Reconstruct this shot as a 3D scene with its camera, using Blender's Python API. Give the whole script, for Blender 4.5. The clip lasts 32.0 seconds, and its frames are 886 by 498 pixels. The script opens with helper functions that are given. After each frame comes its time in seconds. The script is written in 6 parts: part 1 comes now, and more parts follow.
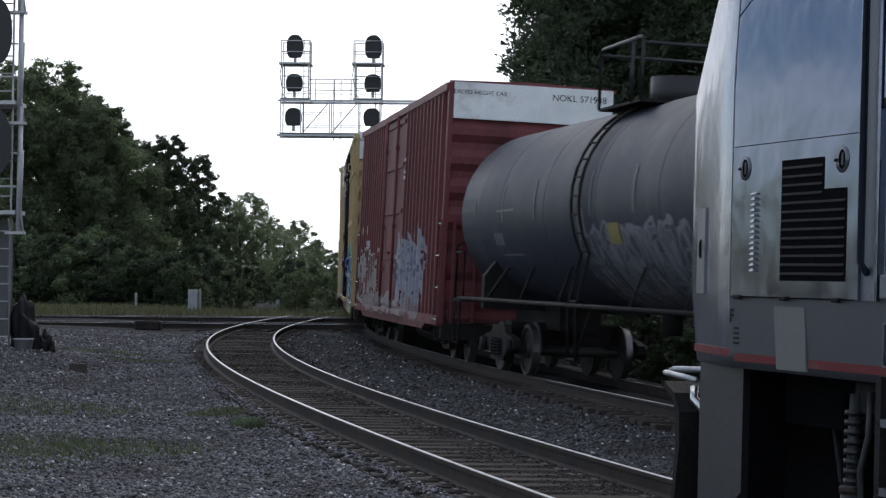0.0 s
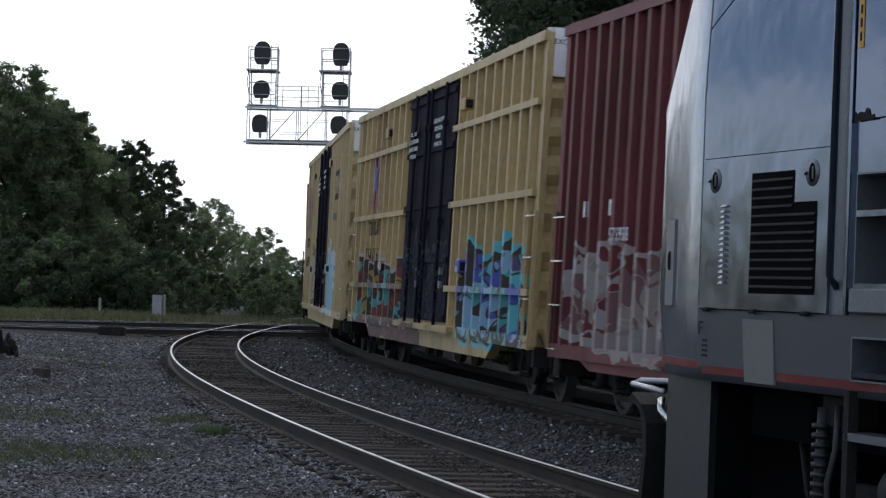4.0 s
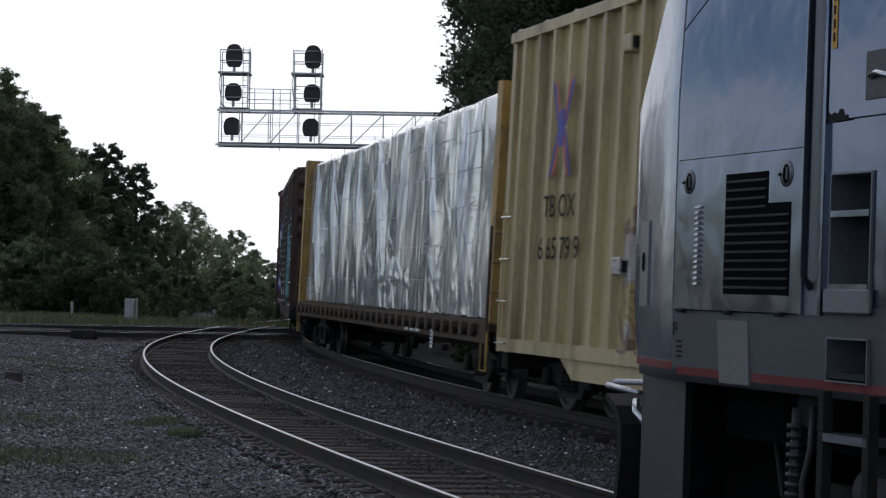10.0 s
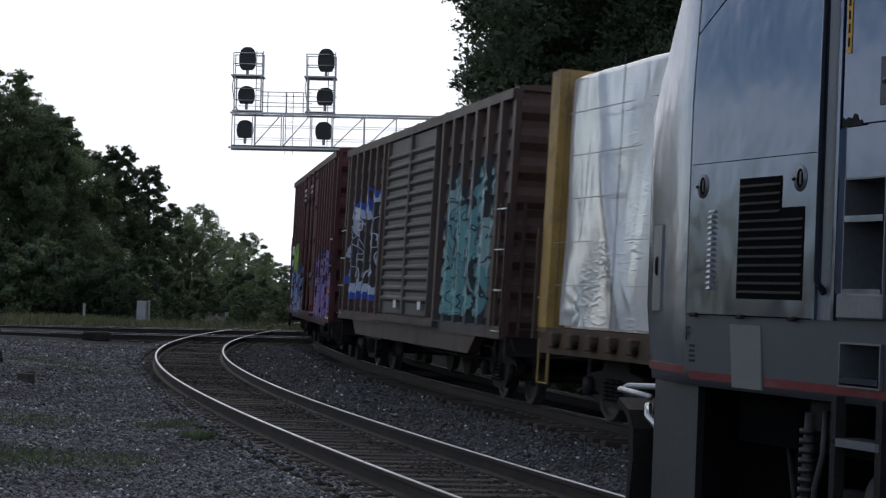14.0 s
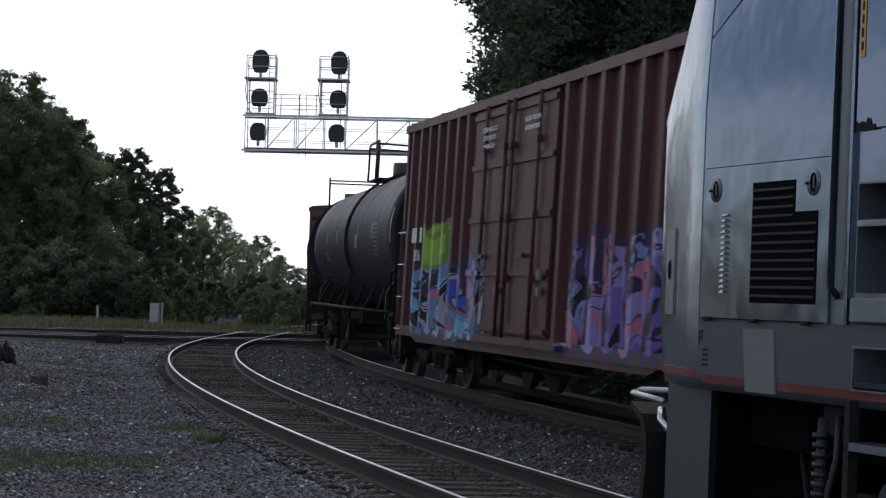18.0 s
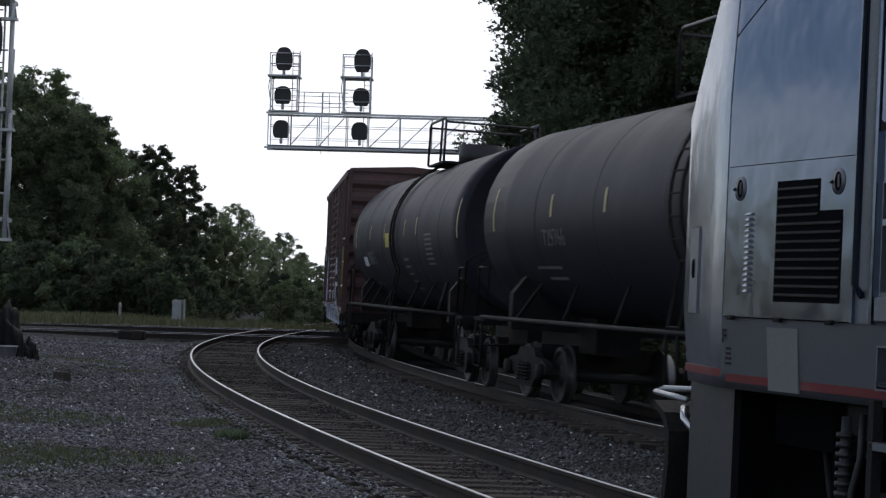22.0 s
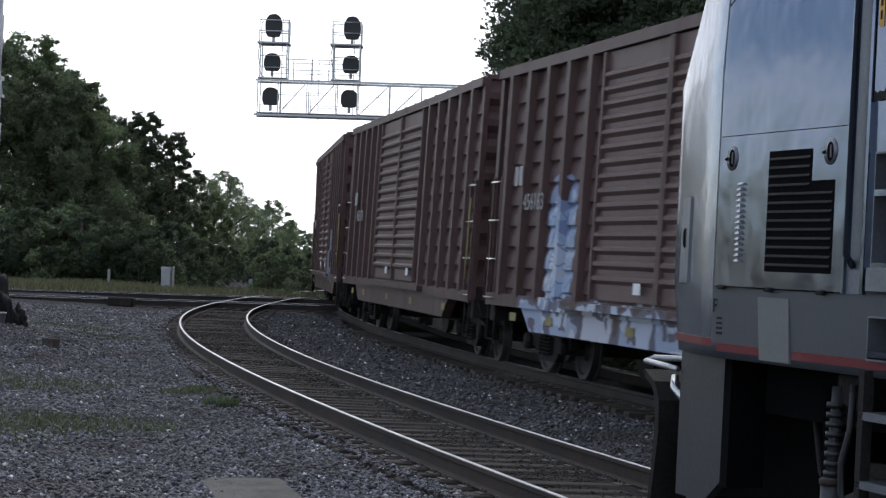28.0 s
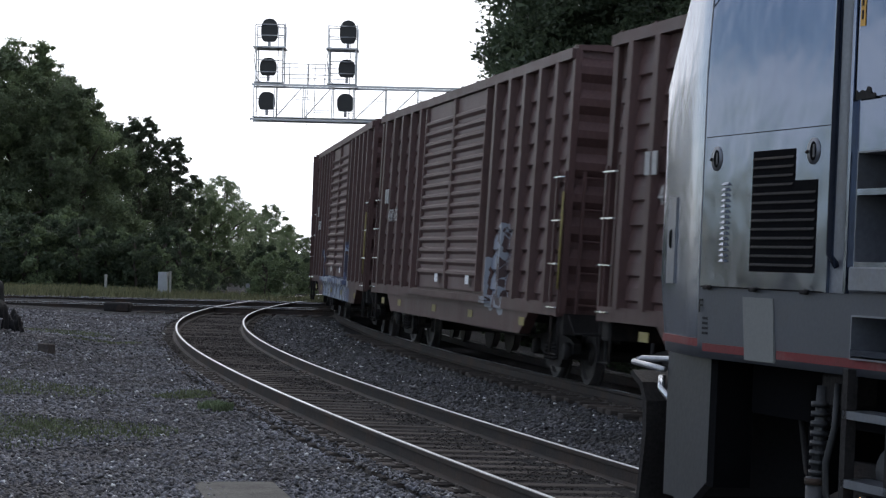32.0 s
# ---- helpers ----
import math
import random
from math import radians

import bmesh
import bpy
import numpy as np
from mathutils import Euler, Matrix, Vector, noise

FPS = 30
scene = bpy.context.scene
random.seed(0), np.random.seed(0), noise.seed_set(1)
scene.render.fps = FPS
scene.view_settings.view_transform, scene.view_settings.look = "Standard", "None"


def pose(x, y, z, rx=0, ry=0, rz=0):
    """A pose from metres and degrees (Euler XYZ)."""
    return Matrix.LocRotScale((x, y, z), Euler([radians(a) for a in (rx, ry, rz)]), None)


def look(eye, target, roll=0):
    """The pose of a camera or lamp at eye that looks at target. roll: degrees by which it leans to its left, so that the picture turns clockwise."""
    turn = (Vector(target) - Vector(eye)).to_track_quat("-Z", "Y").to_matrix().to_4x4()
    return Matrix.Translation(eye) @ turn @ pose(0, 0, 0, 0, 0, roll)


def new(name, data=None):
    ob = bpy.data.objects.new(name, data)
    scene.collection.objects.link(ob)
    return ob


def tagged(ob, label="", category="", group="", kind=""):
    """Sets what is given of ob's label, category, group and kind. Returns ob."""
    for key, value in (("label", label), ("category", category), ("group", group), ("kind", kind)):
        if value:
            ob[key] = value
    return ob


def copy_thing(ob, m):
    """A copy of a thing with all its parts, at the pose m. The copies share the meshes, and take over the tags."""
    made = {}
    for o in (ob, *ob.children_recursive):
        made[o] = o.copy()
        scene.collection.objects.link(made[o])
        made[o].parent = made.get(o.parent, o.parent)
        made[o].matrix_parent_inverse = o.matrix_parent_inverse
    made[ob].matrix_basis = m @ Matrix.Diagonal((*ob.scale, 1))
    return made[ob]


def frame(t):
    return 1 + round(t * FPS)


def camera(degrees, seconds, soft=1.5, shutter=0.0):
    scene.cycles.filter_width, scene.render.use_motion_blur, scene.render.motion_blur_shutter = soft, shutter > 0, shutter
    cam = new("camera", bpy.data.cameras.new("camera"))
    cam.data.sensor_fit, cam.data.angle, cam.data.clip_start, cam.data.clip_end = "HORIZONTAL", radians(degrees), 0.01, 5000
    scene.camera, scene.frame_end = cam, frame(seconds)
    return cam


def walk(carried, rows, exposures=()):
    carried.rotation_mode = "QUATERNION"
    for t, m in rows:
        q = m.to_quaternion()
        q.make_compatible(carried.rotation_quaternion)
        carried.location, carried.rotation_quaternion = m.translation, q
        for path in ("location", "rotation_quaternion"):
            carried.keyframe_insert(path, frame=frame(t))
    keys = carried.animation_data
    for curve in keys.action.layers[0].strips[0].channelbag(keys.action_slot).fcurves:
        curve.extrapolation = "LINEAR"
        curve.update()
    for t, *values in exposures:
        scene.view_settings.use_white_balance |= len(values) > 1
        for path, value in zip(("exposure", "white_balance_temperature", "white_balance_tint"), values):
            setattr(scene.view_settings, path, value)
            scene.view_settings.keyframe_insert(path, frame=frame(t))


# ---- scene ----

# ---- camera ----
cam = camera(23.93, 32.0, soft=1.3, shutter=0.5)


def aim(x, y, z, yaw, pitch, roll):
    a, b = radians(yaw), radians(pitch)
    way = Vector((math.sin(a) * math.cos(b), math.cos(a) * math.cos(b), math.sin(b)))
    return look((x, y, z), Vector((x, y, z)) + way * 10, roll)


PATH = [
    (0, 0.059, -0.029, 1.763, -0.752, 0.530, 0.412),
    (0.5, 0.054, -0.023, 1.760, -0.710, 0.545, 0.512),
    (1, 0.045, -0.031, 1.758, -0.569, 0.574, 0.554),
    (1.5, 0.044, -0.021, 1.761, -0.433, 0.651, 0.614),
    (2, 0.043, -0.023, 1.760, -0.311, 0.713, 0.707),
    (2.5, 0.040, -0.025, 1.758, -0.223, 0.737, 0.817),
    (3, 0.040, -0.021, 1.766, -0.110, 0.721, 0.805),
    (3.5, 0.039, -0.011, 1.764, 0.047, 0.749, 0.925),
    (5.5, 0.028, -0.020, 1.763, 0.531, 0.822, 1.302),
    (6, 0.029, -0.016, 1.761, 0.568, 0.779, 1.176),
    (6.5, 0.031, -0.011, 1.765, 0.627, 0.758, 1.018),
    (7, 0.032, -0.022, 1.764, 0.683, 0.766, 0.867),
    (7.5, 0.033, -0.014, 1.760, 0.730, 0.799, 0.915),
    (8, 0.029, -0.025, 1.759, 0.808, 0.802, 0.818),
    (8.5, 0.029, -0.018, 1.760, 0.860, 0.777, 0.768),
    (9, 0.030, -0.014, 1.762, 0.904, 0.785, 0.807),
    (9.5, 0.028, -0.012, 1.765, 0.940, 0.799, 0.906),
    (10, 0.025, -0.010, 1.762, 0.963, 0.856, 0.870),
    (10.5, 0.026, -0.005, 1.759, 0.962, 0.894, 0.869),
    (11, 0.021, -0.010, 1.766, 0.945, 0.896, 0.935),
    (11.5, 0.020, -0.010, 1.759, 0.903, 0.978, 1.074),
    (12, 0.021, -0.009, 1.759, 0.837, 1.053, 0.941),
    (12.5, 0.021, -0.010, 1.760, 0.744, 1.063, 0.957),
    (13, 0.020, -0.007, 1.757, 0.678, 1.054, 1.161),
    (13.5, 0.020, -0.006, 1.759, 0.646, 1.005, 1.121),
    (14, 0.020, -0.011, 1.757, 0.629, 0.960, 1.172),
    (14.5, 0.026, -0.008, 1.759, 0.680, 0.866, 1.139),
    (16.5, 0.021, -0.013, 1.760, 0.733, 0.925, 1.237),
    (17, 0.018, -0.016, 1.764, 0.579, 0.982, 1.250),
    (17.5, 0.018, -0.011, 1.762, 0.414, 1.029, 1.274),
    (18, 0.020, -0.010, 1.764, 0.274, 1.018, 1.212),
    (18.5, 0.020, -0.010, 1.758, 0.177, 1.023, 1.444),
    (19, 0.023, -0.014, 1.763, 0.062, 1.037, 1.457),
    (19.5, 0.022, -0.004, 1.767, -0.033, 1.065, 1.351),
    (20, 0.019, -0.007, 1.762, -0.132, 1.113, 1.393),
    (20.5, 0.016, -0.009, 1.761, -0.218, 1.130, 1.563),
    (21, 0.015, -0.007, 1.766, -0.296, 1.100, 1.549),
    (21.5, 0.016, -0.011, 1.759, -0.335, 1.057, 1.517),
    (22, 0.014, -0.003, 1.758, -0.332, 0.960, 1.515),
    (22.5, 0.017, -0.009, 1.758, -0.287, 0.886, 1.469),
    (23, 0.018, -0.000, 1.762, -0.234, 0.826, 1.337),
    (23.5, 0.017, -0.005, 1.756, -0.040, 0.801, 1.154),
    (24, 0.009, -0.001, 1.758, 0.172, 0.557, 1.464),
    (24.5, 0.005, -0.003, 1.757, 0.317, 0.326, 1.789),
    (25, -0.002, 0.004, 1.753, 0.390, 0.058, 1.846),
    (25.5, -0.007, 0.006, 1.759, 0.398, -0.120, 1.843),
    (27.5, -0.005, 0.001, 1.759, 0.100, -0.020, 1.756),
    (28, 0.000, -0.000, 1.760, -0.000, 0.093, 1.750),
    (28.5, 0.004, -0.003, 1.759, -0.096, 0.203, 1.813),
    (29, 0.014, -0.002, 1.758, -0.114, 0.296, 1.881),
    (29.5, 0.023, -0.017, 1.758, -0.071, 0.346, 1.690),
    (30, 0.034, -0.017, 1.761, -0.015, 0.293, 1.591),
    (30.5, 0.045, -0.024, 1.761, 0.018, 0.195, 1.496),
    (31, 0.059, -0.027, 1.756, 0.003, 0.131, 1.411),
    (31.5, 0.063, -0.022, 1.761, -0.019, 0.120, 1.287),
    (32, 0.064, -0.023, 1.754, 0.039, 0.191, 1.392),
]
walk(cam, [(r[0], aim(*r[1:])) for r in PATH], exposures=tuple((t, e, 6460, 12.0) for t, e in ((0, 0.05), (6, -0.08), (9, -0.25), (12, -0.45), (14.5, -0.3), (17, -0.15), (20, -0.28), (23.3, -0.38), (24.2, -0.15), (25.2, 0.12), (27.5, 0.32), (32, 0.25))))

# ---- world and sun ----
SUN_AZ, SUN_EL = 20.0, 27.0  # degrees clockwise from +y, and up
world = bpy.data.worlds.new("sky")
scene.world = world
world.use_nodes = True
wn = world.node_tree.nodes
wl = world.node_tree.links
sky = wn.new("ShaderNodeTexSky")
sky.sky_type = "NISHITA"
sky.sun_disc = False
sky.sun_elevation = radians(SUN_EL)
sky.sun_rotation = radians(SUN_AZ)
sky.air_density, sky.dust_density, sky.ozone_density = 1.0, 0.4, 2.5
bg = wn["Background"]
bg.inputs["Strength"].default_value = 0.145
# thin cloud veil over the whole sky
tc = wn.new("ShaderNodeTexCoord")
mp = wn.new("ShaderNodeMapping")
mp.inputs["Scale"].default_value = (1.0, 1.0, 3.0)
mp.inputs["Location"].default_value = (2.3, 0.7, 0.0)
ns = wn.new("ShaderNodeTexNoise")
ns.inputs["Scale"].default_value = 5.0
ns.inputs["Detail"].default_value = 6.0
rp = wn.new("ShaderNodeValToRGB")
rp.color_ramp.elements[0].position, rp.color_ramp.elements[1].position = 0.44, 0.63
rp.color_ramp.elements[0].color = (0.06, 0.06, 0.06, 1)
rp.color_ramp.elements[1].color = (0.7, 0.7, 0.7, 1)
mx = wn.new("ShaderNodeMix")
mx.data_type = "RGBA"
mx.inputs["B"].default_value = (9.4, 9.7, 10.2, 1)
wl.new(tc.outputs["Generated"], mp.inputs["Vector"])
wl.new(mp.outputs["Vector"], ns.inputs["Vector"])
wl.new(ns.outputs["Fac"], rp.inputs["Fac"])
dot = wn.new("ShaderNodeVectorMath")
dot.operation = "DOT_PRODUCT"
dot.inputs[1].default_value = (math.sin(radians(SUN_AZ)) * math.cos(radians(SUN_EL)), math.cos(radians(SUN_AZ)) * math.cos(radians(SUN_EL)), math.sin(radians(SUN_EL)))
glare = wn.new("ShaderNodeMapRange")
glare.interpolation_type = "SMOOTHSTEP"
glare.inputs["From Min"].default_value, glare.inputs["From Max"].default_value = 0.45, 0.8
haze = wn.new("ShaderNodeMath")
haze.operation = "MAXIMUM"
wl.new(tc.outputs["Generated"], dot.inputs[0])
wl.new(dot.outputs["Value"], glare.inputs["Value"])
wl.new(glare.outputs["Result"], haze.inputs[0])
wl.new(rp.outputs["Color"], haze.inputs[1])
wl.new(haze.outputs[0], mx.inputs["Factor"])
wl.new(sky.outputs["Color"], mx.inputs["A"])
wl.new(mx.outputs["Result"], bg.inputs["Color"])
sun = new("sun", bpy.data.lights.new("sun", "SUN"))
sun.data.energy, sun.data.angle, sun.data.color = 0.2, radians(16), (1.0, 0.93, 0.84)
sd = Vector((math.sin(radians(SUN_AZ)) * math.cos(radians(SUN_EL)), math.cos(radians(SUN_AZ)) * math.cos(radians(SUN_EL)), math.sin(radians(SUN_EL))))
sun.matrix_world = look(sd * 60, (0, 0, 0))

# ---- plan: the two curved tracks ----
C1 = (1.914e-05, 0.0026485, -0.198206, -3.10075)
SPACING, HALF_GAUGE, CANT = 4.85, 0.7875, 1.5


def curve_x(y):
    q = y - 35
    return ((C1[0] * q + C1[1]) * q + C1[2]) * q + C1[3]


def curve_slope(y):
    q = y - 35
    return (3 * C1[0] * q + 2 * C1[1]) * q + C1[2]


def main_line():
    pts = [(curve_x(8.0) + curve_slope(8.0) * (y - 8.0), y) for y in np.arange(-40, 8, 0.25)]
    pts += [(curve_x(y), y) for y in np.arange(8, 62, 0.25)]
    x, y = pts[-1]
    th = math.atan(curve_slope(y))
    for i in range(560):
        th += 0.25 * (0.0065 if i < 220 else 0.0)
        x, y = x + 0.25 * math.sin(th), y + 0.25 * math.cos(th)
        pts.append((x, y))
    return np.array(pts)


def shifted(p, d):
    t = np.gradient(p, axis=0)
    t /= np.linalg.norm(t, axis=1)[:, None]
    return p + np.stack([t[:, 1], -t[:, 0]], 1) * d


LINE1 = main_line()


def spacing_at(y):
    k = np.clip((y - 40) / 18, 0, 1)
    q = np.clip((y - 50) / 16, 0, 1)
    ease = np.interp(y, [50, 54, 58, 62, 66, 70, 76, 84], [0.02, 0.13, 0.26, 0.31, 0.19, -0.08, -0.65, -1.0])
    return SPACING - 0.35 * k * k * (3 - 2 * k) - 0.8 * q * q * (3 - 2 * q) + ease - 0.19


LINE2 = shifted(LINE1, spacing_at(LINE1[:, 1])[:, None])
ARC2 = np.concatenate([[0], np.cumsum(np.linalg.norm(np.diff(LINE2, axis=0), axis=1))])
ARC2 -= ARC2[np.argmin(abs(LINE2[:, 1] - 25))]


def cant_at(y):
    return CANT * min(1.0, max(0.0, (57 - y) / 25))


def lean_at(y):
    """Superelevation of the far track, on which the train leans into the curve."""
    return 2.5 * min(1.0, max(0.25, (74 - y) / 25))


def seat_at(y):
    """Height of the far track's middle: its outer rail keeps the near track's level."""
    return HALF_GAUGE * (math.sin(radians(cant_at(y))) - math.sin(radians(lean_at(y))))


def ground_z(x, y):
    """Height of the ballast and earth; rail tops are at 0."""
    yy = min(max(y, -20), 62)
    off = (x - curve_x(yy)) / math.sqrt(1 + curve_slope(yy) ** 2)
    z = -0.19
    if abs(off) < 1.1 or abs(off - SPACING) < 1.5:
        z -= 0.06
    if off < -1.5:
        k = min(1, (-1.5 - off) / 6.0)
        z += 0.16 * k * k * (3 - 2 * k) - 0.05 * min(1, (-1.5 - off) / 0.6)
    if 1.5 < off < SPACING - 1.4:
        z -= 0.05 * math.sin(math.pi * (off - 1.5) / (SPACING - 2.9))
    if off > SPACING + 1.5:
        z -= 0.5 * min(1, (off - SPACING - 1.5) / 2.5)
    z += 0.5 * math.exp(-((x + 9.6) ** 2 / 9 + (y - 37) ** 2 / 40))
    far = min(1, max(0, (y - 75) / 12))
    z += 0.12 * far
    return z + 0.02 * noise.noise((x * 0.7, y * 0.7, 0)) + 0.012 * noise.noise((x * 2.3, y * 2.3, 4))


# ---- materials ----
def mat(name, color, rough=0.6, metal=0.0, vary=0.25, scale=3.0, grain=60.0, bump=0.15, dirt=None, dirt_amount=0.5, dirt_scale=1.2, per_object=0.0, per_island=0.0, stretch=(1, 1, 1), coat=0.0, rough_vary=0.15, spec=0.5):
    m = bpy.data.materials.new(name)
    m.use_nodes = True
    nt = m.node_tree
    n, l = nt.nodes, nt.links
    b = n["Principled BSDF"]
    b.inputs["Metallic"].default_value = metal
    b.inputs["Specular IOR Level"].default_value = spec
    b.inputs["Coat Weight"].default_value = coat
    b.inputs["Coat Roughness"].default_value = 0.15
    co = n.new("ShaderNodeTexCoord")
    mpn = n.new("ShaderNodeMapping")
    mpn.inputs["Scale"].default_value = stretch
    l.new(co.outputs["Object"], mpn.inputs["Vector"])
    big = n.new("ShaderNodeTexNoise")
    big.inputs["Scale"].default_value, big.inputs["Detail"].default_value, big.inputs["Roughness"].default_value = scale, 5.0, 0.6
    fine = n.new("ShaderNodeTexNoise")
    fine.inputs["Scale"].default_value, fine.inputs["Detail"].default_value = grain, 3.0
    for q in (big, fine):
        l.new(mpn.outputs["Vector"], q.inputs["Vector"])
    hsv = n.new("ShaderNodeHueSaturation")
    hsv.inputs["Color"].default_value = (*color, 1)
    add = n.new("ShaderNodeMath")
    add.operation = "ADD"
    l.new(big.outputs["Fac"], add.inputs[0])
    l.new(fine.outputs["Fac"], add.inputs[1])
    rng = n.new("ShaderNodeMapRange")
    rng.inputs["From Min"].default_value, rng.inputs["From Max"].default_value = 0.7, 1.3
    rng.inputs["To Min"].default_value, rng.inputs["To Max"].default_value = 1 - vary, 1 + vary
    l.new(add.outputs[0], rng.inputs["Value"])
    val = rng.outputs["Result"]
    if per_object or per_island:
        src = n.new("ShaderNodeObjectInfo").outputs["Random"] if per_object else n.new("ShaderNodeNewGeometry").outputs["Random Per Island"]
        amt = per_object or per_island
        r2 = n.new("ShaderNodeMapRange")
        r2.inputs["To Min"].default_value, r2.inputs["To Max"].default_value = 1 - amt, 1 + amt
        l.new(src, r2.inputs["Value"])
        mu = n.new("ShaderNodeMath")
        mu.operation = "MULTIPLY"
        l.new(val, mu.inputs[0])
        l.new(r2.outputs["Result"], mu.inputs[1])
        val = mu.outputs[0]
    l.new(val, hsv.inputs["Value"])
    out = hsv.outputs["Color"]
    if dirt:
        dn = n.new("ShaderNodeTexNoise")
        dn.inputs["Scale"].default_value, dn.inputs["Detail"].default_value, dn.inputs["Roughness"].default_value = dirt_scale, 8.0, 0.7
        l.new(mpn.outputs["Vector"], dn.inputs["Vector"])
        dr = n.new("ShaderNodeMapRange")
        dr.inputs["From Min"].default_value, dr.inputs["From Max"].default_value = 0.62 - 0.3 * dirt_amount, 0.8 - 0.2 * dirt_amount
        l.new(dn.outputs["Fac"], dr.inputs["Value"])
        mxn = n.new("ShaderNodeMix")
        mxn.data_type = "RGBA"
        mxn.inputs["B"].default_value = (*dirt, 1)
        l.new(dr.outputs["Result"], mxn.inputs["Factor"])
        l.new(out, mxn.inputs["A"])
        out = mxn.outputs["Result"]
    l.new(out, b.inputs["Base Color"])
    rr = n.new("ShaderNodeMapRange")
    rr.inputs["To Min"].default_value, rr.inputs["To Max"].default_value = max(0.03, rough - rough_vary), min(1, rough + rough_vary)
    l.new(big.outputs["Fac"], rr.inputs["Value"])
    l.new(rr.outputs["Result"], b.inputs["Roughness"])
    if bump:
        bp = n.new("ShaderNodeBump")
        bp.inputs["Strength"].default_value, bp.inputs["Distance"].default_value = bump, 0.02
        l.new(fine.outputs["Fac"], bp.inputs["Height"])
        l.new(bp.outputs["Normal"], b.inputs["Normal"])
    m["out"] = out.node.name
    return m


def graffiti(m, tags):
    """Sprayed lettering over a coat of paint: (x, z, width, height, colours, outline, letter size, halo or none) in the car's own metres."""
    n, l = m.node_tree.nodes, m.node_tree.links
    b = n["Principled BSDF"]
    base = b.inputs["Base Color"].links[0].from_socket
    co = n.new("ShaderNodeTexCoord")
    sep = n.new("ShaderNodeSeparateXYZ")
    l.new(co.outputs["Object"], sep.inputs[0])
    wob = n.new("ShaderNodeTexNoise")
    wob.inputs["Scale"].default_value, wob.inputs["Detail"].default_value = 1.6, 3.0
    l.new(co.outputs["Object"], wob.inputs["Vector"])

    def op(kind, a, c=None):
        q = n.new("ShaderNodeMath")
        q.operation = kind
        for i, v in enumerate((a, c)):
            if v is None:
                continue
            if isinstance(v, (int, float)):
                q.inputs[i].default_value = v
            else:
                l.new(v, q.inputs[i])
        return q.outputs[0]

    warp = n.new("ShaderNodeTexNoise")
    warp.inputs["Scale"].default_value, warp.inputs["Detail"].default_value = 2.2, 2.0
    l.new(co.outputs["Object"], warp.inputs["Vector"])
    wx = op("MULTIPLY", op("SUBTRACT", wob.outputs["Fac"], 0.5), 0.5)
    wz = op("MULTIPLY", op("SUBTRACT", warp.outputs["Fac"], 0.5), 0.6)

    def chance(ident, k):
        q = n.new("ShaderNodeTexWhiteNoise")
        q.noise_dimensions = "1D"
        l.new(op("ADD", ident, k), q.inputs["W"])
        return q.outputs["Value"]

    for k, (x, z, w, h, cols, line, cell, *halo) in enumerate(tags):
        count = max(1, round(w / (cell * 1.7)))
        run = op("MULTIPLY", op("SUBTRACT", op("ADD", sep.outputs["X"], wx), x - w / 2), count / w)
        rise = op("DIVIDE", op("SUBTRACT", op("ADD", sep.outputs["Z"], wz), z), h)
        ident = op("FLOOR", run)
        inside = op("MULTIPLY", op("GREATER_THAN", run, 0.0), op("LESS_THAN", run, float(count)))
        lean = op("MULTIPLY", op("SUBTRACT", chance(ident, 17.3 * k + 0.5), 0.5), op("MULTIPLY", rise, 0.5))
        fu = op("ADD", op("SUBTRACT", op("SUBTRACT", run, ident), 0.5), lean)
        au, av = op("DIVIDE", op("ABSOLUTE", fu), 0.53), op("DIVIDE", op("ABSOLUTE", rise), 0.5)
        form = op("POWER", op("ADD", op("POWER", au, 4.0), op("POWER", av, 4.0)), 0.25)
        form = op("ADD", form, op("MULTIPLY", op("SUBTRACT", warp.outputs["Fac"], 0.5), 0.5))
        # counters and slits that set one letter off from the next
        hz = op("SUBTRACT", op("MULTIPLY", chance(ident, 3.1 * k + 5.5), 0.5), 0.25)
        hole = op("ADD", op("POWER", op("DIVIDE", fu, 0.13), 2.0), op("POWER", op("DIVIDE", op("SUBTRACT", rise, hz), 0.09), 2.0))
        side = op("SUBTRACT", op("MULTIPLY", chance(ident, 7.7 * k + 9.5), 0.5), 0.25)
        slit = op("MULTIPLY", op("LESS_THAN", op("ABSOLUTE", op("SUBTRACT", fu, side)), 0.045), op("GREATER_THAN", op("MULTIPLY", rise, op("SUBTRACT", chance(ident, 1.9 * k + 2.5), 0.5)), 0.01))
        mask = op("MULTIPLY", inside, op("LESS_THAN", form, 1.1 if halo else 1.0))
        rim = op("MAXIMUM", op("GREATER_THAN", form, 0.84), op("MAXIMUM", op("LESS_THAN", hole, 1.0), slit))
        swirl = n.new("ShaderNodeTexNoise")
        swirl.inputs["Scale"].default_value, swirl.inputs["Detail"].default_value, swirl.inputs["Distortion"].default_value = 0.75 / cell, 1.0, 1.1
        l.new(co.outputs["Object"], swirl.inputs["Vector"])
        wave = op("FRACT", op("MULTIPLY", swirl.outputs["Fac"], 5.0))
        rim = op("MAXIMUM", rim, op("LESS_THAN", op("ABSOLUTE", op("SUBTRACT", wave, 0.5)), 0.07 if cell < 0.8 else 0.0))
        fill = op("FRACT", op("ADD", chance(ident, 2.3 * k + 3.5), op("ADD", op("MULTIPLY", rise, 0.5), op("MULTIPLY", swirl.outputs["Fac"], 1.1))))
        ramp = n.new("ShaderNodeValToRGB")
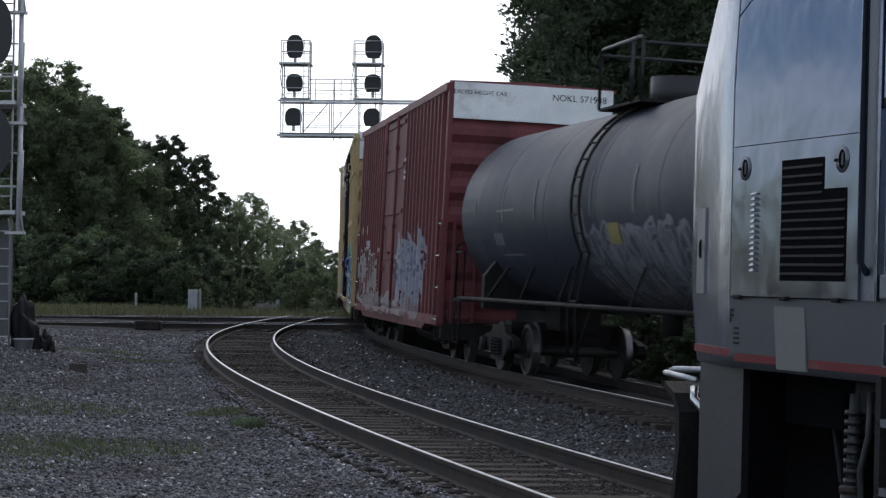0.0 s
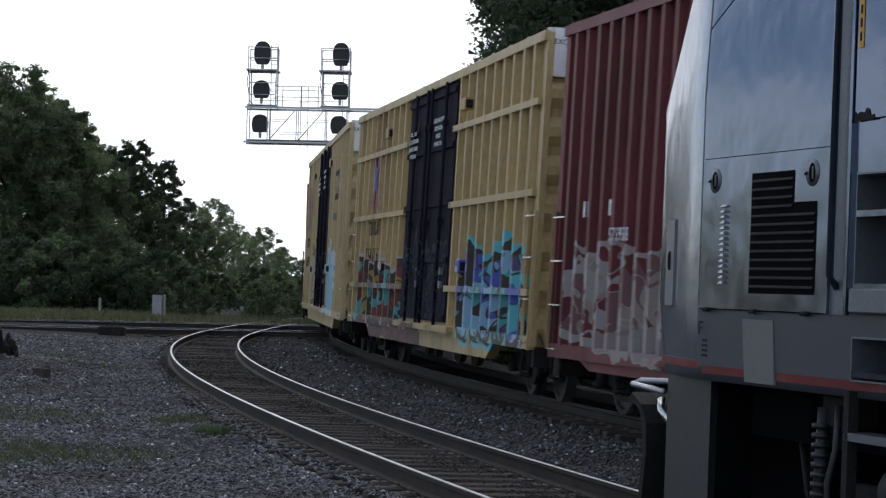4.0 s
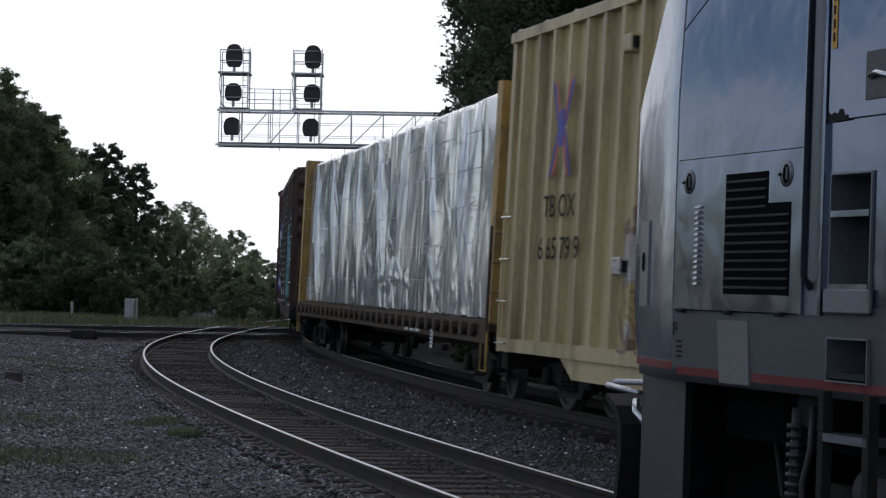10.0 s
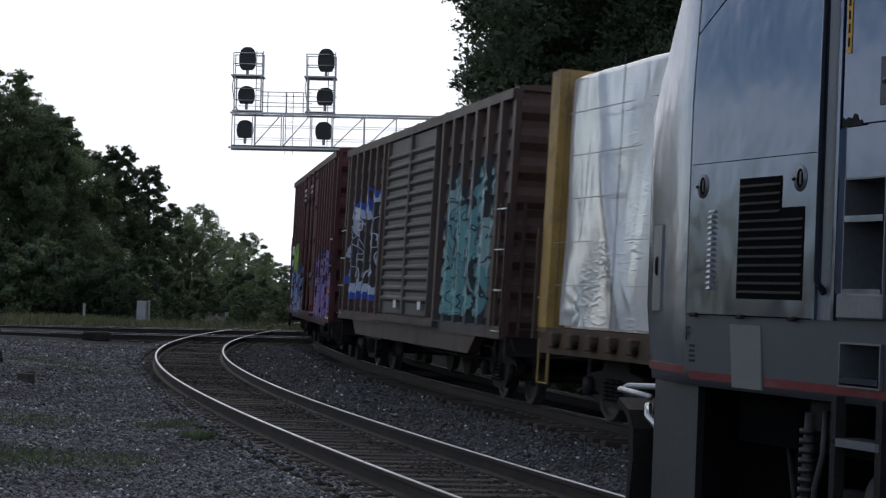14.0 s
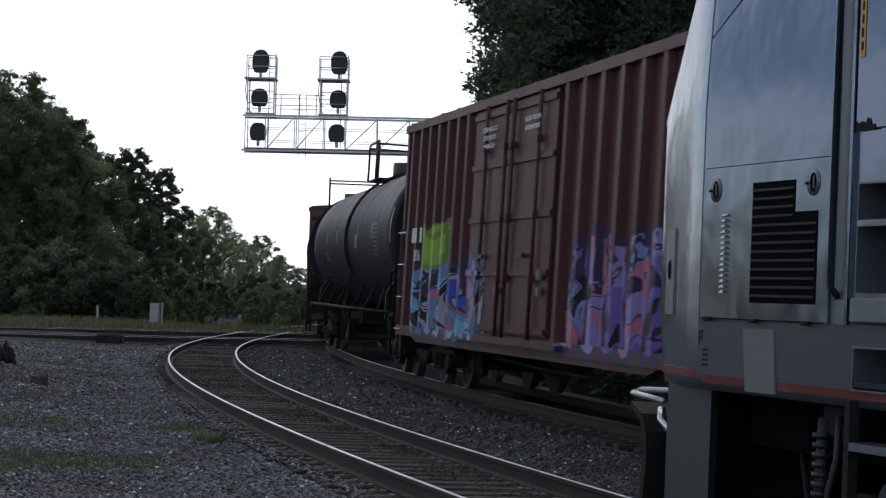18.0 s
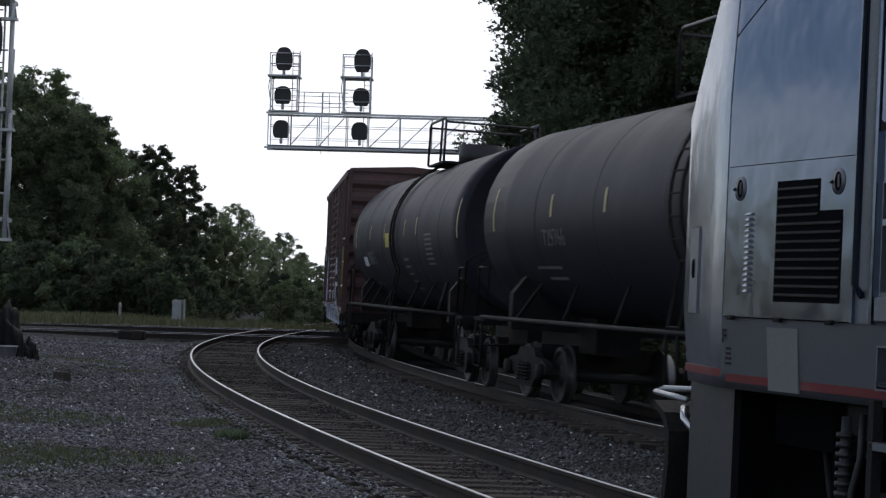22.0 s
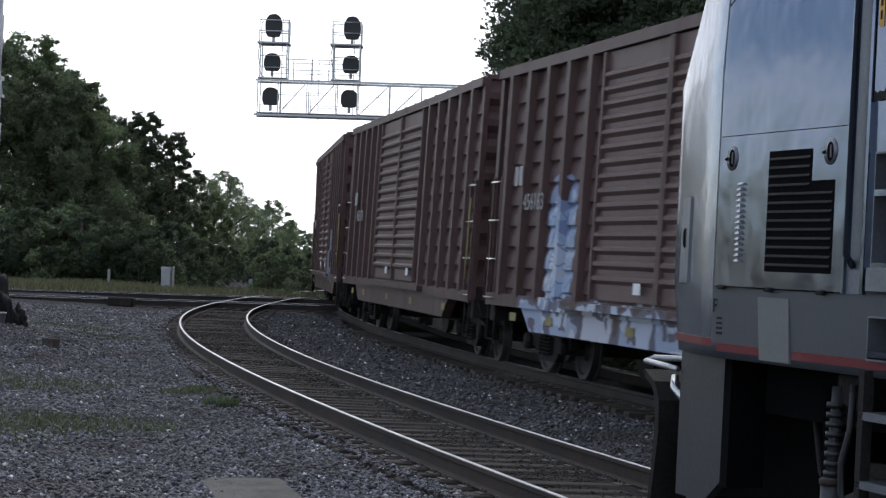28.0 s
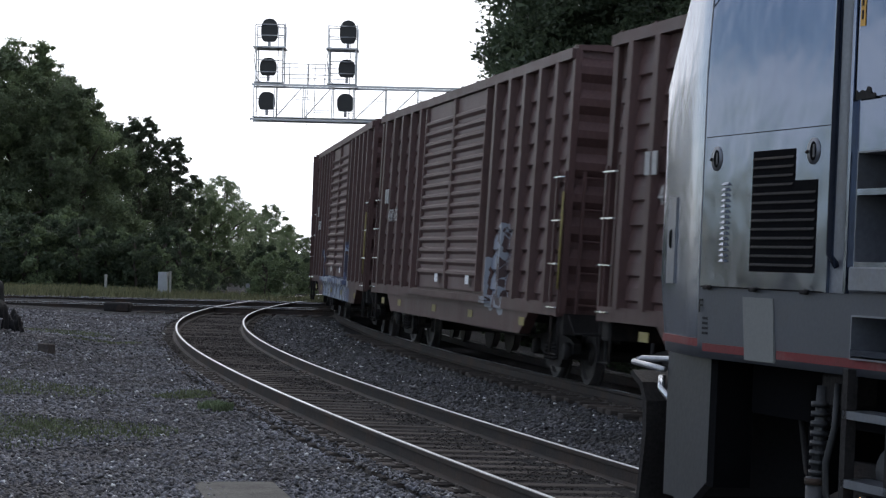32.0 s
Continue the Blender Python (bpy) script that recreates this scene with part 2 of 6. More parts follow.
        ramp.color_ramp.interpolation = "CONSTANT"
        while len(ramp.color_ramp.elements) < len(cols):
            ramp.color_ramp.elements.new(0.5)
        for i, c in enumerate(cols):
            ramp.color_ramp.elements[i].position = i / len(cols)
            ramp.color_ramp.elements[i].color = (*c, 1)
        l.new(fill, ramp.inputs["Fac"])
        m1 = n.new("ShaderNodeMix")
        m1.data_type = "RGBA"
        l.new(rim, m1.inputs["Factor"])
        l.new(ramp.outputs["Color"], m1.inputs["A"])
        m1.inputs["B"].default_value = (*line, 1)
        drawn = m1.outputs["Result"]
        if halo:
            m3 = n.new("ShaderNodeMix")
            m3.data_type = "RGBA"
            l.new(op("GREATER_THAN", form, 0.98), m3.inputs["Factor"])
            l.new(drawn, m3.inputs["A"])
            m3.inputs["B"].default_value = (*halo[0], 1)
            drawn = m3.outputs["Result"]
        m2 = n.new("ShaderNodeMix")
        m2.data_type = "RGBA"
        l.new(op("MULTIPLY", mask, 0.9), m2.inputs["Factor"])
        l.new(base, m2.inputs["A"])
        l.new(drawn, m2.inputs["B"])
        base = m2.outputs["Result"]
    l.new(base, b.inputs["Base Color"])
    return m


def leaf_mat(name, color):
    m = mat(name, color, rough=0.55, vary=0.22, scale=0.6, grain=9.0, bump=0.0, per_island=0.25)
    n, l = m.node_tree.nodes, m.node_tree.links
    b = n["Principled BSDF"]
    tr = n.new("ShaderNodeBsdfTranslucent")
    l.new(b.inputs["Base Color"].links[0].from_socket, tr.inputs["Color"])
    ms = n.new("ShaderNodeMixShader")
    ms.inputs[0].default_value = 0.48
    l.new(b.outputs[0], ms.inputs[1])
    l.new(tr.outputs[0], ms.inputs[2])
    l.new(ms.outputs[0], n["Material Output"].inputs["Surface"])
    return m


def glow(name, color, strength):
    m = bpy.data.materials.new(name)
    m.use_nodes = True
    b = m.node_tree.nodes["Principled BSDF"]
    b.inputs["Base Color"].default_value = (*color, 1)
    b.inputs["Emission Color"].default_value = (*color, 1)
    b.inputs["Emission Strength"].default_value = strength
    return m


def gravel_mat(name, color):
    m = mat(name, color, rough=0.9, spec=0.15, vary=0.3, scale=0.5, grain=14.0, bump=0.0, dirt=(0.05, 0.045, 0.04), dirt_amount=0.55, dirt_scale=0.35, rough_vary=0.05)
    n, l = m.node_tree.nodes, m.node_tree.links
    b = n["Principled BSDF"]
    co = n.new("ShaderNodeTexCoord")
    vor = n.new("ShaderNodeTexVoronoi")
    vor.inputs["Scale"].default_value = 30.0
    l.new(co.outputs["Object"], vor.inputs["Vector"])
    bp = n.new("ShaderNodeBump")
    bp.inputs["Strength"].default_value, bp.inputs["Distance"].default_value = 1.0, 0.05
    bp.invert = True
    l.new(vor.outputs["Distance"], bp.inputs["Height"])
    l.new(bp.outputs["Normal"], b.inputs["Normal"])
    sc = n.new("ShaderNodeSeparateColor")
    l.new(vor.outputs["Color"], sc.inputs[0])
    rng = n.new("ShaderNodeMapRange")
    rng.inputs["To Min"].default_value, rng.inputs["To Max"].default_value = 0.45, 1.6
    l.new(sc.outputs[0], rng.inputs["Value"])
    mu = n.new("ShaderNodeMix")
    mu.data_type, mu.blend_type = "RGBA", "MULTIPLY"
    mu.inputs["Factor"].default_value = 1.0
    l.new(b.inputs["Base Color"].links[0].from_socket, mu.inputs["A"])
    l.new(rng.outputs["Result"], mu.inputs["B"])
    l.new(mu.outputs["Result"], b.inputs["Base Color"])
    return m


def wrap_mat():
    """Glossy film with long hanging creases and short crinkles."""
    m = mat("white_plastic_wrap", (0.51, 0.525, 0.56), rough=0.18, vary=0.12, scale=0.8, grain=6, bump=0.0, coat=1.0, spec=1.0, rough_vary=0.1)
    n, l = m.node_tree.nodes, m.node_tree.links
    b = n["Principled BSDF"]
    co = n.new("ShaderNodeTexCoord")
    hs = []
    for kind, sc, turn, dis in (("FBM", (0.9, 1.0, 0.3), 0.5, 0.6), ("RIDGED_MULTIFRACTAL", (2.5, 1.0, 9.0), 0.3, 1.2), ("FBM", (5.0, 1.0, 1.6), 0.45, 0.8)):
        mp2 = n.new("ShaderNodeMapping")
        mp2.inputs["Scale"].default_value = sc
        mp2.inputs["Rotation"].default_value = (0, turn, 0)
        nz2 = n.new("ShaderNodeTexNoise")
        nz2.noise_type = kind
        nz2.inputs["Scale"].default_value, nz2.inputs["Detail"].default_value, nz2.inputs["Distortion"].default_value = 1.0, 2.0, dis
        l.new(co.outputs["Object"], mp2.inputs["Vector"])
        l.new(mp2.outputs["Vector"], nz2.inputs["Vector"])
        hs.append(nz2.outputs["Fac"])
    pick = n.new("ShaderNodeTexNoise")
    pick.inputs["Scale"].default_value, pick.inputs["Detail"].default_value = 0.8, 2.0
    l.new(co.outputs["Object"], pick.inputs["Vector"])
    pr = n.new("ShaderNodeMapRange")
    pr.inputs["From Min"].default_value, pr.inputs["From Max"].default_value = 0.52, 0.66
    pr.inputs["To Max"].default_value = 0.12
    l.new(pick.outputs["Fac"], pr.inputs["Value"])
    m1 = n.new("ShaderNodeMath")
    m1.operation = "MULTIPLY_ADD"
    l.new(pr.outputs["Result"], m1.inputs[0])
    l.new(hs[1], m1.inputs[1])
    l.new(hs[0], m1.inputs[2])
    ad = n.new("ShaderNodeMath")
    ad.operation = "MULTIPLY_ADD"
    l.new(hs[2], ad.inputs[0])
    ad.inputs[1].default_value = 0.03
    l.new(m1.outputs[0], ad.inputs[2])
    bp = n.new("ShaderNodeBump")
    bp.inputs["Strength"].default_value, bp.inputs["Distance"].default_value = 1.0, 0.09
    l.new(ad.outputs[0], bp.inputs["Height"])
    l.new(bp.outputs["Normal"], b.inputs["Normal"])
    l.new(bp.outputs["Normal"], b.inputs["Coat Normal"])
    return m


M = {
    # kept darker than the loose stones, to shade the gaps between them
    "gravel": gravel_mat("crushed_stone", (0.05, 0.05, 0.052)),
    "stone": mat("ballast_stone", (0.108, 0.106, 0.119), rough=0.6, spec=0.4, vary=0.5, scale=0.8, grain=30, bump=0.3, per_island=0.95, dirt=(0.05, 0.043, 0.044), dirt_amount=0.62, dirt_scale=0.5),
    "earth": mat("cinder_earth", (0.022, 0.02, 0.02), rough=0.95, spec=0.08, vary=0.3, scale=1.0, grain=25, bump=0.6),
    "rail": mat("rail_steel", (0.035, 0.03, 0.028), spec=0.2, rough=0.75, metal=0.1, vary=0.3, scale=1.0, grain=30, bump=0.2, dirt=(0.06, 0.04, 0.03), dirt_amount=0.6),
    "railtop": mat("worn_rail_head", (0.5, 0.51, 0.53), rough=0.32, metal=1.0, vary=0.1, scale=1.5, grain=80, bump=0.03),
    "tie": mat("creosoted_wood", (0.06, 0.05, 0.044), spec=0.15, rough=0.9, vary=0.35, scale=2.0, grain=30, bump=0.5, per_object=0.3, stretch=(0.4, 3, 3)),
    "plate": mat("rusty_plate", (0.1, 0.085, 0.075), rough=0.8, metal=0.3, vary=0.4, scale=6, grain=50),
    "grass": mat("dry_grass", (0.15, 0.145, 0.068), rough=0.8, vary=0.3, scale=1, grain=8, bump=0, per_island=0.4),
    "weed": mat("green_weed", (0.1, 0.115, 0.055), rough=0.8, vary=0.3, scale=1, grain=8, bump=0, per_island=0.4),
    "leaf": leaf_mat("leaf_green", (0.15, 0.195, 0.1)),
    "leaf_dark": leaf_mat("leaf_dark_green", (0.11, 0.142, 0.078)),
    # light green, lightened further to stand for haze on distant trees
    "leaf_light_haze": leaf_mat("leaf_light_green_haze", (0.21, 0.26, 0.15)),
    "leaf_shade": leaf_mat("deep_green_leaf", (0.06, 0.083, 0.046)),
    "needle": leaf_mat("pine_needle", (0.085, 0.11, 0.066)),
    "bark": mat("bark", (0.07, 0.055, 0.045), rough=0.95, vary=0.4, scale=3, grain=25, bump=0.8, stretch=(3, 3, 0.6)),
    "galv": mat("galvanised_steel", (0.43, 0.43, 0.45), rough=0.45, metal=0.8, vary=0.15, scale=4, grain=40, bump=0.05),
    "alu": mat("grey_signal_paint", (0.4, 0.4, 0.41), rough=0.5, metal=0.3, vary=0.2, scale=3, grain=40, bump=0.05),
    "black": mat("black_enamel", (0.012, 0.012, 0.014), rough=0.5, vary=0.3, scale=4, grain=60, bump=0.05),
    "iron": mat("grimy_iron", (0.02, 0.018, 0.018), spec=0.2, rough=0.75, metal=0.2, vary=0.4, scale=5, grain=50, bump=0.3, dirt=(0.06, 0.04, 0.03), dirt_amount=0.3),
    "wheel": mat("wheel_steel", (0.03, 0.027, 0.026), rough=0.6, metal=0.3, vary=0.3, scale=5, grain=50, bump=0.1),
    "tread": mat("polished_tread", (0.22, 0.21, 0.21), rough=0.4, metal=1.0, vary=0.1, scale=5, grain=50, bump=0.0),
    "tank": mat("black_tank_paint", (0.024, 0.023, 0.033), spec=0.12, rough=0.5, vary=0.2, scale=0.7, grain=30, bump=0.05, dirt=(0.03, 0.03, 0.033), dirt_amount=0.35, stretch=(1, 1, 0.5)),
    "tank_grey": graffiti(mat("grey_tank_paint", (0.033, 0.037, 0.054), spec=0.18, rough=0.5, vary=0.2, scale=0.7, grain=30, bump=0.05, dirt=(0.06, 0.063, 0.08), dirt_amount=0.3), [(-1.2, 1.75, 5.0, 1.2, [(0.06, 0.065, 0.08), (0.12, 0.13, 0.15), (0.05, 0.055, 0.07)], (0.2, 0.2, 0.22), 0.35)]),
    "white_paint": mat("white_paint", (0.72, 0.73, 0.74), rough=0.5, vary=0.12, scale=2, grain=40, bump=0.03, dirt=(0.35, 0.32, 0.3), dirt_amount=0.25),
    "ink_white": mat("white_stencil", (0.65, 0.66, 0.68), rough=0.6, vary=0.2, scale=8, grain=60, bump=0),
    "ink_dust": mat("dusty_white_stencil", (0.33, 0.325, 0.32), rough=0.7, vary=0.4, scale=6, grain=40, bump=0),
    "ink_pale": mat("pale_grey_print", (0.22, 0.23, 0.26), rough=0.5, vary=0.2, scale=8, grain=60, bump=0),
    "ink_grey": mat("faded_stencil", (0.13, 0.134, 0.145), rough=0.6, vary=0.3, scale=8, grain=60, bump=0),
    "ink_black": mat("black_stencil", (0.02, 0.02, 0.022), spec=0.1, rough=0.7, vary=0.2, scale=8, grain=60, bump=0),
    "wrap": wrap_mat(),
    "strap": mat("dark_strap", (0.05, 0.05, 0.055), rough=0.7, vary=0.2, bump=0),
    "ochre": mat("ochre_steel_paint", (0.38, 0.23, 0.06), rough=0.6, vary=0.25, scale=2, grain=40, bump=0.1, dirt=(0.1, 0.06, 0.04), dirt_amount=0.45),
    "roof_pale": mat("weathered_galvanised_roof", (0.55, 0.55, 0.54), rough=0.5, metal=0.3, vary=0.2, scale=2, grain=40, bump=0.05, dirt=(0.3, 0.26, 0.22), dirt_amount=0.35),
    "sill_rust": mat("rusty_brown_sill", (0.075, 0.05, 0.034), rough=0.75, spec=0.2, vary=0.35, scale=3, grain=40, bump=0.15, dirt=(0.2, 0.125, 0.045), dirt_amount=0.18),
    "silver": mat("silver_locomotive_paint", (0.11, 0.133, 0.19), rough=0.13, metal=0.9, vary=0.05, scale=0.9, grain=60, bump=0.006, dirt=(0.14, 0.16, 0.21), dirt_amount=0.08, coat=0.15, rough_vary=0.06),
    "silver_dull": mat("scuffed_grey_paint", (0.14, 0.15, 0.175), rough=0.4, metal=0.5, vary=0.15, scale=3, grain=50, bump=0.05, dirt=(0.12, 0.11, 0.1), dirt_amount=0.35),
    "pilot": mat("dark_pilot_paint", (0.04, 0.04, 0.045), rough=0.45, vary=0.2, scale=2, grain=40, bump=0.05, spec=0.4),
    "damper": mat("dusty_grey_damper", (0.034, 0.034, 0.037), rough=0.6, vary=0.4, scale=6, grain=40, bump=0.1),
    "dim_yellow": mat("faded_yellow_placard", (0.22, 0.18, 0.06), rough=0.6, vary=0.3, scale=5, grain=40, bump=0),
    "orange": mat("orange_label", (0.6, 0.3, 0.04), rough=0.5, vary=0.15, bump=0),
    "grimy_stone": mat("oily_ballast_stone", (0.05, 0.044, 0.04), rough=0.85, spec=0.2, vary=0.35, scale=1, grain=30, bump=0.3, per_island=0.6),
    # worn silver, lightened for the sky the leaning nose catches
    "nose": mat("skylit_worn_silver_nose", (0.23, 0.26, 0.32), rough=0.21, metal=0.75, vary=0.04, scale=2.0, grain=18, bump=0.004, dirt=(0.17, 0.18, 0.21), dirt_amount=0.2, dirt_scale=1.6),
    "dark_stone": mat("dark_ballast_stone", (0.062, 0.061, 0.067), rough=0.65, spec=0.35, vary=0.45, scale=0.8, grain=30, bump=0.3, per_island=0.9, dirt=(0.035, 0.033, 0.032), dirt_amount=0.5, dirt_scale=0.5),
    "pale_stone": mat("pale_quartz_stone", (0.42, 0.42, 0.42), rough=0.6, vary=0.2, bump=0.2, per_island=0.5),
    "skirt": mat("dark_grey_skirt", (0.06, 0.064, 0.077), rough=0.45, spec=0.3, vary=0.1, scale=2, grain=50, bump=0.02, dirt=(0.06, 0.058, 0.055), dirt_amount=0.4),
    "tape": mat("worn_yellow_tape", (0.5, 0.43, 0.2), rough=0.5, vary=0.3, scale=6, grain=50, bump=0),
    "ochre_mark": mat("ochre_placard", (0.5, 0.39, 0.06), rough=0.5, vary=0.2, scale=5, grain=50, bump=0),
    "primer": mat("pale_touch_up_paint", (0.13, 0.133, 0.13), rough=0.6, vary=0.1, scale=4, grain=60, bump=0.03),
    "red_stripe": mat("red_stripe", (0.14, 0.02, 0.024), spec=0.15, rough=0.5, vary=0.25, scale=6, grain=60, bump=0.03, dirt=(0.2, 0.12, 0.11), dirt_amount=0.3),
    # near-black that holds the shade of openings and of the underside
    "void": mat("shade_black", (0.005, 0.005, 0.006), spec=0.03, rough=0.9, vary=0.3, bump=0),
    "hose": mat("rubber_hose", (0.02, 0.02, 0.022), rough=0.6, vary=0.2, bump=0.1),
    "chrome": mat("bare_steel_tube", (0.6, 0.61, 0.63), rough=0.25, metal=1.0, vary=0.1, bump=0.02),
    "concrete": mat("worn_concrete", (0.105, 0.098, 0.084), rough=0.9, vary=0.4, scale=3, grain=40, bump=0.5, dirt=(0.045, 0.04, 0.034), dirt_amount=0.75, dirt_scale=3.0),
    "cabinet": mat("weathered_aluminium", (0.3, 0.31, 0.32), rough=0.5, metal=0.3, vary=0.2, bump=0.05),
    "case": mat("dark_grey_case", (0.09, 0.09, 0.095), rough=0.5, vary=0.2, bump=0.05),
    "post": mat("pale_post", (0.3, 0.29, 0.26), rough=0.8, vary=0.2, bump=0.1),
}


def dent(m, scale, depth, squash):
    """Shallow dents and waves in a sheet of metal."""
    n, l = m.node_tree.nodes, m.node_tree.links
    b = n["Principled BSDF"]
    co = n.new("ShaderNodeTexCoord")
    mp2 = n.new("ShaderNodeMapping")
    mp2.inputs["Scale"].default_value = squash
    nz2 = n.new("ShaderNodeTexNoise")
    nz2.inputs["Scale"].default_value, nz2.inputs["Detail"].default_value = scale, 3.0
    bp = n.new("ShaderNodeBump")
    bp.inputs["Strength"].default_value, bp.inputs["Distance"].default_value = 1.0, depth
    l.new(co.outputs["Object"], mp2.inputs["Vector"])
    l.new(mp2.outputs["Vector"], nz2.inputs["Vector"])
    l.new(nz2.outputs["Fac"], bp.inputs["Height"])
    if b.inputs["Normal"].links:
        l.new(b.inputs["Normal"].links[0].from_socket, bp.inputs["Normal"])
    l.new(bp.outputs["Normal"], b.inputs["Normal"])


dent(M["silver"], 1.9, 0.016, (1, 1, 0.8))
dent(M["nose"], 1.8, 0.02, (1, 1, 0.8))
dent(M["tank"], 0.8, 0.01, (1, 1, 1))

# ---- mesh helpers ----
def part(name, bm, material, parent=None, label="", smooth=False):
    me = bpy.data.meshes.new(name)
    bm.to_mesh(me)
    bm.free()
    if smooth:
        me.shade_smooth()
    me.materials.append(material)
    ob = new(name, me)
    if parent:
        ob.parent = parent
    if label:
        ob["label"] = label
    return ob


def raw(name, verts, faces, material, parent=None, label="", smooth=False):
    me = bpy.data.meshes.new(name)
    me.from_pydata(verts, [], faces)
    me.update()
    if smooth:
        me.shade_smooth()
    me.materials.append(material)
    ob = new(name, me)
    if parent:
        ob.parent = parent
    if label:
        ob["label"] = label
    return ob


def empty(name, m=None):
    ob = new(name)
    if m is not None:
        ob.matrix_basis = m
    return ob


def box(bm, x0, x1, y0, y1, z0, z1, bevel=0.0):
    v = [bm.verts.new(p) for p in ((x0, y0, z0), (x1, y0, z0), (x1, y1, z0), (x0, y1, z0), (x0, y0, z1), (x1, y0, z1), (x1, y1, z1), (x0, y1, z1))]
    f = [bm.faces.new([v[i] for i in q]) for q in ((3, 2, 1, 0), (4, 5, 6, 7), (0, 1, 5, 4), (1, 2, 6, 5), (2, 3, 7, 6), (3, 0, 4, 7))]
    if bevel:
        bmesh.ops.bevel(bm, geom=list({e for q in f for e in q.edges}), offset=bevel, segments=1, affect="EDGES", clamp_overlap=True)
    return bm


def boxed(name, dims, material, parent=None, label="", bevel=0.0):
    return part(name, box(bmesh.new(), *dims, bevel), material, parent, label)


def tube(bm, points, r, n=8, closed=True):
    """A round bar along a line of points."""
    pts = [Vector(p) for p in points]
    rings = []
    for i, p in enumerate(pts):
        d = (pts[min(i + 1, len(pts) - 1)] - pts[max(i - 1, 0)]).normalized()
        a = d.orthogonal().normalized() if abs(d.z) > 0.9 else d.cross(Vector((0, 0, 1))).normalized()
        c = d.cross(a)
        rr = r[i] if isinstance(r, (list, tuple)) else r
        rings.append([bm.verts.new(p + (a * math.cos(t) + c * math.sin(t)) * rr) for t in (2 * math.pi * k / n for k in range(n))])
    for u, w in zip(rings, rings[1:]):
        for k in range(n):
            bm.faces.new((u[k], u[(k + 1) % n], w[(k + 1) % n], w[k]))
    if closed:
        bm.faces.new(rings[0][::-1])
        bm.faces.new(rings[-1])
    return bm


def bar(name, points, r, material, parent=None, label="", n=8):
    return part(name, tube(bmesh.new(), points, r, n), material, parent, label, smooth=n > 5)


def prism(bm, outline, axis, a, b):
    """An outline in a plane, drawn out along an axis from a to b."""
    def place(p, d):
        return {"x": (d, p[0], p[1]), "y": (p[0], d, p[1]), "z": (p[0], p[1], d)}[axis]
    u = [bm.verts.new(place(p, a)) for p in outline]
    w = [bm.verts.new(place(p, b)) for p in outline]
    k = len(outline)
    for i in range(k):
        bm.faces.new((u[i], u[(i + 1) % k], w[(i + 1) % k], w[i]))
    bm.faces.new(u[::-1])
    bm.faces.new(w)
    bmesh.ops.recalc_face_normals(bm, faces=bm.faces)
    return bm


def plate(name, outline, axis, a, b, material, parent=None, label=""):
    return part(name, prism(bmesh.new(), outline, axis, a, b), material, parent, label)


def text(name, words, size, m, material, parent=None, label="", align="CENTER"):
    cu = bpy.data.curves.new(name, "FONT")
    cu.body, cu.size, cu.align_x, cu.extrude = words, size, align, 0.002
    ob0 = bpy.data.objects.new(name, cu)
    scene.collection.objects.link(ob0)
    me = bpy.data.meshes.new_from_object(ob0.evaluated_get(bpy.context.evaluated_depsgraph_get()))
    bpy.data.objects.remove(ob0)
    me.transform(m)
    me.materials.clear()
    me.materials.append(material)
    ob = new(name, me)
    if parent:
        ob.parent = parent
    if label:
        ob["label"] = label
    return ob


# ---- ground ----
def make_ground():
    ys = np.concatenate([np.arange(-45, 8, 4.0), np.arange(8, 60, 0.4), np.arange(60, 120, 2.0), np.geomspace(120, 3000, 14)])
    far = np.geomspace(0.4, 1, 16) ** 3
    near = np.arange(-8.4, 9.01, 0.2)
    verts, faces = [], []
    for y in ys:
        half = 40 + max(0, y) * 1.2
        base = curve_x(min(max(y, -20), 62))
        for x in (*(base - 8.6 - far[::-1] * half + 0.064 * half), *(base + near), *(base + 9.2 + far * half - 0.064 * half)):
            verts.append((x, y, ground_z(x, y)))
    n = len(near) + 32
    for i in range(len(ys) - 1):
        for j in range(n - 1):
            faces.append((i * n + j, i * n + j + 1, (i + 1) * n + j + 1, (i + 1) * n + j))
    return tagged(raw("ground", verts, faces, M["gravel"], smooth=True), "grey crushed-stone ballast and cinder ground", "ground", kind="structure")


make_ground()


# ---- tracks ----
HEAD = [(-0.036, -0.002), (-0.036, -0.035), (-0.009, -0.048), (-0.009, -0.142), (-0.07, -0.16), (-0.07, -0.172), (0.07, -0.172), (0.07, -0.16), (0.009, -0.142), (0.009, -0.048), (0.036, -0.035), (0.036, -0.002)]
TOP = [(-0.018, -0.0015), (-0.014, 0.003), (0.014, 0.003), (0.018, -0.0015)]


def sweep(name, line, zs, profile, material, parent, label="", closed=True):
    t = np.gradient(line, axis=0)
    t /= np.linalg.norm(t, axis=1)[:, None]
    nr = np.stack([t[:, 1], -t[:, 0]], 1)
    verts, faces, k = [], [], len(profile)
    for p, q, z in zip(line, nr, zs):
        for a, b in profile:
            verts.append((p[0] + q[0] * a, p[1] + q[1] * a, z + b))
    for i in range(len(line) - 1):
        for j in range(k if closed else k - 1):
            faces.append((i * k + j, i * k + (j + 1) % k, (i + 1) * k + (j + 1) % k, (i + 1) * k + j))
    return raw(name, verts, faces, material, parent, label)


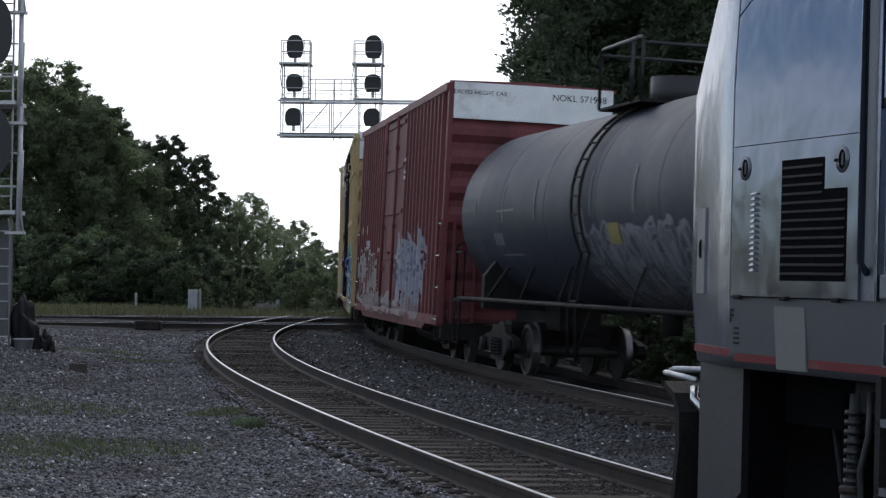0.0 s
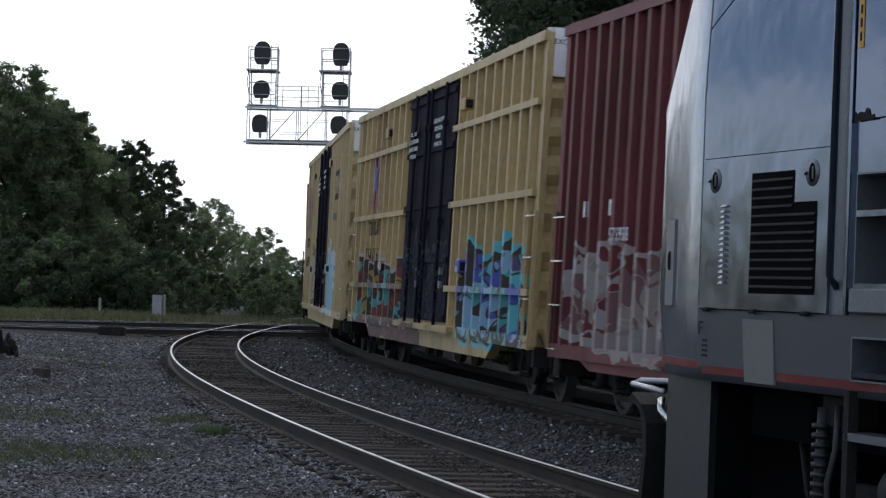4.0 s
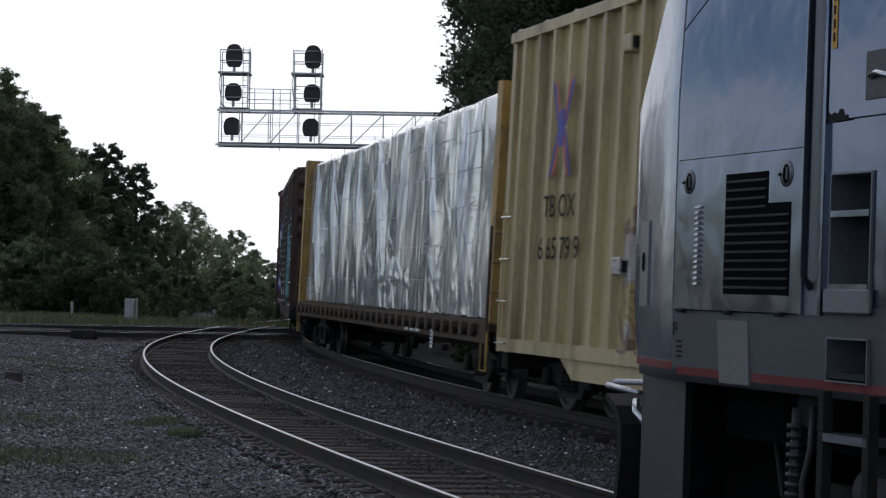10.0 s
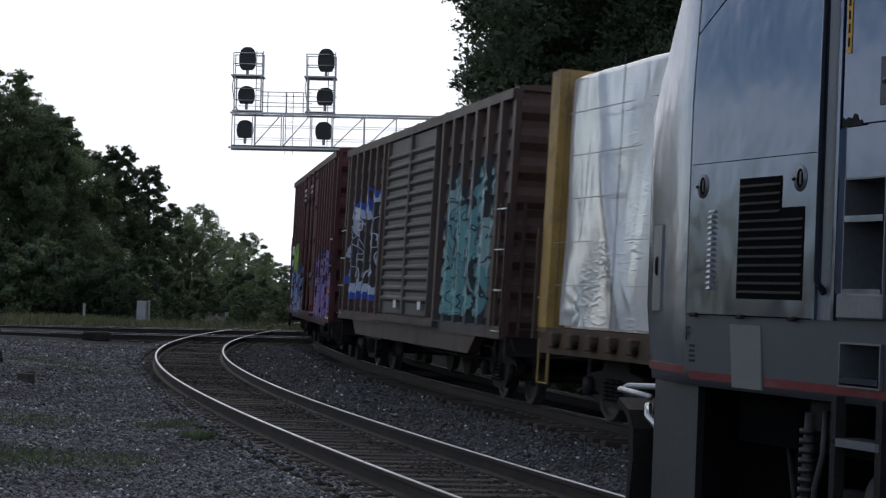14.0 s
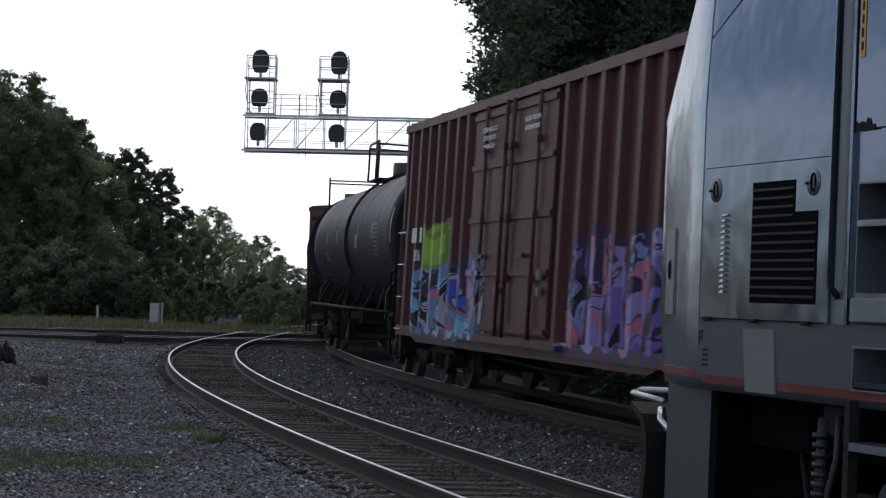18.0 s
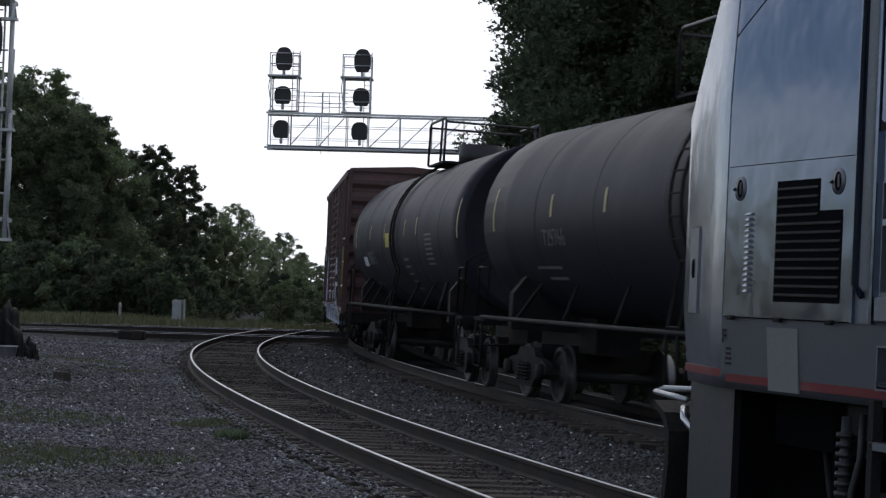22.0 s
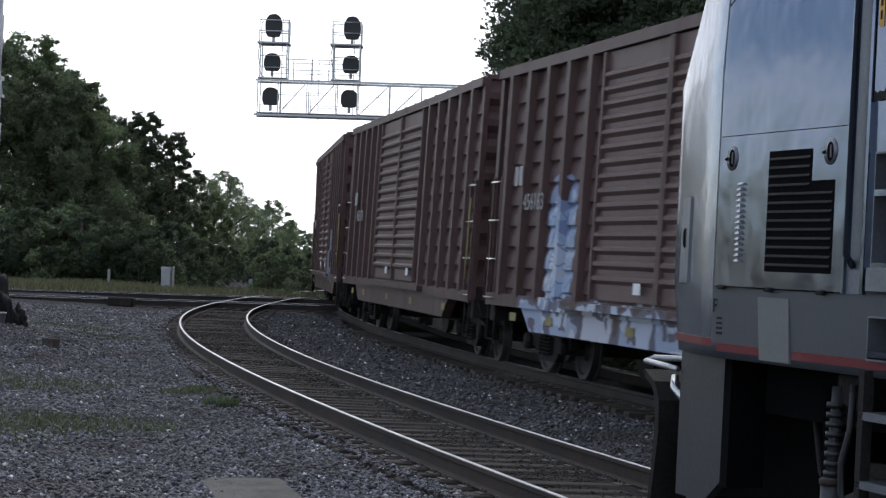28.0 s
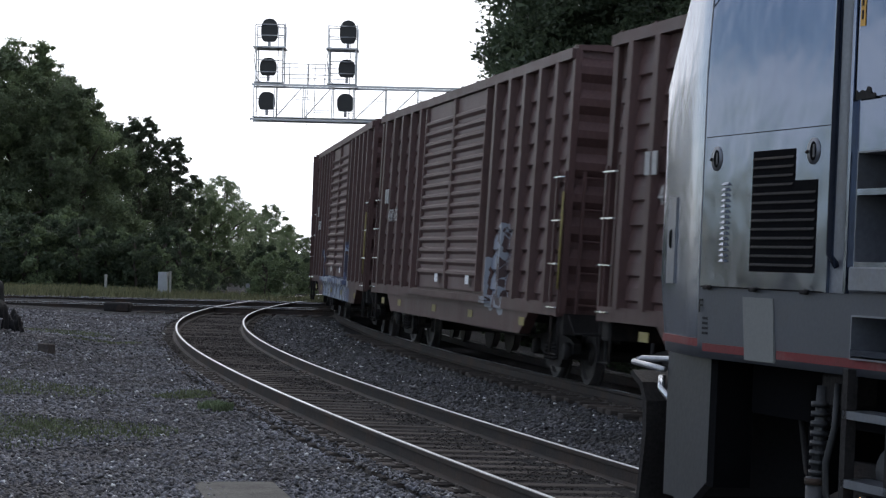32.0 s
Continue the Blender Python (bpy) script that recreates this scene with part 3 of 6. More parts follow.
def make_track(line, y0, y1, name, label, ties, canted=True):
    track = tagged(empty(name), label, "railway track", kind="structure")
    keep = (line[:, 1] >= y0) & (line[:, 1] <= y1) if canted else np.ones(len(line), bool)
    mid = line[keep]
    for side in (-1, 1):
        ln = shifted(mid, side * HALF_GAUGE)
        tilt, base = (lean_at, seat_at) if name == "track_far" else (cant_at, lambda y: 0.0)
        zs = [base(p[1]) - side * HALF_GAUGE * math.sin(radians(tilt(p[1]))) if canted else 0.0 for p in mid]
        rail = sweep("rail", ln, zs, HEAD, M["rail"], track, "rusty brown steel rail")
        sweep("rail_head", ln, zs, TOP, M["railtop"], rail, "polished running surface", closed=False)
    if not ties:
        return track
    tie_me, plate_me = bpy.data.meshes.new("tie"), bpy.data.meshes.new("tie_plate")
    bm = box(bmesh.new(), -1.3, 1.3, -0.115, 0.115, -0.33, -0.178, 0.012)
    bm.to_mesh(tie_me)
    bm.free()
    bm = box(bmesh.new(), -0.15, 0.15, -0.09, 0.09, -0.18, -0.168)
    for dx in (-0.1, 0.09):
        for dy in (-0.05, 0.05):
            box(bm, dx - 0.012, dx + 0.012, dy - 0.012, dy + 0.012, -0.17, -0.14)
    bm.to_mesh(plate_me)
    bm.free()
    tie_me.materials.append(M["tie"])
    plate_me.materials.append(M["plate"])
    rng = random.Random(len(name))
    d = np.concatenate([[0], np.cumsum(np.linalg.norm(np.diff(mid, axis=0), axis=1))])
    for s in np.arange(0.3, d[-1], 0.5):
        x, y = np.interp(s, d, mid[:, 0]), np.interp(s, d, mid[:, 1])
        if not ties[0] < y < ties[1] or (canted and 63 < y < 75):
            continue
        x2, y2 = np.interp(s + 0.2, d, mid[:, 0]), np.interp(s + 0.2, d, mid[:, 1])
        ang = math.atan2(x2 - x, y2 - y)
        o = new("tie", tie_me)
        o.parent = track
        o.matrix_basis = pose(x, y, base(y) + rng.uniform(-0.012, 0.0), 0, tilt(y) if canted else 0, -math.degrees(ang) + rng.uniform(-1.5, 1.5)) @ pose(rng.uniform(-0.06, 0.06), 0, 0)
        if ties[0] < y < 34:
            for side in (-1, 1):
                q = new("tie_plate", plate_me)
                q.parent = o
                q.matrix_basis = pose(side * HALF_GAUGE, 0, 0)
    return track


make_track(LINE1, -38, 150, "track_near", "curved railway track on dark wooden sleepers with shiny rail heads", (11.5, 63))
make_track(LINE2, -38, 150, "track_far", "curved railway track under the freight train", (18, 50))


def straight_line(a, b):
    return np.array([(a[0] + (b[0] - a[0]) * k, a[1] + (b[1] - a[1]) * k) for k in np.linspace(0, 1, 40)])


make_track(straight_line((-60, 67.2), (40, 64.0)), 0, 0, "track_crossing", "straight track crossing the curve at grade", (10, 100), canted=False)
make_track(straight_line((-60, 75.2), (40, 72.0)), 0, 0, "track_crossing", "second straight track crossing the curve at grade", None, canted=False)

# dark cinder bed between the near rails
bedline = LINE1[(LINE1[:, 1] > -30) & (LINE1[:, 1] < 62)]
tagged(sweep("track_bed", bedline, [-0.208] * len(bedline), [(-1.55, -0.07), (-1.3, 0.0), (-0.5, 0.01), (0.0, 0.012), (0.5, 0.01), (1.3, 0.0), (1.55, -0.07)], M["earth"], None, closed=False), "dark cinder and oil-stained bed between the rails", "track bed", kind="structure")
bedline = LINE2[(LINE2[:, 1] > -30) & (LINE2[:, 1] < 90)]
tagged(sweep("track_bed", bedline, [-0.208] * len(bedline), [(-1.55, -0.07), (-1.3, 0.0), (-0.5, 0.01), (0.0, 0.012), (0.5, 0.01), (1.3, 0.0), (1.55, -0.07)], M["earth"], None, closed=False), "dark cinder bed under the train", "track bed", kind="structure")


# ---- freight cars ----
def wheelset_mesh():
    bm = bmesh.new()
    tube(bm, [(0, -1.05, 0), (0, 1.05, 0)], 0.085, 10)
    for s in (-1, 1):
        pts = [(s * 0.71, 0.46), (s * 0.735, 0.455), (s * 0.745, 0.425), (s * 0.85, 0.42), (s * 0.85, 0.36), (s * 0.815, 0.33), (s * 0.8, 0.16), (s * 0.86, 0.13), (s * 0.86, 0.0)]
        n, rings = 28, []
        for y, r in pts:
            rings.append([bm.verts.new((r * math.cos(2 * math.pi * k / n), y, r * math.sin(2 * math.pi * k / n))) for k in range(n)] if r else [bm.verts.new((0, y, 0))])
        for u, w in zip(rings, rings[1:]):
            for k in range(n):
                if len(w) > 1:
                    bm.faces.new((u[k], u[(k + 1) % n], w[(k + 1) % n], w[k]))
                else:
                    bm.faces.new((u[k], u[(k + 1) % n], w[0]))
        bm.faces.new(rings[0])
    bmesh.ops.recalc_face_normals(bm, faces=bm.faces)
    me = bpy.data.meshes.new("wheelset")
    bm.to_mesh(me)
    bm.free()
    me.materials.append(M["wheel"])
    me.materials.append(M["tread"])
    for p in me.polygons:
        r = math.hypot(p.center.x, p.center.z)
        if 0.405 < r < 0.44 and abs(p.normal.y) < 0.5:
            p.material_index = 1
    return me


WHEEL_ME = wheelset_mesh()
FRAME_OUT = [(-1.15, 0.42), (-1.15, 0.56), (-0.95, 0.62), (-0.55, 0.66), (-0.4, 0.8), (0.4, 0.8), (0.55, 0.66), (0.95, 0.62), (1.15, 0.56), (1.15, 0.42), (0.95, 0.34), (0.8, 0.4), (0.6, 0.36), (0.42, 0.2), (-0.42, 0.2), (-0.6, 0.36), (-0.8, 0.4), (-0.95, 0.34)]
WHEELS = []


def truck(car, x, wheelbase=1.75):
    t = boxed("truck", (x - 0.2, x + 0.2, -0.95, 0.95, 0.5, 0.86), M["iron"], car, "cast steel bogie")
    k = wheelbase / 1.75
    for s in (-1, 1):
        plate("side_frame", [(x + p * k * 0.93, q) for p, q in FRAME_OUT], "y", s * 1.0, s * 1.12, M["iron"], t)
        for dx in (-0.2, 0.0, 0.2):
            coil = [(x + dx + 0.075 * math.cos(a), s * 1.14 + 0.05 * math.sin(a), 0.3 + 0.26 * a / (2 * math.pi * 5)) for a in np.linspace(0, 2 * math.pi * 5, 41)]
            if s > 0:
                bar("spring", coil, 0.018, M["iron"], t, n=4)
        for e in (-1, 1):
            bar("bearing_cap", [(x + e * wheelbase / 2, s * 1.1, 0.45), (x + e * wheelbase / 2, s * 1.2, 0.45)], 0.12, M["iron"], t, n=12)
    for e in (-1, 1):
        w = new("wheelset", WHEEL_ME)
        w.parent = t
        w.location = (x + e * wheelbase / 2, 0, 0.42)
        WHEELS.append(w)
    return t


def coupler(car, x, s):
    c = boxed("coupler", (min(x, x + s * 0.5), max(x, x + s * 0.5), -0.09, 0.09, 0.78, 0.96), M["iron"], car, "", 0.02)
    bar("air_hose", [(x + s * 0.1, 0.28, 0.8), (x + s * 0.3, 0.34, 0.5), (x + s * 0.5, 0.3, 0.36), (x + s * 0.62, 0.15, 0.42)], 0.026, M["hose"], car)
    bar("uncoupling_lever", [(x + s * 0.05, 1.45, 0.95), (x + s * 0.22, 1.4, 0.72), (x + s * 0.22, 0.3, 0.8), (x + s * 0.3, 0.1, 0.9)], 0.016, M["iron"], car, n=6)
    return c


def ladder(car, x, y, z0, z1, w, along, material, rungs=None, name="ladder"):
    """Side ladder (along x) or end ladder (along y)."""
    lad = None
    n = rungs or max(2, int((z1 - z0) / 0.42))
    ax = (1, 0, 0) if along == "x" else (0, 1, 0)
    p = lambda k, z: (x + ax[0] * k * w / 2, y + ax[1] * k * w / 2, z)
    bm = bmesh.new()
    for k in (-1, 1):
        q = p(k, z0)
        box(bm, q[0] - 0.025, q[0] + 0.025, q[1] - 0.02, q[1] + 0.02, z0, z1)
    lad = part(name, bm, material, car)
    for i in range(n):
        z = z0 + 0.12 + (z1 - z0 - 0.2) * i / max(1, n - 1)
        a, b = p(-1, z), p(1, z)
        o = 0.05
        bar("rung", [a, (a[0], a[1] + (o if along == "x" else 0), z), (b[0], b[1] + (o if along == "x" else 0), z), b] if along == "x" else [a, b], 0.014, M["chrome"] if n < 5 else material, lad, n=5)
    return lad


def stirrup(car, x, y, material, z=0.95):
    bar("sill_step", [(x - 0.2, y, z), (x - 0.2, y, 0.42), (x + 0.2, y, 0.42), (x + 0.2, y, z)], 0.022, material, car, n=6)


def corrugated_end(car, x, s, ze, zb, half, material, n=8, white=False, smooth_low=False):
    """Car end with deep horizontal ribs; s: which way is out."""
    prof = [(x, zb), (x, zb + 0.05)]
    h = (ze - zb - 0.1) / n
    for i in range(n):
        z = zb + 0.05 + i * h
        d = 0.0 if (smooth_low and i < 3) else 0.09
        prof += [(x + s * 0.01, z + 0.12 * h), (x + s * d, z + 0.38 * h), (x + s * d, z + 0.62 * h), (x + s * 0.01, z + 0.9 * h)]
    prof += [(x, ze - 0.03), (x - s * 0.06, ze - 0.03), (x - s * 0.06, zb)]
    return plate("end_panel", prof, "y", -half + 0.02, half - 0.02, material, car)


def boxcar(u0, u1, name_label, body_mat, *, zb=1.0, ze=4.4, zr=4.6, half=1.5, posts="hat", npost=9, door=(-2.2, 2.2), door_kind="corrugated", door_mat=None, sill=None, post_depth=0.11, end_white=False, panel_marks=False, door_leaf=2, roof_mat=None, post_mat=None, low_ladder=True, end_number="NOKL 571938"):
    car = tagged(empty("boxcar"), name_label, "freight car", "cars of the freight train")
    L = u1 - u0
    hx = L / 2
    shell = bmesh.new()
    box(shell, -hx + 0.08, hx - 0.08, -half, half, zb, ze)
    part("body", shell, body_mat, car)
    roof = [(-half - 0.04, ze), (-half - 0.04, ze + 0.06), (0, zr), (half + 0.04, ze + 0.06), (half + 0.04, ze)]
    rf = plate("roof", roof, "x", -hx + 0.01, hx - 0.01, roof_mat or body_mat, car)
    nr = int(L / 1.2)
    for i in range(nr + 1):
        x = -hx + 0.15 + (L - 0.3) * i / nr
        plate("roof_rib", [(-half - 0.05, ze + 0.05), (-half - 0.05, ze + 0.075), (0, zr + 0.02), (half + 0.05, ze + 0.075), (half + 0.05, ze + 0.05)], "x", x - 0.04, x + 0.04, roof_mat or body_mat, rf)
    boxed("top_chord", (-hx + 0.02, hx - 0.02, half, half + 0.12, ze - 0.12, ze + 0.02), body_mat, car)
    boxed("side_sill", (-hx + 0.05, hx - 0.05, half, half + 0.1, zb - 0.04, zb + 0.14), body_mat, car)
    for s in (-1, 1):
        corrugated_end(car, s * (hx - 0.08), s, ze, zb, half, body_mat, smooth_low=npost > 10)
        boxed("corner_post", (min(s * (hx - 0.16), s * hx), max(s * (hx - 0.16), s * hx), half - 0.02, half + 0.07, zb, ze), post_mat or body_mat, car)
        box_m = M["iron"]
        coupler(car, s * hx, s)
        boxed("end_sill", (min(s * (hx - 0.25), s * (hx - 0.02)), max(s * (hx - 0.25), s * (hx - 0.02)), -half, half, zb - 0.28, zb), box_m, car)
    if end_white:
        for s in (-1,):
            boxed("end_placard", (-hx - 0.03, -hx + 0.04, -half + 0.02, half - 0.02, ze - 0.62, ze + 0.045), M["white_paint"], car, "white painted upper end panel")
            text("end_lettering", "EXCESS HEIGHT CAR", 0.105, Matrix.Translation((-hx - 0.032, half - 0.5, ze - 0.17)) @ Matrix.Rotation(-math.pi / 2, 4, "Z") @ Matrix.Rotation(math.pi / 2, 4, "X"), M["ink_black"], car)
            text("end_number", end_number, 0.17, Matrix.Translation((-hx - 0.032, -0.85, ze - 0.2)) @ Matrix.Rotation(-math.pi / 2, 4, "Z") @ Matrix.Rotation(math.pi / 2, 4, "X"), M["ink_black"], car)
    # posts on both sides of the door
    d0, d1 = door
    for a, b in ((-hx + 0.3, d0 - 0.1), (d1 + 0.1, hx - 0.3)):
        for i in range(npost):
            x = a + (b - a) * (i + 0.5) / npost
            w = 0.11 if posts == "hat" else 0.07
            plate("side_post", [(x - w, half - 0.005), (x - w * 0.72, half + post_depth), (x + w * 0.72, half + post_depth), (x + w, half - 0.005)], "z", zb + 0.12, ze - 0.12, post_mat or body_mat, car)
        if panel_marks:
            # pressed dimples between the posts
            for i in range(npost + 1):
                x0 = max(a, a + (b - a) * (i - 0.5) / npost + 0.1)
                x1 = min(b, a + (b - a) * (i + 0.5) / npost - 0.1)
                if x1 - x0 < 0.08:
                    continue
                prof = [(half - 0.02, zb + 0.2)]
                for z in np.arange(zb + 0.2, ze - 0.4, 0.305):
                    prof += [(half, z + 0.01), (half + 0.04, z + 0.04), (half + 0.028, z + 0.195), (half, z + 0.285)]
                prof.append((half - 0.02, prof[-1][1] + 0.01))
                plate("pressed_panel", prof, "x", x0, x1, body_mat, car)
        if posts == "rail":
            for z in (ze - 0.95, zb + 2.15, zb + 0.75):
                boxed("side_rail", (a - 0.1, b + 0.1, half, half + post_depth + 0.012, z - 0.05, z + 0.05), post_mat or body_mat, car)
    dm = door_mat or body_mat
    w = (d1 - d0) / door_leaf
    for i in range(door_leaf):
        a, b = d0 + w * i + 0.015, d0 + w * (i + 1) - 0.015
        dr = boxed("door", (a, b, half + 0.005, half + 0.07, zb + 0.18, ze - 0.14), dm, car, "corrugated steel sliding door" if door_kind == "corrugated" else "steel plug door", 0.0)
        if door_kind == "corrugated":
            h = (ze - zb - 0.7) / 15
            for k in range(15):
                z = zb + 0.45 + k * h
                plate("door_rib", [(half + 0.068, z - h * 0.38), (half + 0.12, z - h * 0.1), (half + 0.12, z + h * 0.12), (half + 0.068, z + h * 0.3)], "x", a + 0.07, b - 0.07, dm, dr)
            boxed("door_edge", (a, a + 0.06, half + 0.06, half + 0.13, zb + 0.18, ze - 0.14), dm, dr)
            boxed("door_edge", (b - 0.06, b, half + 0.06, half + 0.13, zb + 0.18, ze - 0.14), dm, dr)
            boxed("door_placard", (a + 0.5, a + 0.75, half + 0.13, half + 0.135, zb + 0.28, zb + 0.42), M["white_paint"], dr, "small white notice")
        else:
            for f in (0.02, 0.26, 0.5, 0.74, 0.97):
                z = zb + 0.18 + (ze - zb - 0.32) * f
                boxed("door_rib", (a, b, half + 0.065, half + 0.11, z - 0.045, z + 0.045), dm, dr)
            for f in (0.3, 0.92) if i == 0 else (0.08, 0.6):
                x = a + (b - a) * f
                bar("lock_rod", [(x, half + 0.13, zb + 0.1), (x, half + 0.13, ze - 0.1)], 0.03, dm, dr, n=8)
                for z in (zb + 1.0, zb + 1.9, ze - 0.8):
                    boxed("rod_guide", (x - 0.06, x + 0.06, half + 0.09, half + 0.175, z - 0.05, z + 0.05), dm, dr)
            boxed("lock_handle", (a + 0.5 * (b - a), a + 0.5 * (b - a) + 0.35, half + 0.11, half + 0.16, zb + 1.3, zb + 1.36), dm, dr)
            for z in (zb + 0.75, zb + 0.98):
                boxed("rod_bracket", (a + 0.2, a + 0.34, half + 0.1, half + 0.15, z, z + 0.12), M["ink_grey"], dr)
    # door track and hardware
    boxed("door_track", (d0 - w * 0.4, d1 + w * 0.4, half + 0.1, half + 0.2, zb + 0.02, zb + 0.12), body_mat, car)
    if sill:
        x0, x1, z = sill
        plate("fishbelly_sill", [(x0, zb), (x0 + 0.55, z), (x1 - 0.55, z), (x1, zb)], "y", half - 0.1, half + 0.06, body_mat, car)
    boxed("centre_sill", (-hx + 0.1, hx - 0.1, -0.35, 0.35, 0.72, zb + 0.02), M["iron"], car)
    boxed("brake_reservoir", (-0.9, 0.5, 0.4, 0.85, 0.55, 0.9), M["iron"], car, "", 0.12)
    bar("brake_pipe", [(-hx + 0.5, 0.55, 0.62), (-1, 0.6, 0.5), (1, 0.6, 0.5), (hx - 0.5, 0.55, 0.62)], 0.03, M["iron"], car, n=6)
    for s in (-1, 1):
        ladder(car, s * (hx - 0.28), half + 0.08, zb - 0.05, zb + (1.9 if low_ladder else ze - zb), 0.42, "x", post_mat or body_mat, rungs=4 if low_ladder else 8)
        ladder(car, s * (hx + 0.03), half - 0.35, zb, zb + 1.9, 0.4, "y", post_mat or body_mat, rungs=5)
        stirrup(car, s * (hx - 0.28), half + 0.05, M["iron"], zb)
        truck(car, s * (hx - 1.9))
    car["uc"], car["b"] = (u0 + u1) / 2, hx - 1.9
    return car


def lettering(car, x, z, sizes, material, y, h=0.24, name="lettering_bar"):
    """Marks that cannot be spelt out: upright bars of letter size."""
    for k, w in enumerate(sizes):
        if w > 0:
            boxed(name, (x - k * h * 0.82 - w * h, x - k * h * 0.82, y, y + 0.004, z - h / 2, z + h / 2), material, car)


def words(car, lines, x, z, size, material, y, name="stencil"):
    for k, s in enumerate(lines):
        text(name, s, size, Matrix.Translation((x, y, z - k * size * 1.25)) @ Matrix.Rotation(math.pi, 4, "Z") @ Matrix.Rotation(math.pi / 2, 4, "X"), material, car)


def tank_shell(hx, r, zc, head=0.75, n=40):
    bm = bmesh.new()
    prof = []
    for k in range(7):
        a = math.pi / 2 * k / 6
        prof.append((-hx + head * (1 - math.sin(a)), max(0.001, r * math.cos(math.pi / 2 - a))))
    prof += [(x, r) for x in np.linspace(-hx + head + 0.6, hx - head - 0.6, 8)]
    for k in range(6, -1, -1):
        a = math.pi / 2 * k / 6
        prof.append((hx - head * (1 - math.sin(a)), max(0.001, r * math.cos(math.pi / 2 - a))))
    rings = [[bm.verts.new((x, q * math.cos(t), zc + q * math.sin(t))) for t in (2 * math.pi * i / n for i in range(n))] for x, q in prof]
    for u, w in zip(rings, rings[1:]):
        for i in range(n):
            bm.faces.new((u[i], u[(i + 1) % n], w[(i + 1) % n], w[i]))
    bm.faces.new(rings[0])
    bm.faces.new(rings[-1])
    bmesh.ops.recalc_face_normals(bm, faces=bm.faces)
    return bm


def ring(bm, x, r, zc, w, thick, n=40, a0=0.0, a1=2 * math.pi):
    rows = []
    for i in range(n + 1):
        t = a0 + (a1 - a0) * i / n
        c, s = math.cos(t), math.sin(t)
        rows.append([bm.verts.new((x - w / 2, r * c, zc + r * s)), bm.verts.new((x - w / 2, (r + thick) * c, zc + (r + thick) * s)), bm.verts.new((x + w / 2, (r + thick) * c, zc + (r + thick) * s)), bm.verts.new((x + w / 2, r * c, zc + r * s))])
    for u, w2 in zip(rows, rows[1:]):
        for k in range(3):
            bm.faces.new((u[k], u[k + 1], w2[k + 1], w2[k]))
    return bm


def tankcar(u0, u1, label, shell_mat, *, r=1.45, zc=2.72, ladder_x=0.0, dome_x=0.3, marks=(), placard=None, number=None, arc_marks=(), tape="tape"):
    car = tagged(empty("tank_car"), label, "tank car", "cars of the freight train")
    L = u1 - u0
    hx = L / 2
    part("tank", tank_shell(hx - 0.37, r, zc), shell_mat, car, smooth=True)
    for k in (-0.62, -0.3, 0.02, 0.33, 0.64):
        part("weld_seam", ring(bmesh.new(), k * hx, r - 0.006, zc, 0.03, 0.009), shell_mat, car, smooth=True)
    deck = M["iron"]
    boxed("stub_sill", (-hx + 0.1, -hx + 3.0, -0.35, 0.35, 0.75, 1.3), deck, car)
    boxed("stub_sill", (hx - 3.0, hx - 0.1, -0.35, 0.35, 0.75, 1.3), deck, car)
    for s in (-1, 1):
        coupler(car, s * hx, s)
        boxed("end_platform", (min(s * (hx - 0.75), s * (hx - 0.05)), max(s * (hx - 0.75), s * (hx - 0.05)), -1.5, 1.5, 1.14, 1.2), deck, car)
        bm = bmesh.new()
        x = s * (hx - 1.95)
        prism(bm, [(-1.42, 1.05), (-1.42, 1.6), (-1.2, 1.9), (0, 1.26), (1.2, 1.9), (1.42, 1.6), (1.42, 1.05)], "x", x - 0.1, x + 0.1)
        part("saddle", bm, deck, car)
        e = s * (hx - 0.12)
        bar("end_handrail", [(e, 1.48, 1.15), (e, 1.48, 2.1), (e, 1.2, 2.3), (e, -1.2, 2.3), (e, -1.48, 2.1), (e, -1.48, 1.15)], 0.022, deck, car, n=6)
        bar("end_handrail", [(s * (hx - 0.75), 1.48, 1.15), (s * (hx - 0.75), 1.48, 2.0), (e, 1.48, 2.0)], 0.022, deck, car, n=6)
        stirrup(car, s * (hx - 0.4), 1.5, deck, 1.15)
        truck(car, s * (hx - 1.95))
        bar("brace", [(s * (hx - 2.6), 1.5, 1.2), (s * (hx - 3.1), 1.28, 1.75)], 0.03, deck, car, n=6)
    bar("side_handrail", [(-hx + 0.6, 1.52, 1.2), (hx - 0.6, 1.52, 1.2)], 0.035, deck, car)
    for k in (-0.45, -0.2, 0.2, 0.45):
        bar("brace", [(k * hx, 1.52, 1.2), (k * hx + 0.4, 1.2, 1.75)], 0.025, deck, car, n=6)
    # ladder over the flank up to the top platform
    lx = ladder_x
    arc = [(1.5, 0.45), (1.53, 1.2)] + [((r + 0.07) * math.cos(a), zc + (r + 0.07) * math.sin(a)) for a in np.linspace(-0.5, 1.25, 12)]
    lad = None
    for e in (-0.2, 0.2):
        q = bar("ladder", [(lx + e, y, z) for y, z in arc], 0.025, M["iron"], car, n=6)
        lad = lad or q
    for f in np.linspace(0, 1, 13):
        i = f * (len(arc) - 1)
        a, b2 = arc[int(i)], arc[min(int(i) + 1, len(arc) - 1)]
        y, z = a[0] + (b2[0] - a[0]) * (i % 1), a[1] + (b2[1] - a[1]) * (i % 1)
        bar("rung", [(lx - 0.2, y, z), (lx + 0.2, y, z)], 0.015, M["iron"], lad, n=5)
    bar("ladder_brace", [(lx - 0.2, 1.5, 0.5), (lx - 0.9, 1.5, 1.2)], 0.02, deck, car, n=6)
    # valve housing, platform and rails on top
    d = dome_x
    top = zc + r
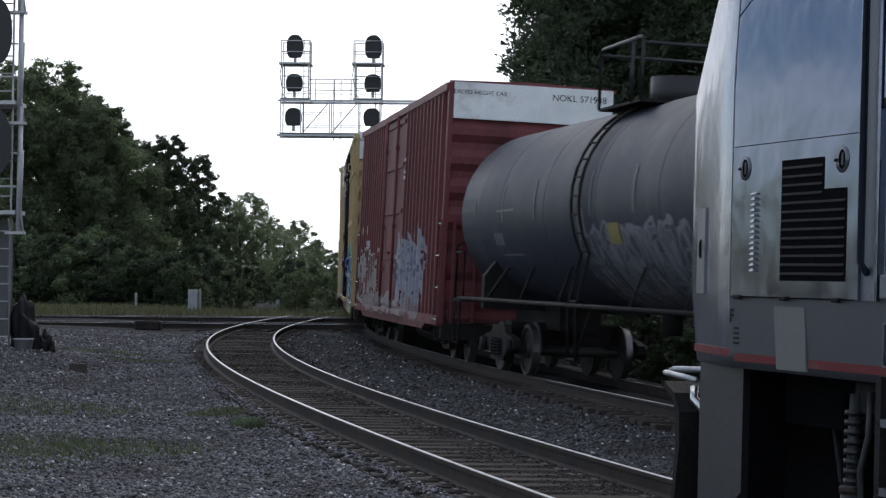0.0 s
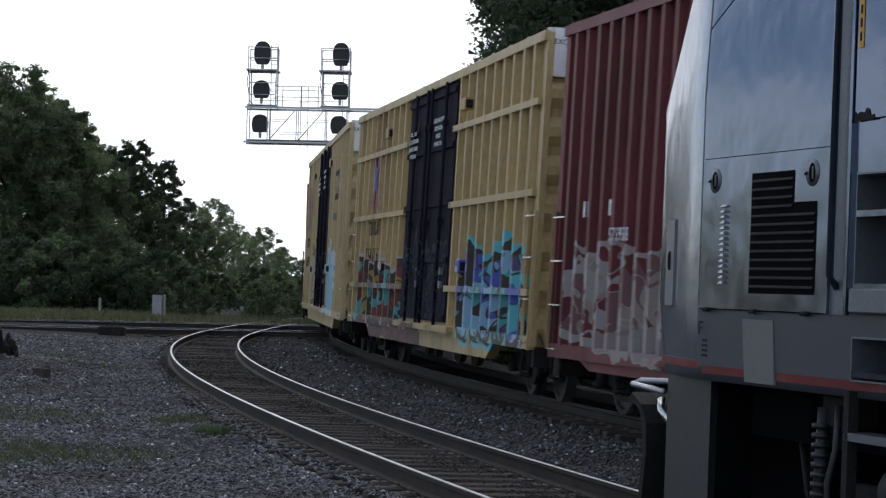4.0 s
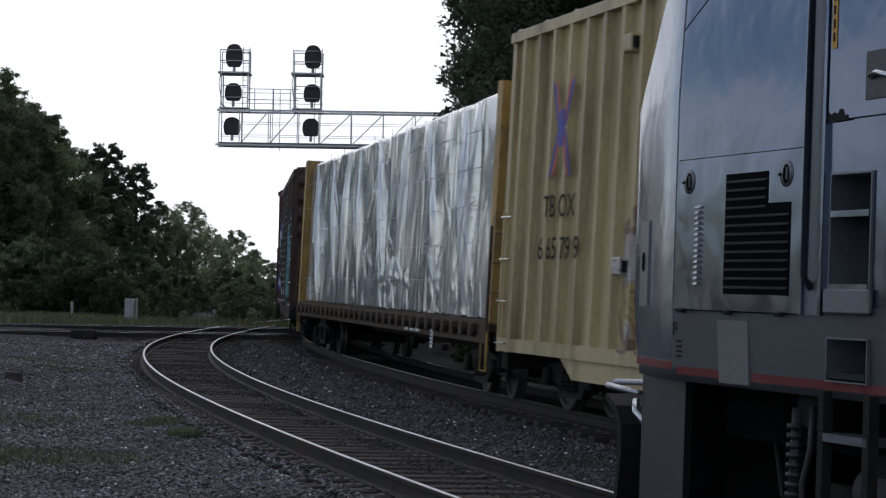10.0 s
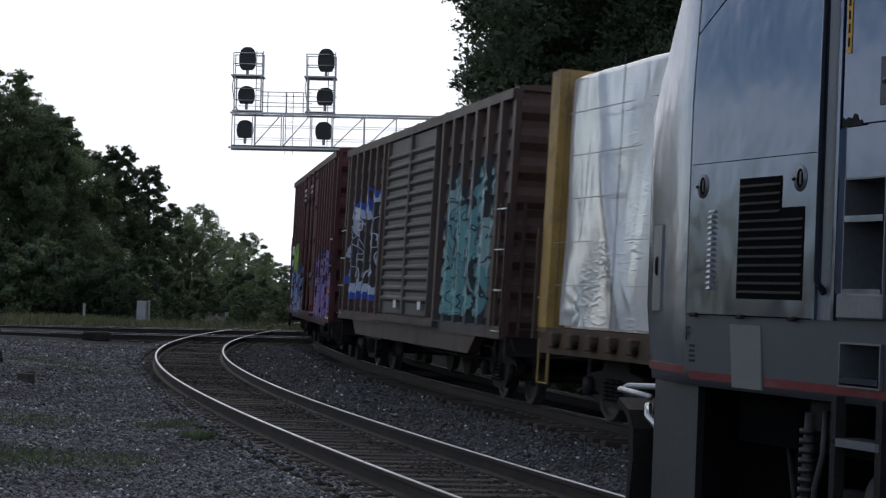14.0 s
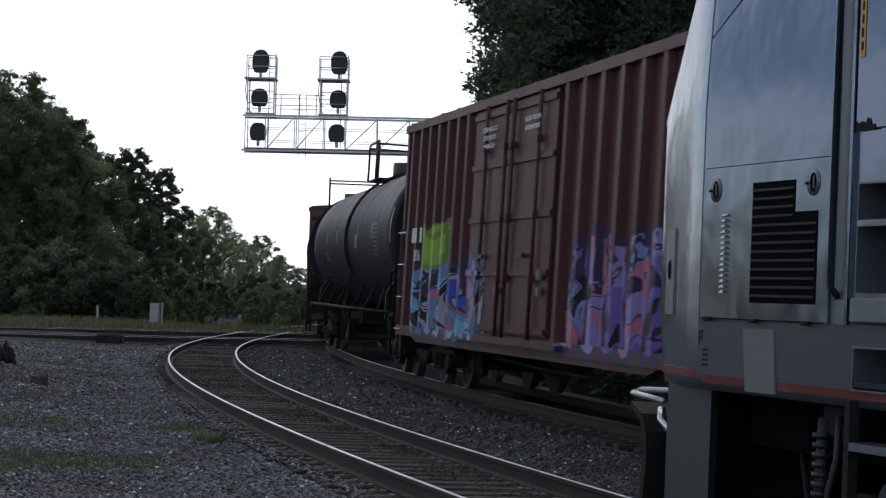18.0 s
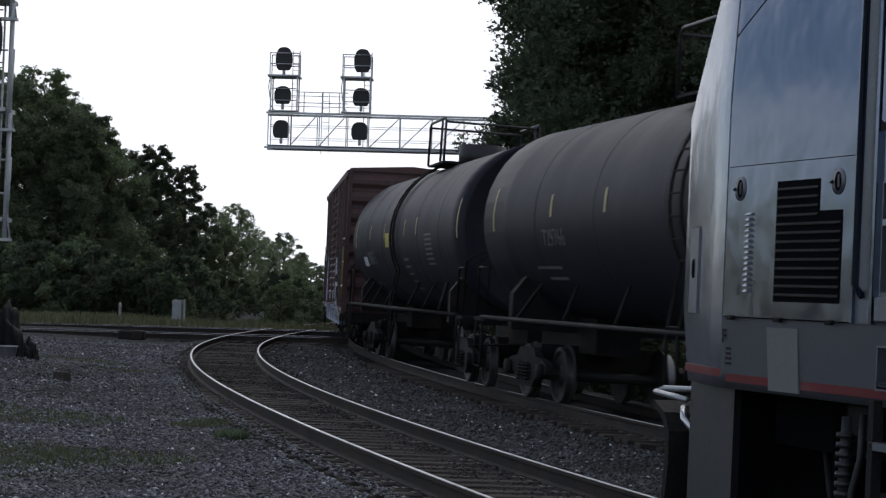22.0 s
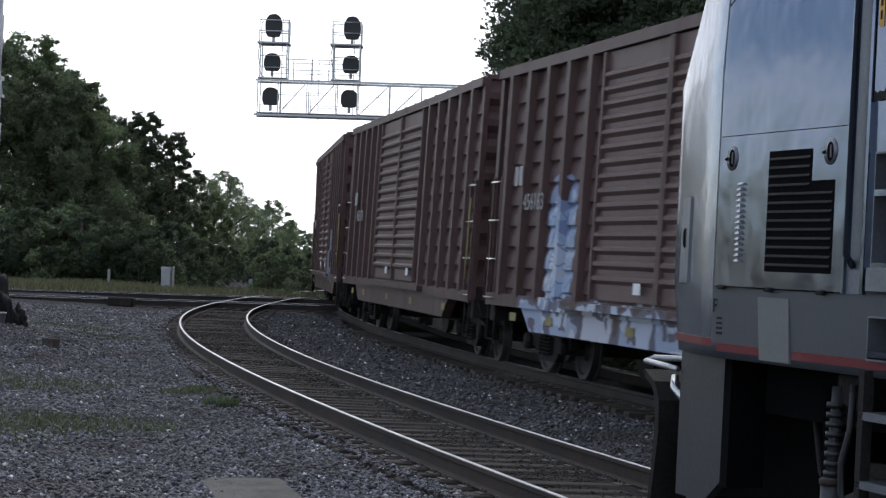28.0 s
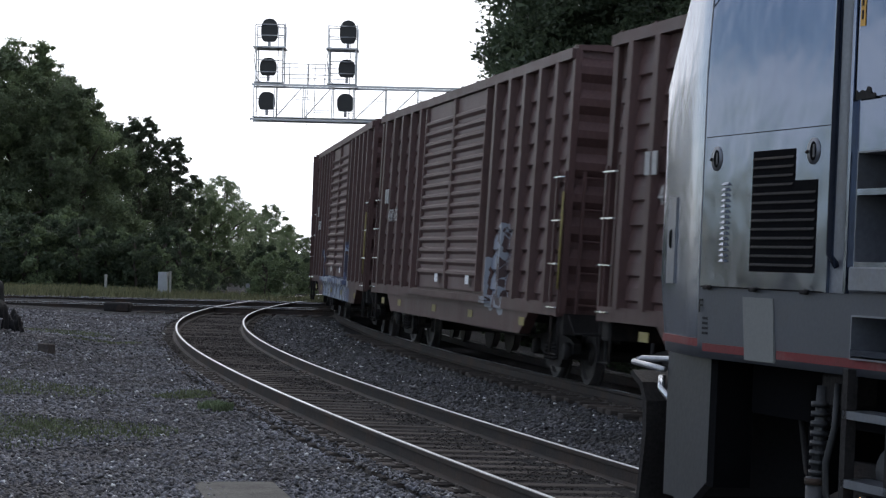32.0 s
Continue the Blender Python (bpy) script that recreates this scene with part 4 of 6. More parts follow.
    bar("manway_dome", [(d, 0, top - 0.1), (d, 0, top + 0.34)], 0.48, M["black"], car, n=20)
    boxed("valve_box", (d + 0.55, d + 0.8, -0.15, 0.15, top, top + 0.2), M["black"], car)
    boxed("platform", (d - 1.0, d + 1.0, 0.45, 0.95, top - 0.12, top - 0.08), M["iron"], car)
    boxed("platform", (d - 1.0, d + 1.0, -0.95, -0.45, top - 0.12, top - 0.08), M["iron"], car)
    for y in (0.95, -0.95):
        bar("platform_rail", [(d - 1.0, y, top - 0.1), (d - 1.0, y, top + 0.72), (d - 0.9, y, top + 0.78), (d + 0.9, y, top + 0.78), (d + 1.0, y, top + 0.72), (d + 1.0, y, top - 0.1)], 0.028, M["black"], car, n=6)
        bar("platform_rail", [(d - 0.55, y, top - 0.1), (d - 0.55, y, top + 0.78)], 0.028, M["black"], car, n=6)
    for x in (d - 0.97, d + 0.97):
        bar("platform_rail", [(x, 0.95, top + 0.7), (x, -0.95, top + 0.7)], 0.026, M["black"], car, n=6)
    bar("bottom_outlet", [(d, 0, zc - r - 0.35), (d, 0, zc - r + 0.1)], 0.16, M["iron"], car, n=12)
    for x, a0, a1 in arc_marks:
        part("reflective_stripe", ring(bmesh.new(), x, r + 0.004, zc, 0.065, 0.004, 8, a0, a1), M[tape], car, "reflective tape")
    for x, z, w, h, m in marks:
        a = math.asin((z - zc) / r)
        da = h / r / 2
        part("stencil_bar", ring(bmesh.new(), x, r + 0.004, zc, w, 0.003, 5, a - da, a + da), m, car)
    if number:
        x, z, s, size = number
        a = math.asin((z - zc) / r)
        text("number", s, size, Matrix.Translation((x, (r + 0.012) * math.cos(a), z)) @ Matrix.Rotation(math.pi, 4, "Z") @ Matrix.Rotation(math.pi / 2 - a, 4, "X"), M["ink_grey"], car)
    car["uc"], car["b"] = (u0 + u1) / 2, hx - 1.95
    return car


def centrebeam(u0, u1):
    car = tagged(empty("centrebeam_flatcar"), "ochre centrebeam flatcar loaded with white plastic-wrapped lumber", "flat car", "cars of the freight train")
    hx = (u1 - u0) / 2
    boxed("deck", (-hx + 0.05, hx - 0.05, -1.5, 1.5, 1.0, 1.16), M["sill_rust"], car)
    boxed("side_sill", (-hx + 0.2, hx - 0.2, 1.44, 1.52, 0.82, 1.02), M["sill_rust"], car, "rusty ochre side sill")
    boxed("centre_beam", (-hx + 0.3, hx - 0.3, -0.08, 0.08, 1.1, 4.3), M["ochre"], car)
    for x in np.linspace(-hx + 0.9, hx - 0.9, 30):
        boxed("winch", (x - 0.09, x + 0.09, 1.5, 1.62, 0.9, 1.1), M["sill_rust"], car, "", 0.02)
        bar("winch_drum", [(x - 0.13, 1.56, 0.97), (x + 0.13, 1.56, 0.97)], 0.05, M["iron"], car, n=8)
    for s in (-1, 1):
        x = s * (hx - 0.25)
        bm = bmesh.new()
        box(bm, min(x, x - s * 0.12), max(x, x - s * 0.12), -1.5, 1.5, 1.1, 4.62)
        bh = part("bulkhead", bm, M["ochre"], car, "ochre steel end bulkhead")
        for y in np.linspace(-1.4, 1.44, 6):
            boxed("bulkhead_stiffener", (min(x, x + s * 0.22), max(x, x + s * 0.22), y - 0.06, y + 0.06, 1.1, 4.6), M["ochre"], bh)
        for z in (1.9, 2.8, 3.7, 4.55):
            boxed("bulkhead_stiffener", (min(x, x + s * 0.16), max(x, x + s * 0.16), -1.48, 1.48, z - 0.06, z + 0.06), M["ochre"], bh)
        ladder(car, s * (hx - 0.02), 1.38, 1.0, 2.5, 0.34, "y", M["sill_rust"], rungs=4)
        coupler(car, s * hx, s)
        stirrup(car, s * (hx - 0.35), 1.5, M["ochre"], 1.0)
        truck(car, s * (hx - 2.1))
    plate("fishbelly_sill", [(-hx + 3.2, 1.0), (-hx + 4.6, 0.62), (hx - 4.6, 0.62), (hx - 3.2, 1.0)], "y", -0.3, 0.3, M["iron"], car)
    boxed("data_plate", (-7.0, -6.78, 1.53, 1.535, 0.62, 0.92), M["white_paint"], car, "white data plate with dark print")
    for k in range(4):
        boxed("plate_bar", (-6.96, -6.82, 1.536, 1.538, 0.67 + 0.06 * k, 0.695 + 0.06 * k), M["ink_black"], car)
    lettering(car, -4.3, 0.93, (0.7, 0.7, 0.7, 0, 0.7, 0.7, 0.7, 0, 0.7, 0.7, 0.7), M["ink_white"], 1.525, 0.16)
    # lumber packs under a crinkled wrapper
    rng = random.Random(5)
    a, b = -hx + 0.55, hx - 0.55
    nx, nz = 900, 64
    rn = np.random.default_rng(5)
    gx, gf = np.meshgrid(np.linspace(a, b, nx + 1), np.linspace(0, 1, nz + 1), indexing="ij")
    gz = 1.2 + 3.33 * gf + 0.01 * np.sin(gx * 1.7 + 0.6 * np.sin(gx * 0.9)) * gf
    gy = 1.36 + 0.02 * np.sin(gx * 2.3 + gz) * np.sin(gz * 1.7 + gx * 0.6)

    def crease(x0, z0, x1, z1, w, h):
        """One fold running between two points of the wrapper."""
        dx, dz = x1 - x0, z1 - z0
        ln = math.hypot(dx, dz)
        al = ((gx - x0) * dx + (gz - z0) * dz) / ln
        ac = abs((gx - x0) * dz - (gz - z0) * dx) / ln
        fade = np.clip(al / ln, 0, 1) * np.clip(1.15 - al / ln, 0, 1) * 3
        return h * np.exp(-ac / (w * (0.4 + np.clip(al / ln, 0, 1)))) * np.clip(fade, 0, 1)

    # broad slack swags from the top edge, sweeping down to one side
    for k in range(9):
        cx = a + (b - a) * (k + rn.uniform(0.2, 0.8)) / 9
        lean = rn.uniform(-1.9, -0.4) if k % 3 else rn.uniform(0.0, 0.9)
        gy += crease(cx, 4.7, cx + lean, rn.uniform(1.0, 1.9), rn.uniform(0.18, 0.4), rn.uniform(0.05, 0.1))
        for _ in range(3):
            gy += crease(cx + rn.normal(0, 0.2), 4.6, cx + lean * rn.uniform(0.7, 1.2) + rn.normal(0, 0.2), rn.uniform(1.3, 2.8), rn.uniform(0.03, 0.07), rn.uniform(0.015, 0.04))
    # short pulled creases round the places where the film is stapled
    for k in range(10):
        cx, cz = rn.uniform(a, b), rn.choice((1.4, 1.7, 2.3))
        for _ in range(9):
            t, q = rn.uniform(0, 2 * math.pi), rn.uniform(0.25, 0.8)
            gy += crease(cx, cz, cx + q * math.cos(t), cz + q * math.sin(t), rn.uniform(0.012, 0.035), rn.uniform(0.012, 0.035))
    for k in range(46):
        x0, z0 = rn.uniform(a, b), rn.uniform(1.5, 4.5)
        t, q = rn.normal(-1.9, 0.5), rn.uniform(0.5, 1.6)
        gy += crease(x0, z0, x0 + q * math.cos(t), z0 + q * math.sin(t), rn.uniform(0.01, 0.022), rn.uniform(0.012, 0.03))
    for k in range(4):
        cx = rn.uniform(a, b)
        for _ in range(16):
            z0, w = rn.uniform(1.4, 3.0), rn.uniform(0.2, 0.4)
            gy += crease(cx - w, z0, cx + w, z0 + rn.normal(0, 0.05), rn.uniform(0.008, 0.016), rn.uniform(0.005, 0.012))
    gy = np.where(gf > 0.985, gy - 0.1, gy)
    gy = 1.555 - 0.03 * np.log1p(np.exp((1.545 - gy) / 0.03))
    verts = [tuple(v) for v in np.stack([gx, gy, gz], 2).reshape(-1, 3).tolist()]
    faces = [(k, k + nz + 1, k + nz + 2, k + 1) for i in range(nx) for k in range(i * (nz + 1), i * (nz + 1) + nz)]
    w0 = raw("wrapped_lumber", verts, faces, M["wrap"], None, "", smooth=True)
    w0.parent = car
    w0["label"] = "crinkled white plastic lumber wrapper"
    boxed("lumber_core", (a, b, -1.44, 1.3, 1.17, 4.44), M["wrap"], car, "white wrapped lumber packs")
    for k in range(11):
        x = a + 0.35 + (b - a - 0.7) * k / 10
        boxed("strap", (x - 0.006, x + 0.006, 1.557, 1.565, 1.1, 4.52), M["strap"], car, "thin steel load cable")
    # printed lines where one pack lies on the next
    for z in (1.72, 2.28, 2.84, 3.4, 3.96):
        x = a + rng.uniform(0.1, 0.6)
        while x < b - 0.6:
            x1 = min(b - 0.1, x + rng.uniform(0.7, 2.4))
            boxed("printed_line", (x, x1, 1.545, 1.5572, z - 0.005, z + 0.005), M["ink_pale"], car, "thin grey printed line on the wrapper")
            x = x1 + rng.uniform(0.3, 1.4)
    car["uc"], car["b"] = (u0 + u1) / 2, hx - 2.1
    return car


def paint(name, color, dirt, amount=0.45, tags=(), rough=0.5, vary=0.2, spec=0.18):
    m = mat(name, color, rough=rough, spec=spec, vary=vary, scale=1.1, grain=35, bump=0.12, dirt=dirt, dirt_amount=amount, dirt_scale=0.9, stretch=(1.7, 1, 0.24))
    return graffiti(m, tags) if tags else m


WHITE, BLUE, TEAL, SKYB, PURP, PINK, LIME, BLK, ORNG = (0.6, 0.62, 0.66), (0.05, 0.1, 0.45), (0.06, 0.32, 0.36), (0.25, 0.45, 0.62), (0.2, 0.13, 0.4), (0.5, 0.18, 0.24), (0.28, 0.45, 0.1), (0.015, 0.015, 0.02), (0.5, 0.22, 0.03)
red = paint("oxide_red_paint", (0.155, 0.046, 0.05), (0.075, 0.03, 0.03), 0.4, [(-3.0, 1.65, 4.6, 1.5, [(0.3, 0.32, 0.38), (0.18, 0.2, 0.28), (0.36, 0.37, 0.42), (0.1, 0.04, 0.05)], (0.32, 0.33, 0.38), 0.3), (4.6, 1.5, 4.4, 1.2, [(0.34, 0.3, 0.27), (0.2, 0.12, 0.12), (0.15, 0.05, 0.05)], (0.4, 0.38, 0.37), 0.4), (0.5, 0.95, 10.0, 0.35, [(0.33, 0.27, 0.27), (0.25, 0.2, 0.21)], (0.3, 0.28, 0.28), 0.8)])
yel_a = paint("yellow_car_paint_a", (0.435, 0.32, 0.155), (0.2, 0.13, 0.06), 0.42, [(-5.7, 1.45, 4.6, 1.5, [TEAL, SKYB, BLUE, (0.1, 0.5, 0.55), (0.1, 0.06, 0.2)], BLK, 0.5, (0.1, 0.5, 0.6)), (5.0, 1.35, 5.6, 1.3, [(0.13, 0.02, 0.03), (0.16, 0.03, 0.04), TEAL, (0.12, 0.02, 0.03), (0.32, 0.22, 0.05)], (0.02, 0.01, 0.015), 0.55, (0.42, 0.4, 0.44)), (3.6, 0.66, 7.4, 0.42, [(0.12, 0.02, 0.03), (0.05, 0.02, 0.03)], BLK, 0.8)], spec=0.4)
yel_b = paint("yellow_car_paint_b", (0.47, 0.37, 0.205), (0.24, 0.17, 0.09), 0.42, [(-4.6, 1.6, 2.9, 1.7, [(0.28, 0.52, 0.66), (0.33, 0.56, 0.68), (0.22, 0.42, 0.6)], WHITE, 0.9), (3.4, 1.75, 1.9, 1.7, [(0.42, 0.31, 0.125), (0.45, 0.43, 0.42), (0.38, 0.34, 0.3)], (0.2, 0.12, 0.1), 0.4)], spec=0.4)
navy = paint("dark_blue_door_paint", (0.016, 0.015, 0.026), (0.03, 0.027, 0.03), 0.25, [(0, 1.6, 4.4, 1.5, [(0.016, 0.015, 0.026), (0.02, 0.02, 0.035), BLK], (0.055, 0.055, 0.07), 0.3)], spec=0.03, rough=0.7)
brown_a = paint("dark_brown_paint", (0.074, 0.046, 0.041), (0.035, 0.022, 0.02), 0.5, [(-4.7, 2.35, 3.6, 2.7, [(0.2, 0.42, 0.43), (0.16, 0.34, 0.37), (0.3, 0.45, 0.46), (0.03, 0.03, 0.035)], (0.04, 0.05, 0.06), 0.35), (5.2, 2.45, 3.5, 2.0, [(0.05, 0.042, 0.042), (0.06, 0.05, 0.06), (0.045, 0.04, 0.05)], (0.5, 0.56, 0.68), 0.5, (0.05, 0.09, 0.42))])
brown_door = paint("greyish_door_paint", (0.11, 0.098, 0.09), (0.07, 0.055, 0.05), 0.4)
maroon = paint("maroon_paint", (0.084, 0.029, 0.031), (0.052, 0.024, 0.024), 0.45, [(-5.3, 1.6, 5.0, 1.6, [PURP, (0.3, 0.24, 0.5), PINK, (0.22, 0.26, 0.5), BLK], (0.04, 0.03, 0.08), 0.5), (4.3, 1.5, 5.4, 1.5, [SKYB, (0.18, 0.3, 0.5), PINK, BLUE, (0.35, 0.4, 0.45), BLK], (0.05, 0.05, 0.08), 0.42), (5.3, 2.4, 1.8, 0.8, [LIME, (0.32, 0.5, 0.1)], (0.2, 0.3, 0.06), 0.8)])
oxide = lambda nm, tags=(): paint(nm, (0.084, 0.048, 0.046), (0.056, 0.032, 0.029), 0.45, tags)
ox9 = oxide("tuscan_paint_a", [(4.3, 1.75, 1.2, 1.9, [WHITE, (0.35, 0.45, 0.62), (0.45, 0.5, 0.6), (0.3, 0.4, 0.55)], (0.2, 0.25, 0.4), 0.36), (0.2, 0.72, 11.5, 0.75, [(0.45, 0.5, 0.62), (0.5, 0.52, 0.6), (0.3, 0.36, 0.5)], (0.1, 0.1, 0.14), 0.9), (-3.9, 1.6, 2.2, 1.8, [WHITE, (0.06, 0.05, 0.06), (0.35, 0.38, 0.45)], BLK, 0.3)])
ox10, ox11 = oxide("tuscan_paint_b"), oxide("tuscan_paint_c", [(-3.7, 1.5, 1.1, 1.2, [(0.22, 0.24, 0.3), (0.062, 0.04, 0.042), (0.062, 0.04, 0.042)], (0.26, 0.28, 0.32), 0.3)])
ox12 = oxide("tuscan_paint_d", [(0, 1.2, 8.0, 1.6, [(0.3, 0.36, 0.46), (0.1, 0.12, 0.2), (0.4, 0.42, 0.45)], (0.05, 0.05, 0.08), 0.5)])
tusc_door = paint("tuscan_door_paint", (0.122, 0.079, 0.075), (0.08, 0.05, 0.046), 0.4)

CARS = []
tank_a = tankcar(-5.4, 12.0, "dusty grey-black tank car with faded spray-paint tags", M["tank_grey"], r=1.49, zc=2.68, ladder_x=0.9, dome_x=1.0, arc_marks=[(k, -0.15, 0.28) for k in (-4, -1.6, 0.4, 3.4, 5.4)] + [(7.3, -0.05, 0.1)], tape="ink_grey", marks=[(6.0, 2.2, 0.14, 0.2, M["ink_grey"]), (5.8, 2.2, 0.14, 0.2, M["ink_grey"]), (5.6, 2.2, 0.14, 0.2, M["ink_grey"]), (5.2, 2.65, 1.1, 0.04, M["ink_grey"]), (5.2, 1.95, 1.3, 0.04, M["ink_grey"]), (-0.6, 2.2, 0.5, 0.3, M["dim_yellow"])])
car_red = boxcar(13.05, 27.65, "tall oxide-red boxcar with plug door and spray-painted lower side", red, zb=0.72, ze=5.1, zr=5.2, npost=11, posts="thin", door=(-1.3, 1.9), door_kind="plug", door_leaf=1, end_white=True, sill=(-5.6, 6.2, 0.56))
words(car_red, ["BUILT", "BY", "PLUG", "DOOR"], -1.7, 3.95, 0.1, M["ink_white"], 1.62)
lettering(car_red, 6.1, 2.62, (0.4, 0.4, 0, 0, 0.4, 0, 0.4), M["ink_white"], 1.605, 0.2)
words(car_red, ["571938"], 4.7, 2.2, 0.24, M["ink_white"], 1.615)
yellow_a = boxcar(28.4, 45.5, "yellow boxcar with dark blue plug doors and bright graffiti", yel_a, zb=0.78, ze=5.16, zr=5.26, npost=9, posts="rail", door=(-2.3, 2.1), door_kind="plug", door_mat=navy, end_white=True, sill=(-6.2, 6.2, 0.5), end_number="TBOX 754116", roof_mat=M["roof_pale"])
yellow_b = boxcar(46.4, 64.4, "pale yellow boxcar with dark blue doors and cyan painted patch", yel_b, zb=0.78, ze=5.16, zr=5.26, npost=10, posts="thin", door=(-2.55, 2.2), door_kind="plug", door_mat=navy, end_white=True, sill=(-6.4, 6.4, 0.48), end_number="TBOX 665799", roof_mat=M["roof_pale"])
for car, hx in ((yellow_a, 8.65), (yellow_b, 8.85)):
    words(car, ["IMPORTANT", "CLOSE THIS DOOR", "BEFORE CLOSING", "MAIN DOOR"], 1.2, 4.3, 0.11, M["ink_white"], 1.66)
    words(car, ["CLOSE AND LOCK", "BOTH DOORS", "BEFORE", "MOVING CAR"], -1.2, 4.4, 0.11, M["ink_white"], 1.66)
    # crossed red and blue bands
    cx = 5.6 if car is yellow_a else 6.6
    for m in ("ink_red", "ink_blue"):
        if m not in M:
            M[m] = mat(m, (0.42, 0.09, 0.08) if m == "ink_red" else (0.05, 0.06, 0.36), rough=0.6, vary=0.25, scale=4, bump=0)
    for sx in (-1, 1):
        for sz in (-1, 1):
            for m, o0, o1 in (("ink_blue", 0.15, 0.27), ("ink_red", 0.02, 0.15)):
                plate("painted_band", [(cx + sx * o0 * 0.6, 3.7), (cx + sx * o1 * 0.6, 3.7 + sz * 0.03), (cx + sx * (0.18 + o1), 3.7 + sz * 0.66), (cx + sx * (0.18 + o0), 3.7 + sz * 0.56)], "y", 1.612, 1.615, M[m], car)
    boxed("painted_oval", (cx - 0.09, cx + 0.09, 1.618, 1.622, 3.46, 3.94), M["ink_blue"], car, "", 0.0)
    words(car, ["TB OX"], cx - 0.05, 2.55, 0.42, M["ink_black"], 1.615)
    for x, z in ((4.2, 4.55), (-3.3, 4.55), (4.2, 1.9), (-3.6, 1.9)):
        st = boxed("door_stop", (x - 0.14, x + 0.14, 1.5, 1.68, z - 0.11, z + 0.11), yel_a if car is yellow_a else yel_b, car, "", 0.02)
        boxed("rubber_stop", (x - 0.17, x - 0.138, 1.54, 1.66, z - 0.07, z + 0.07), M["iron"], st, "black rubber bumper")
words(yellow_a, ["7 54 11 6"], 5.6, 2.0, 0.42, M["ink_black"], 1.615)
words(yellow_b, ["6 65 79 9"], 6.5, 2.0, 0.42, M["ink_black"], 1.615)
boxed("painted_logo_panel", (-6.55, -5.25, 1.612, 1.616, 3.55, 4.25), M["ink_black"], yellow_b, "dark logo panel")
for k in range(3):
    boxed("painted_logo_bar", (-6.45 + k * 0.42, -6.25 + k * 0.42, 1.617, 1.62, 3.68, 4.12), yel_b, yellow_b)
lettering(yellow_b, -5.0, 3.15, (0.6, 0.3, 0.5, 0.4, 0.3, 0.6, 0.4, 0.3), M["ink_grey"], 1.613, 0.18)
beam = centrebeam(64.85, 87.1)
brown = boxcar(88.5, 104.0, "dark brown boxcar with grey corrugated doors and teal and blue graffiti", brown_a, zb=0.98, ze=4.5, zr=4.66, npost=6, door=(-2.25, 2.45), door_mat=brown_door, sill=(-6.0, 6.0, 0.66), panel_marks=True, post_depth=0.12)
words(brown, ["551239"], 5.2, 2.75, 0.24, M["ink_white"], 1.64)
lettering(brown, 5.9, 3.1, (0.6, 0.6, 0.6), M["ink_white"], 1.63, 0.24)
maroon_car = boxcar(105.2, 121.4, "maroon boxcar with plug doors and colourful graffiti letters", maroon, zb=0.85, ze=4.62, zr=4.82, npost=7, posts="hat", door=(-2.0, 2.75), door_kind="plug", sill=(-7.0, 7.0, 0.72))
words(maroon_car, ["CLOSE AND LOCK", "DOORS BEFORE", "MOVING CAR"], 1.5, 4.1, 0.105, M["ink_white"], 1.66)
words(maroon_car, ["SECURE WITH PIN", "BEFORE MOVING"], -1.0, 4.1, 0.105, M["ink_white"], 1.66)
lettering(maroon_car, 7.0, 2.6, (0.6, 0.6, 0, 0.6), M["ink_white"], 1.61, 0.26)
words(maroon_car, ["3816"], 6.5, 2.15, 0.28, M["ink_white"], 1.62)
arcs = lambda hx, xs: [(x, -0.05, 0.16) for x in xs] + [(-(hx - 1.0), -0.15, 0.3), (hx - 1.0, -0.15, 0.3)]
tank_b = tankcar(122.3, 140.6, "clean black tank car with yellow reflective tape", M["tank"], r=1.53, zc=2.79, ladder_x=-0.4, dome_x=0.6, arc_marks=arcs(9.15, (-5.0, -2.2, 2.5, 5.0)), marks=[(-1.9, 2.68, 0.5, 0.3, M["dim_yellow"])] + [(-5.6, 2.35 + 0.09 * k, 0.75, 0.04, M["ink_grey"]) for k in range(8)] + [(5.6, 2.0, 1.2, 0.05, M["ink_grey"]), (5.4, 1.85, 0.9, 0.05, M["ink_grey"])], number=(4.9, 2.3, "729766", 0.36))
tank_c = tankcar(141.4, 157.8, "black tank car with yellow tape and white stencils", M["tank"], r=1.53, zc=2.75, ladder_x=0.55, dome_x=-0.6, arc_marks=arcs(8.2, (-2.4, -0.8, 2.2, 4.6)), marks=[(1.75, 2.62, 0.55, 0.3, M["ochre_mark"])] + [(-3.9, 2.1 + 0.09 * k, 0.8, 0.04, M["ink_grey"]) for k in range(7)] + [(-0.7, 2.2 - 0.14 * k, 0.6, 0.05, M["ink_grey"]) for k in range(5)] + [(4.9, 1.72, 1.2, 0.05, M["ink_grey"]), (4.7, 1.55, 1.0, 0.05, M["ink_grey"]), (5.95, 2.2, 0.12, 0.22, M["ink_white"]), (5.78, 2.2, 0.12, 0.22, M["ink_white"]), (5.61, 2.2, 0.12, 0.22, M["ink_white"]), (5.44, 2.2, 0.12, 0.22, M["ink_white"])], number=(4.45, 2.12, "280075", 0.46))
KW = dict(zb=0.98, ze=4.5, zr=4.66, npost=5, sill=(-5.9, 5.9, 0.62), panel_marks=True, post_depth=0.13, door_mat=tusc_door)
NS = "weathered tuscan-brown boxcar with pale corrugated double doors"
box_a = boxcar(158.5, 173.95, "tuscan-brown boxcar with pale corrugated doors and white sill graffiti", ox9, door=(-2.5, 2.6), **KW)
box_b = boxcar(174.95, 190.7, NS, ox10, door=(-2.3, 3.0), **KW)
box_c = boxcar(192.2, 207.4, "tuscan-brown boxcar with pale corrugated doors and small tags", ox11, door=(-2.5, 2.6), **KW)
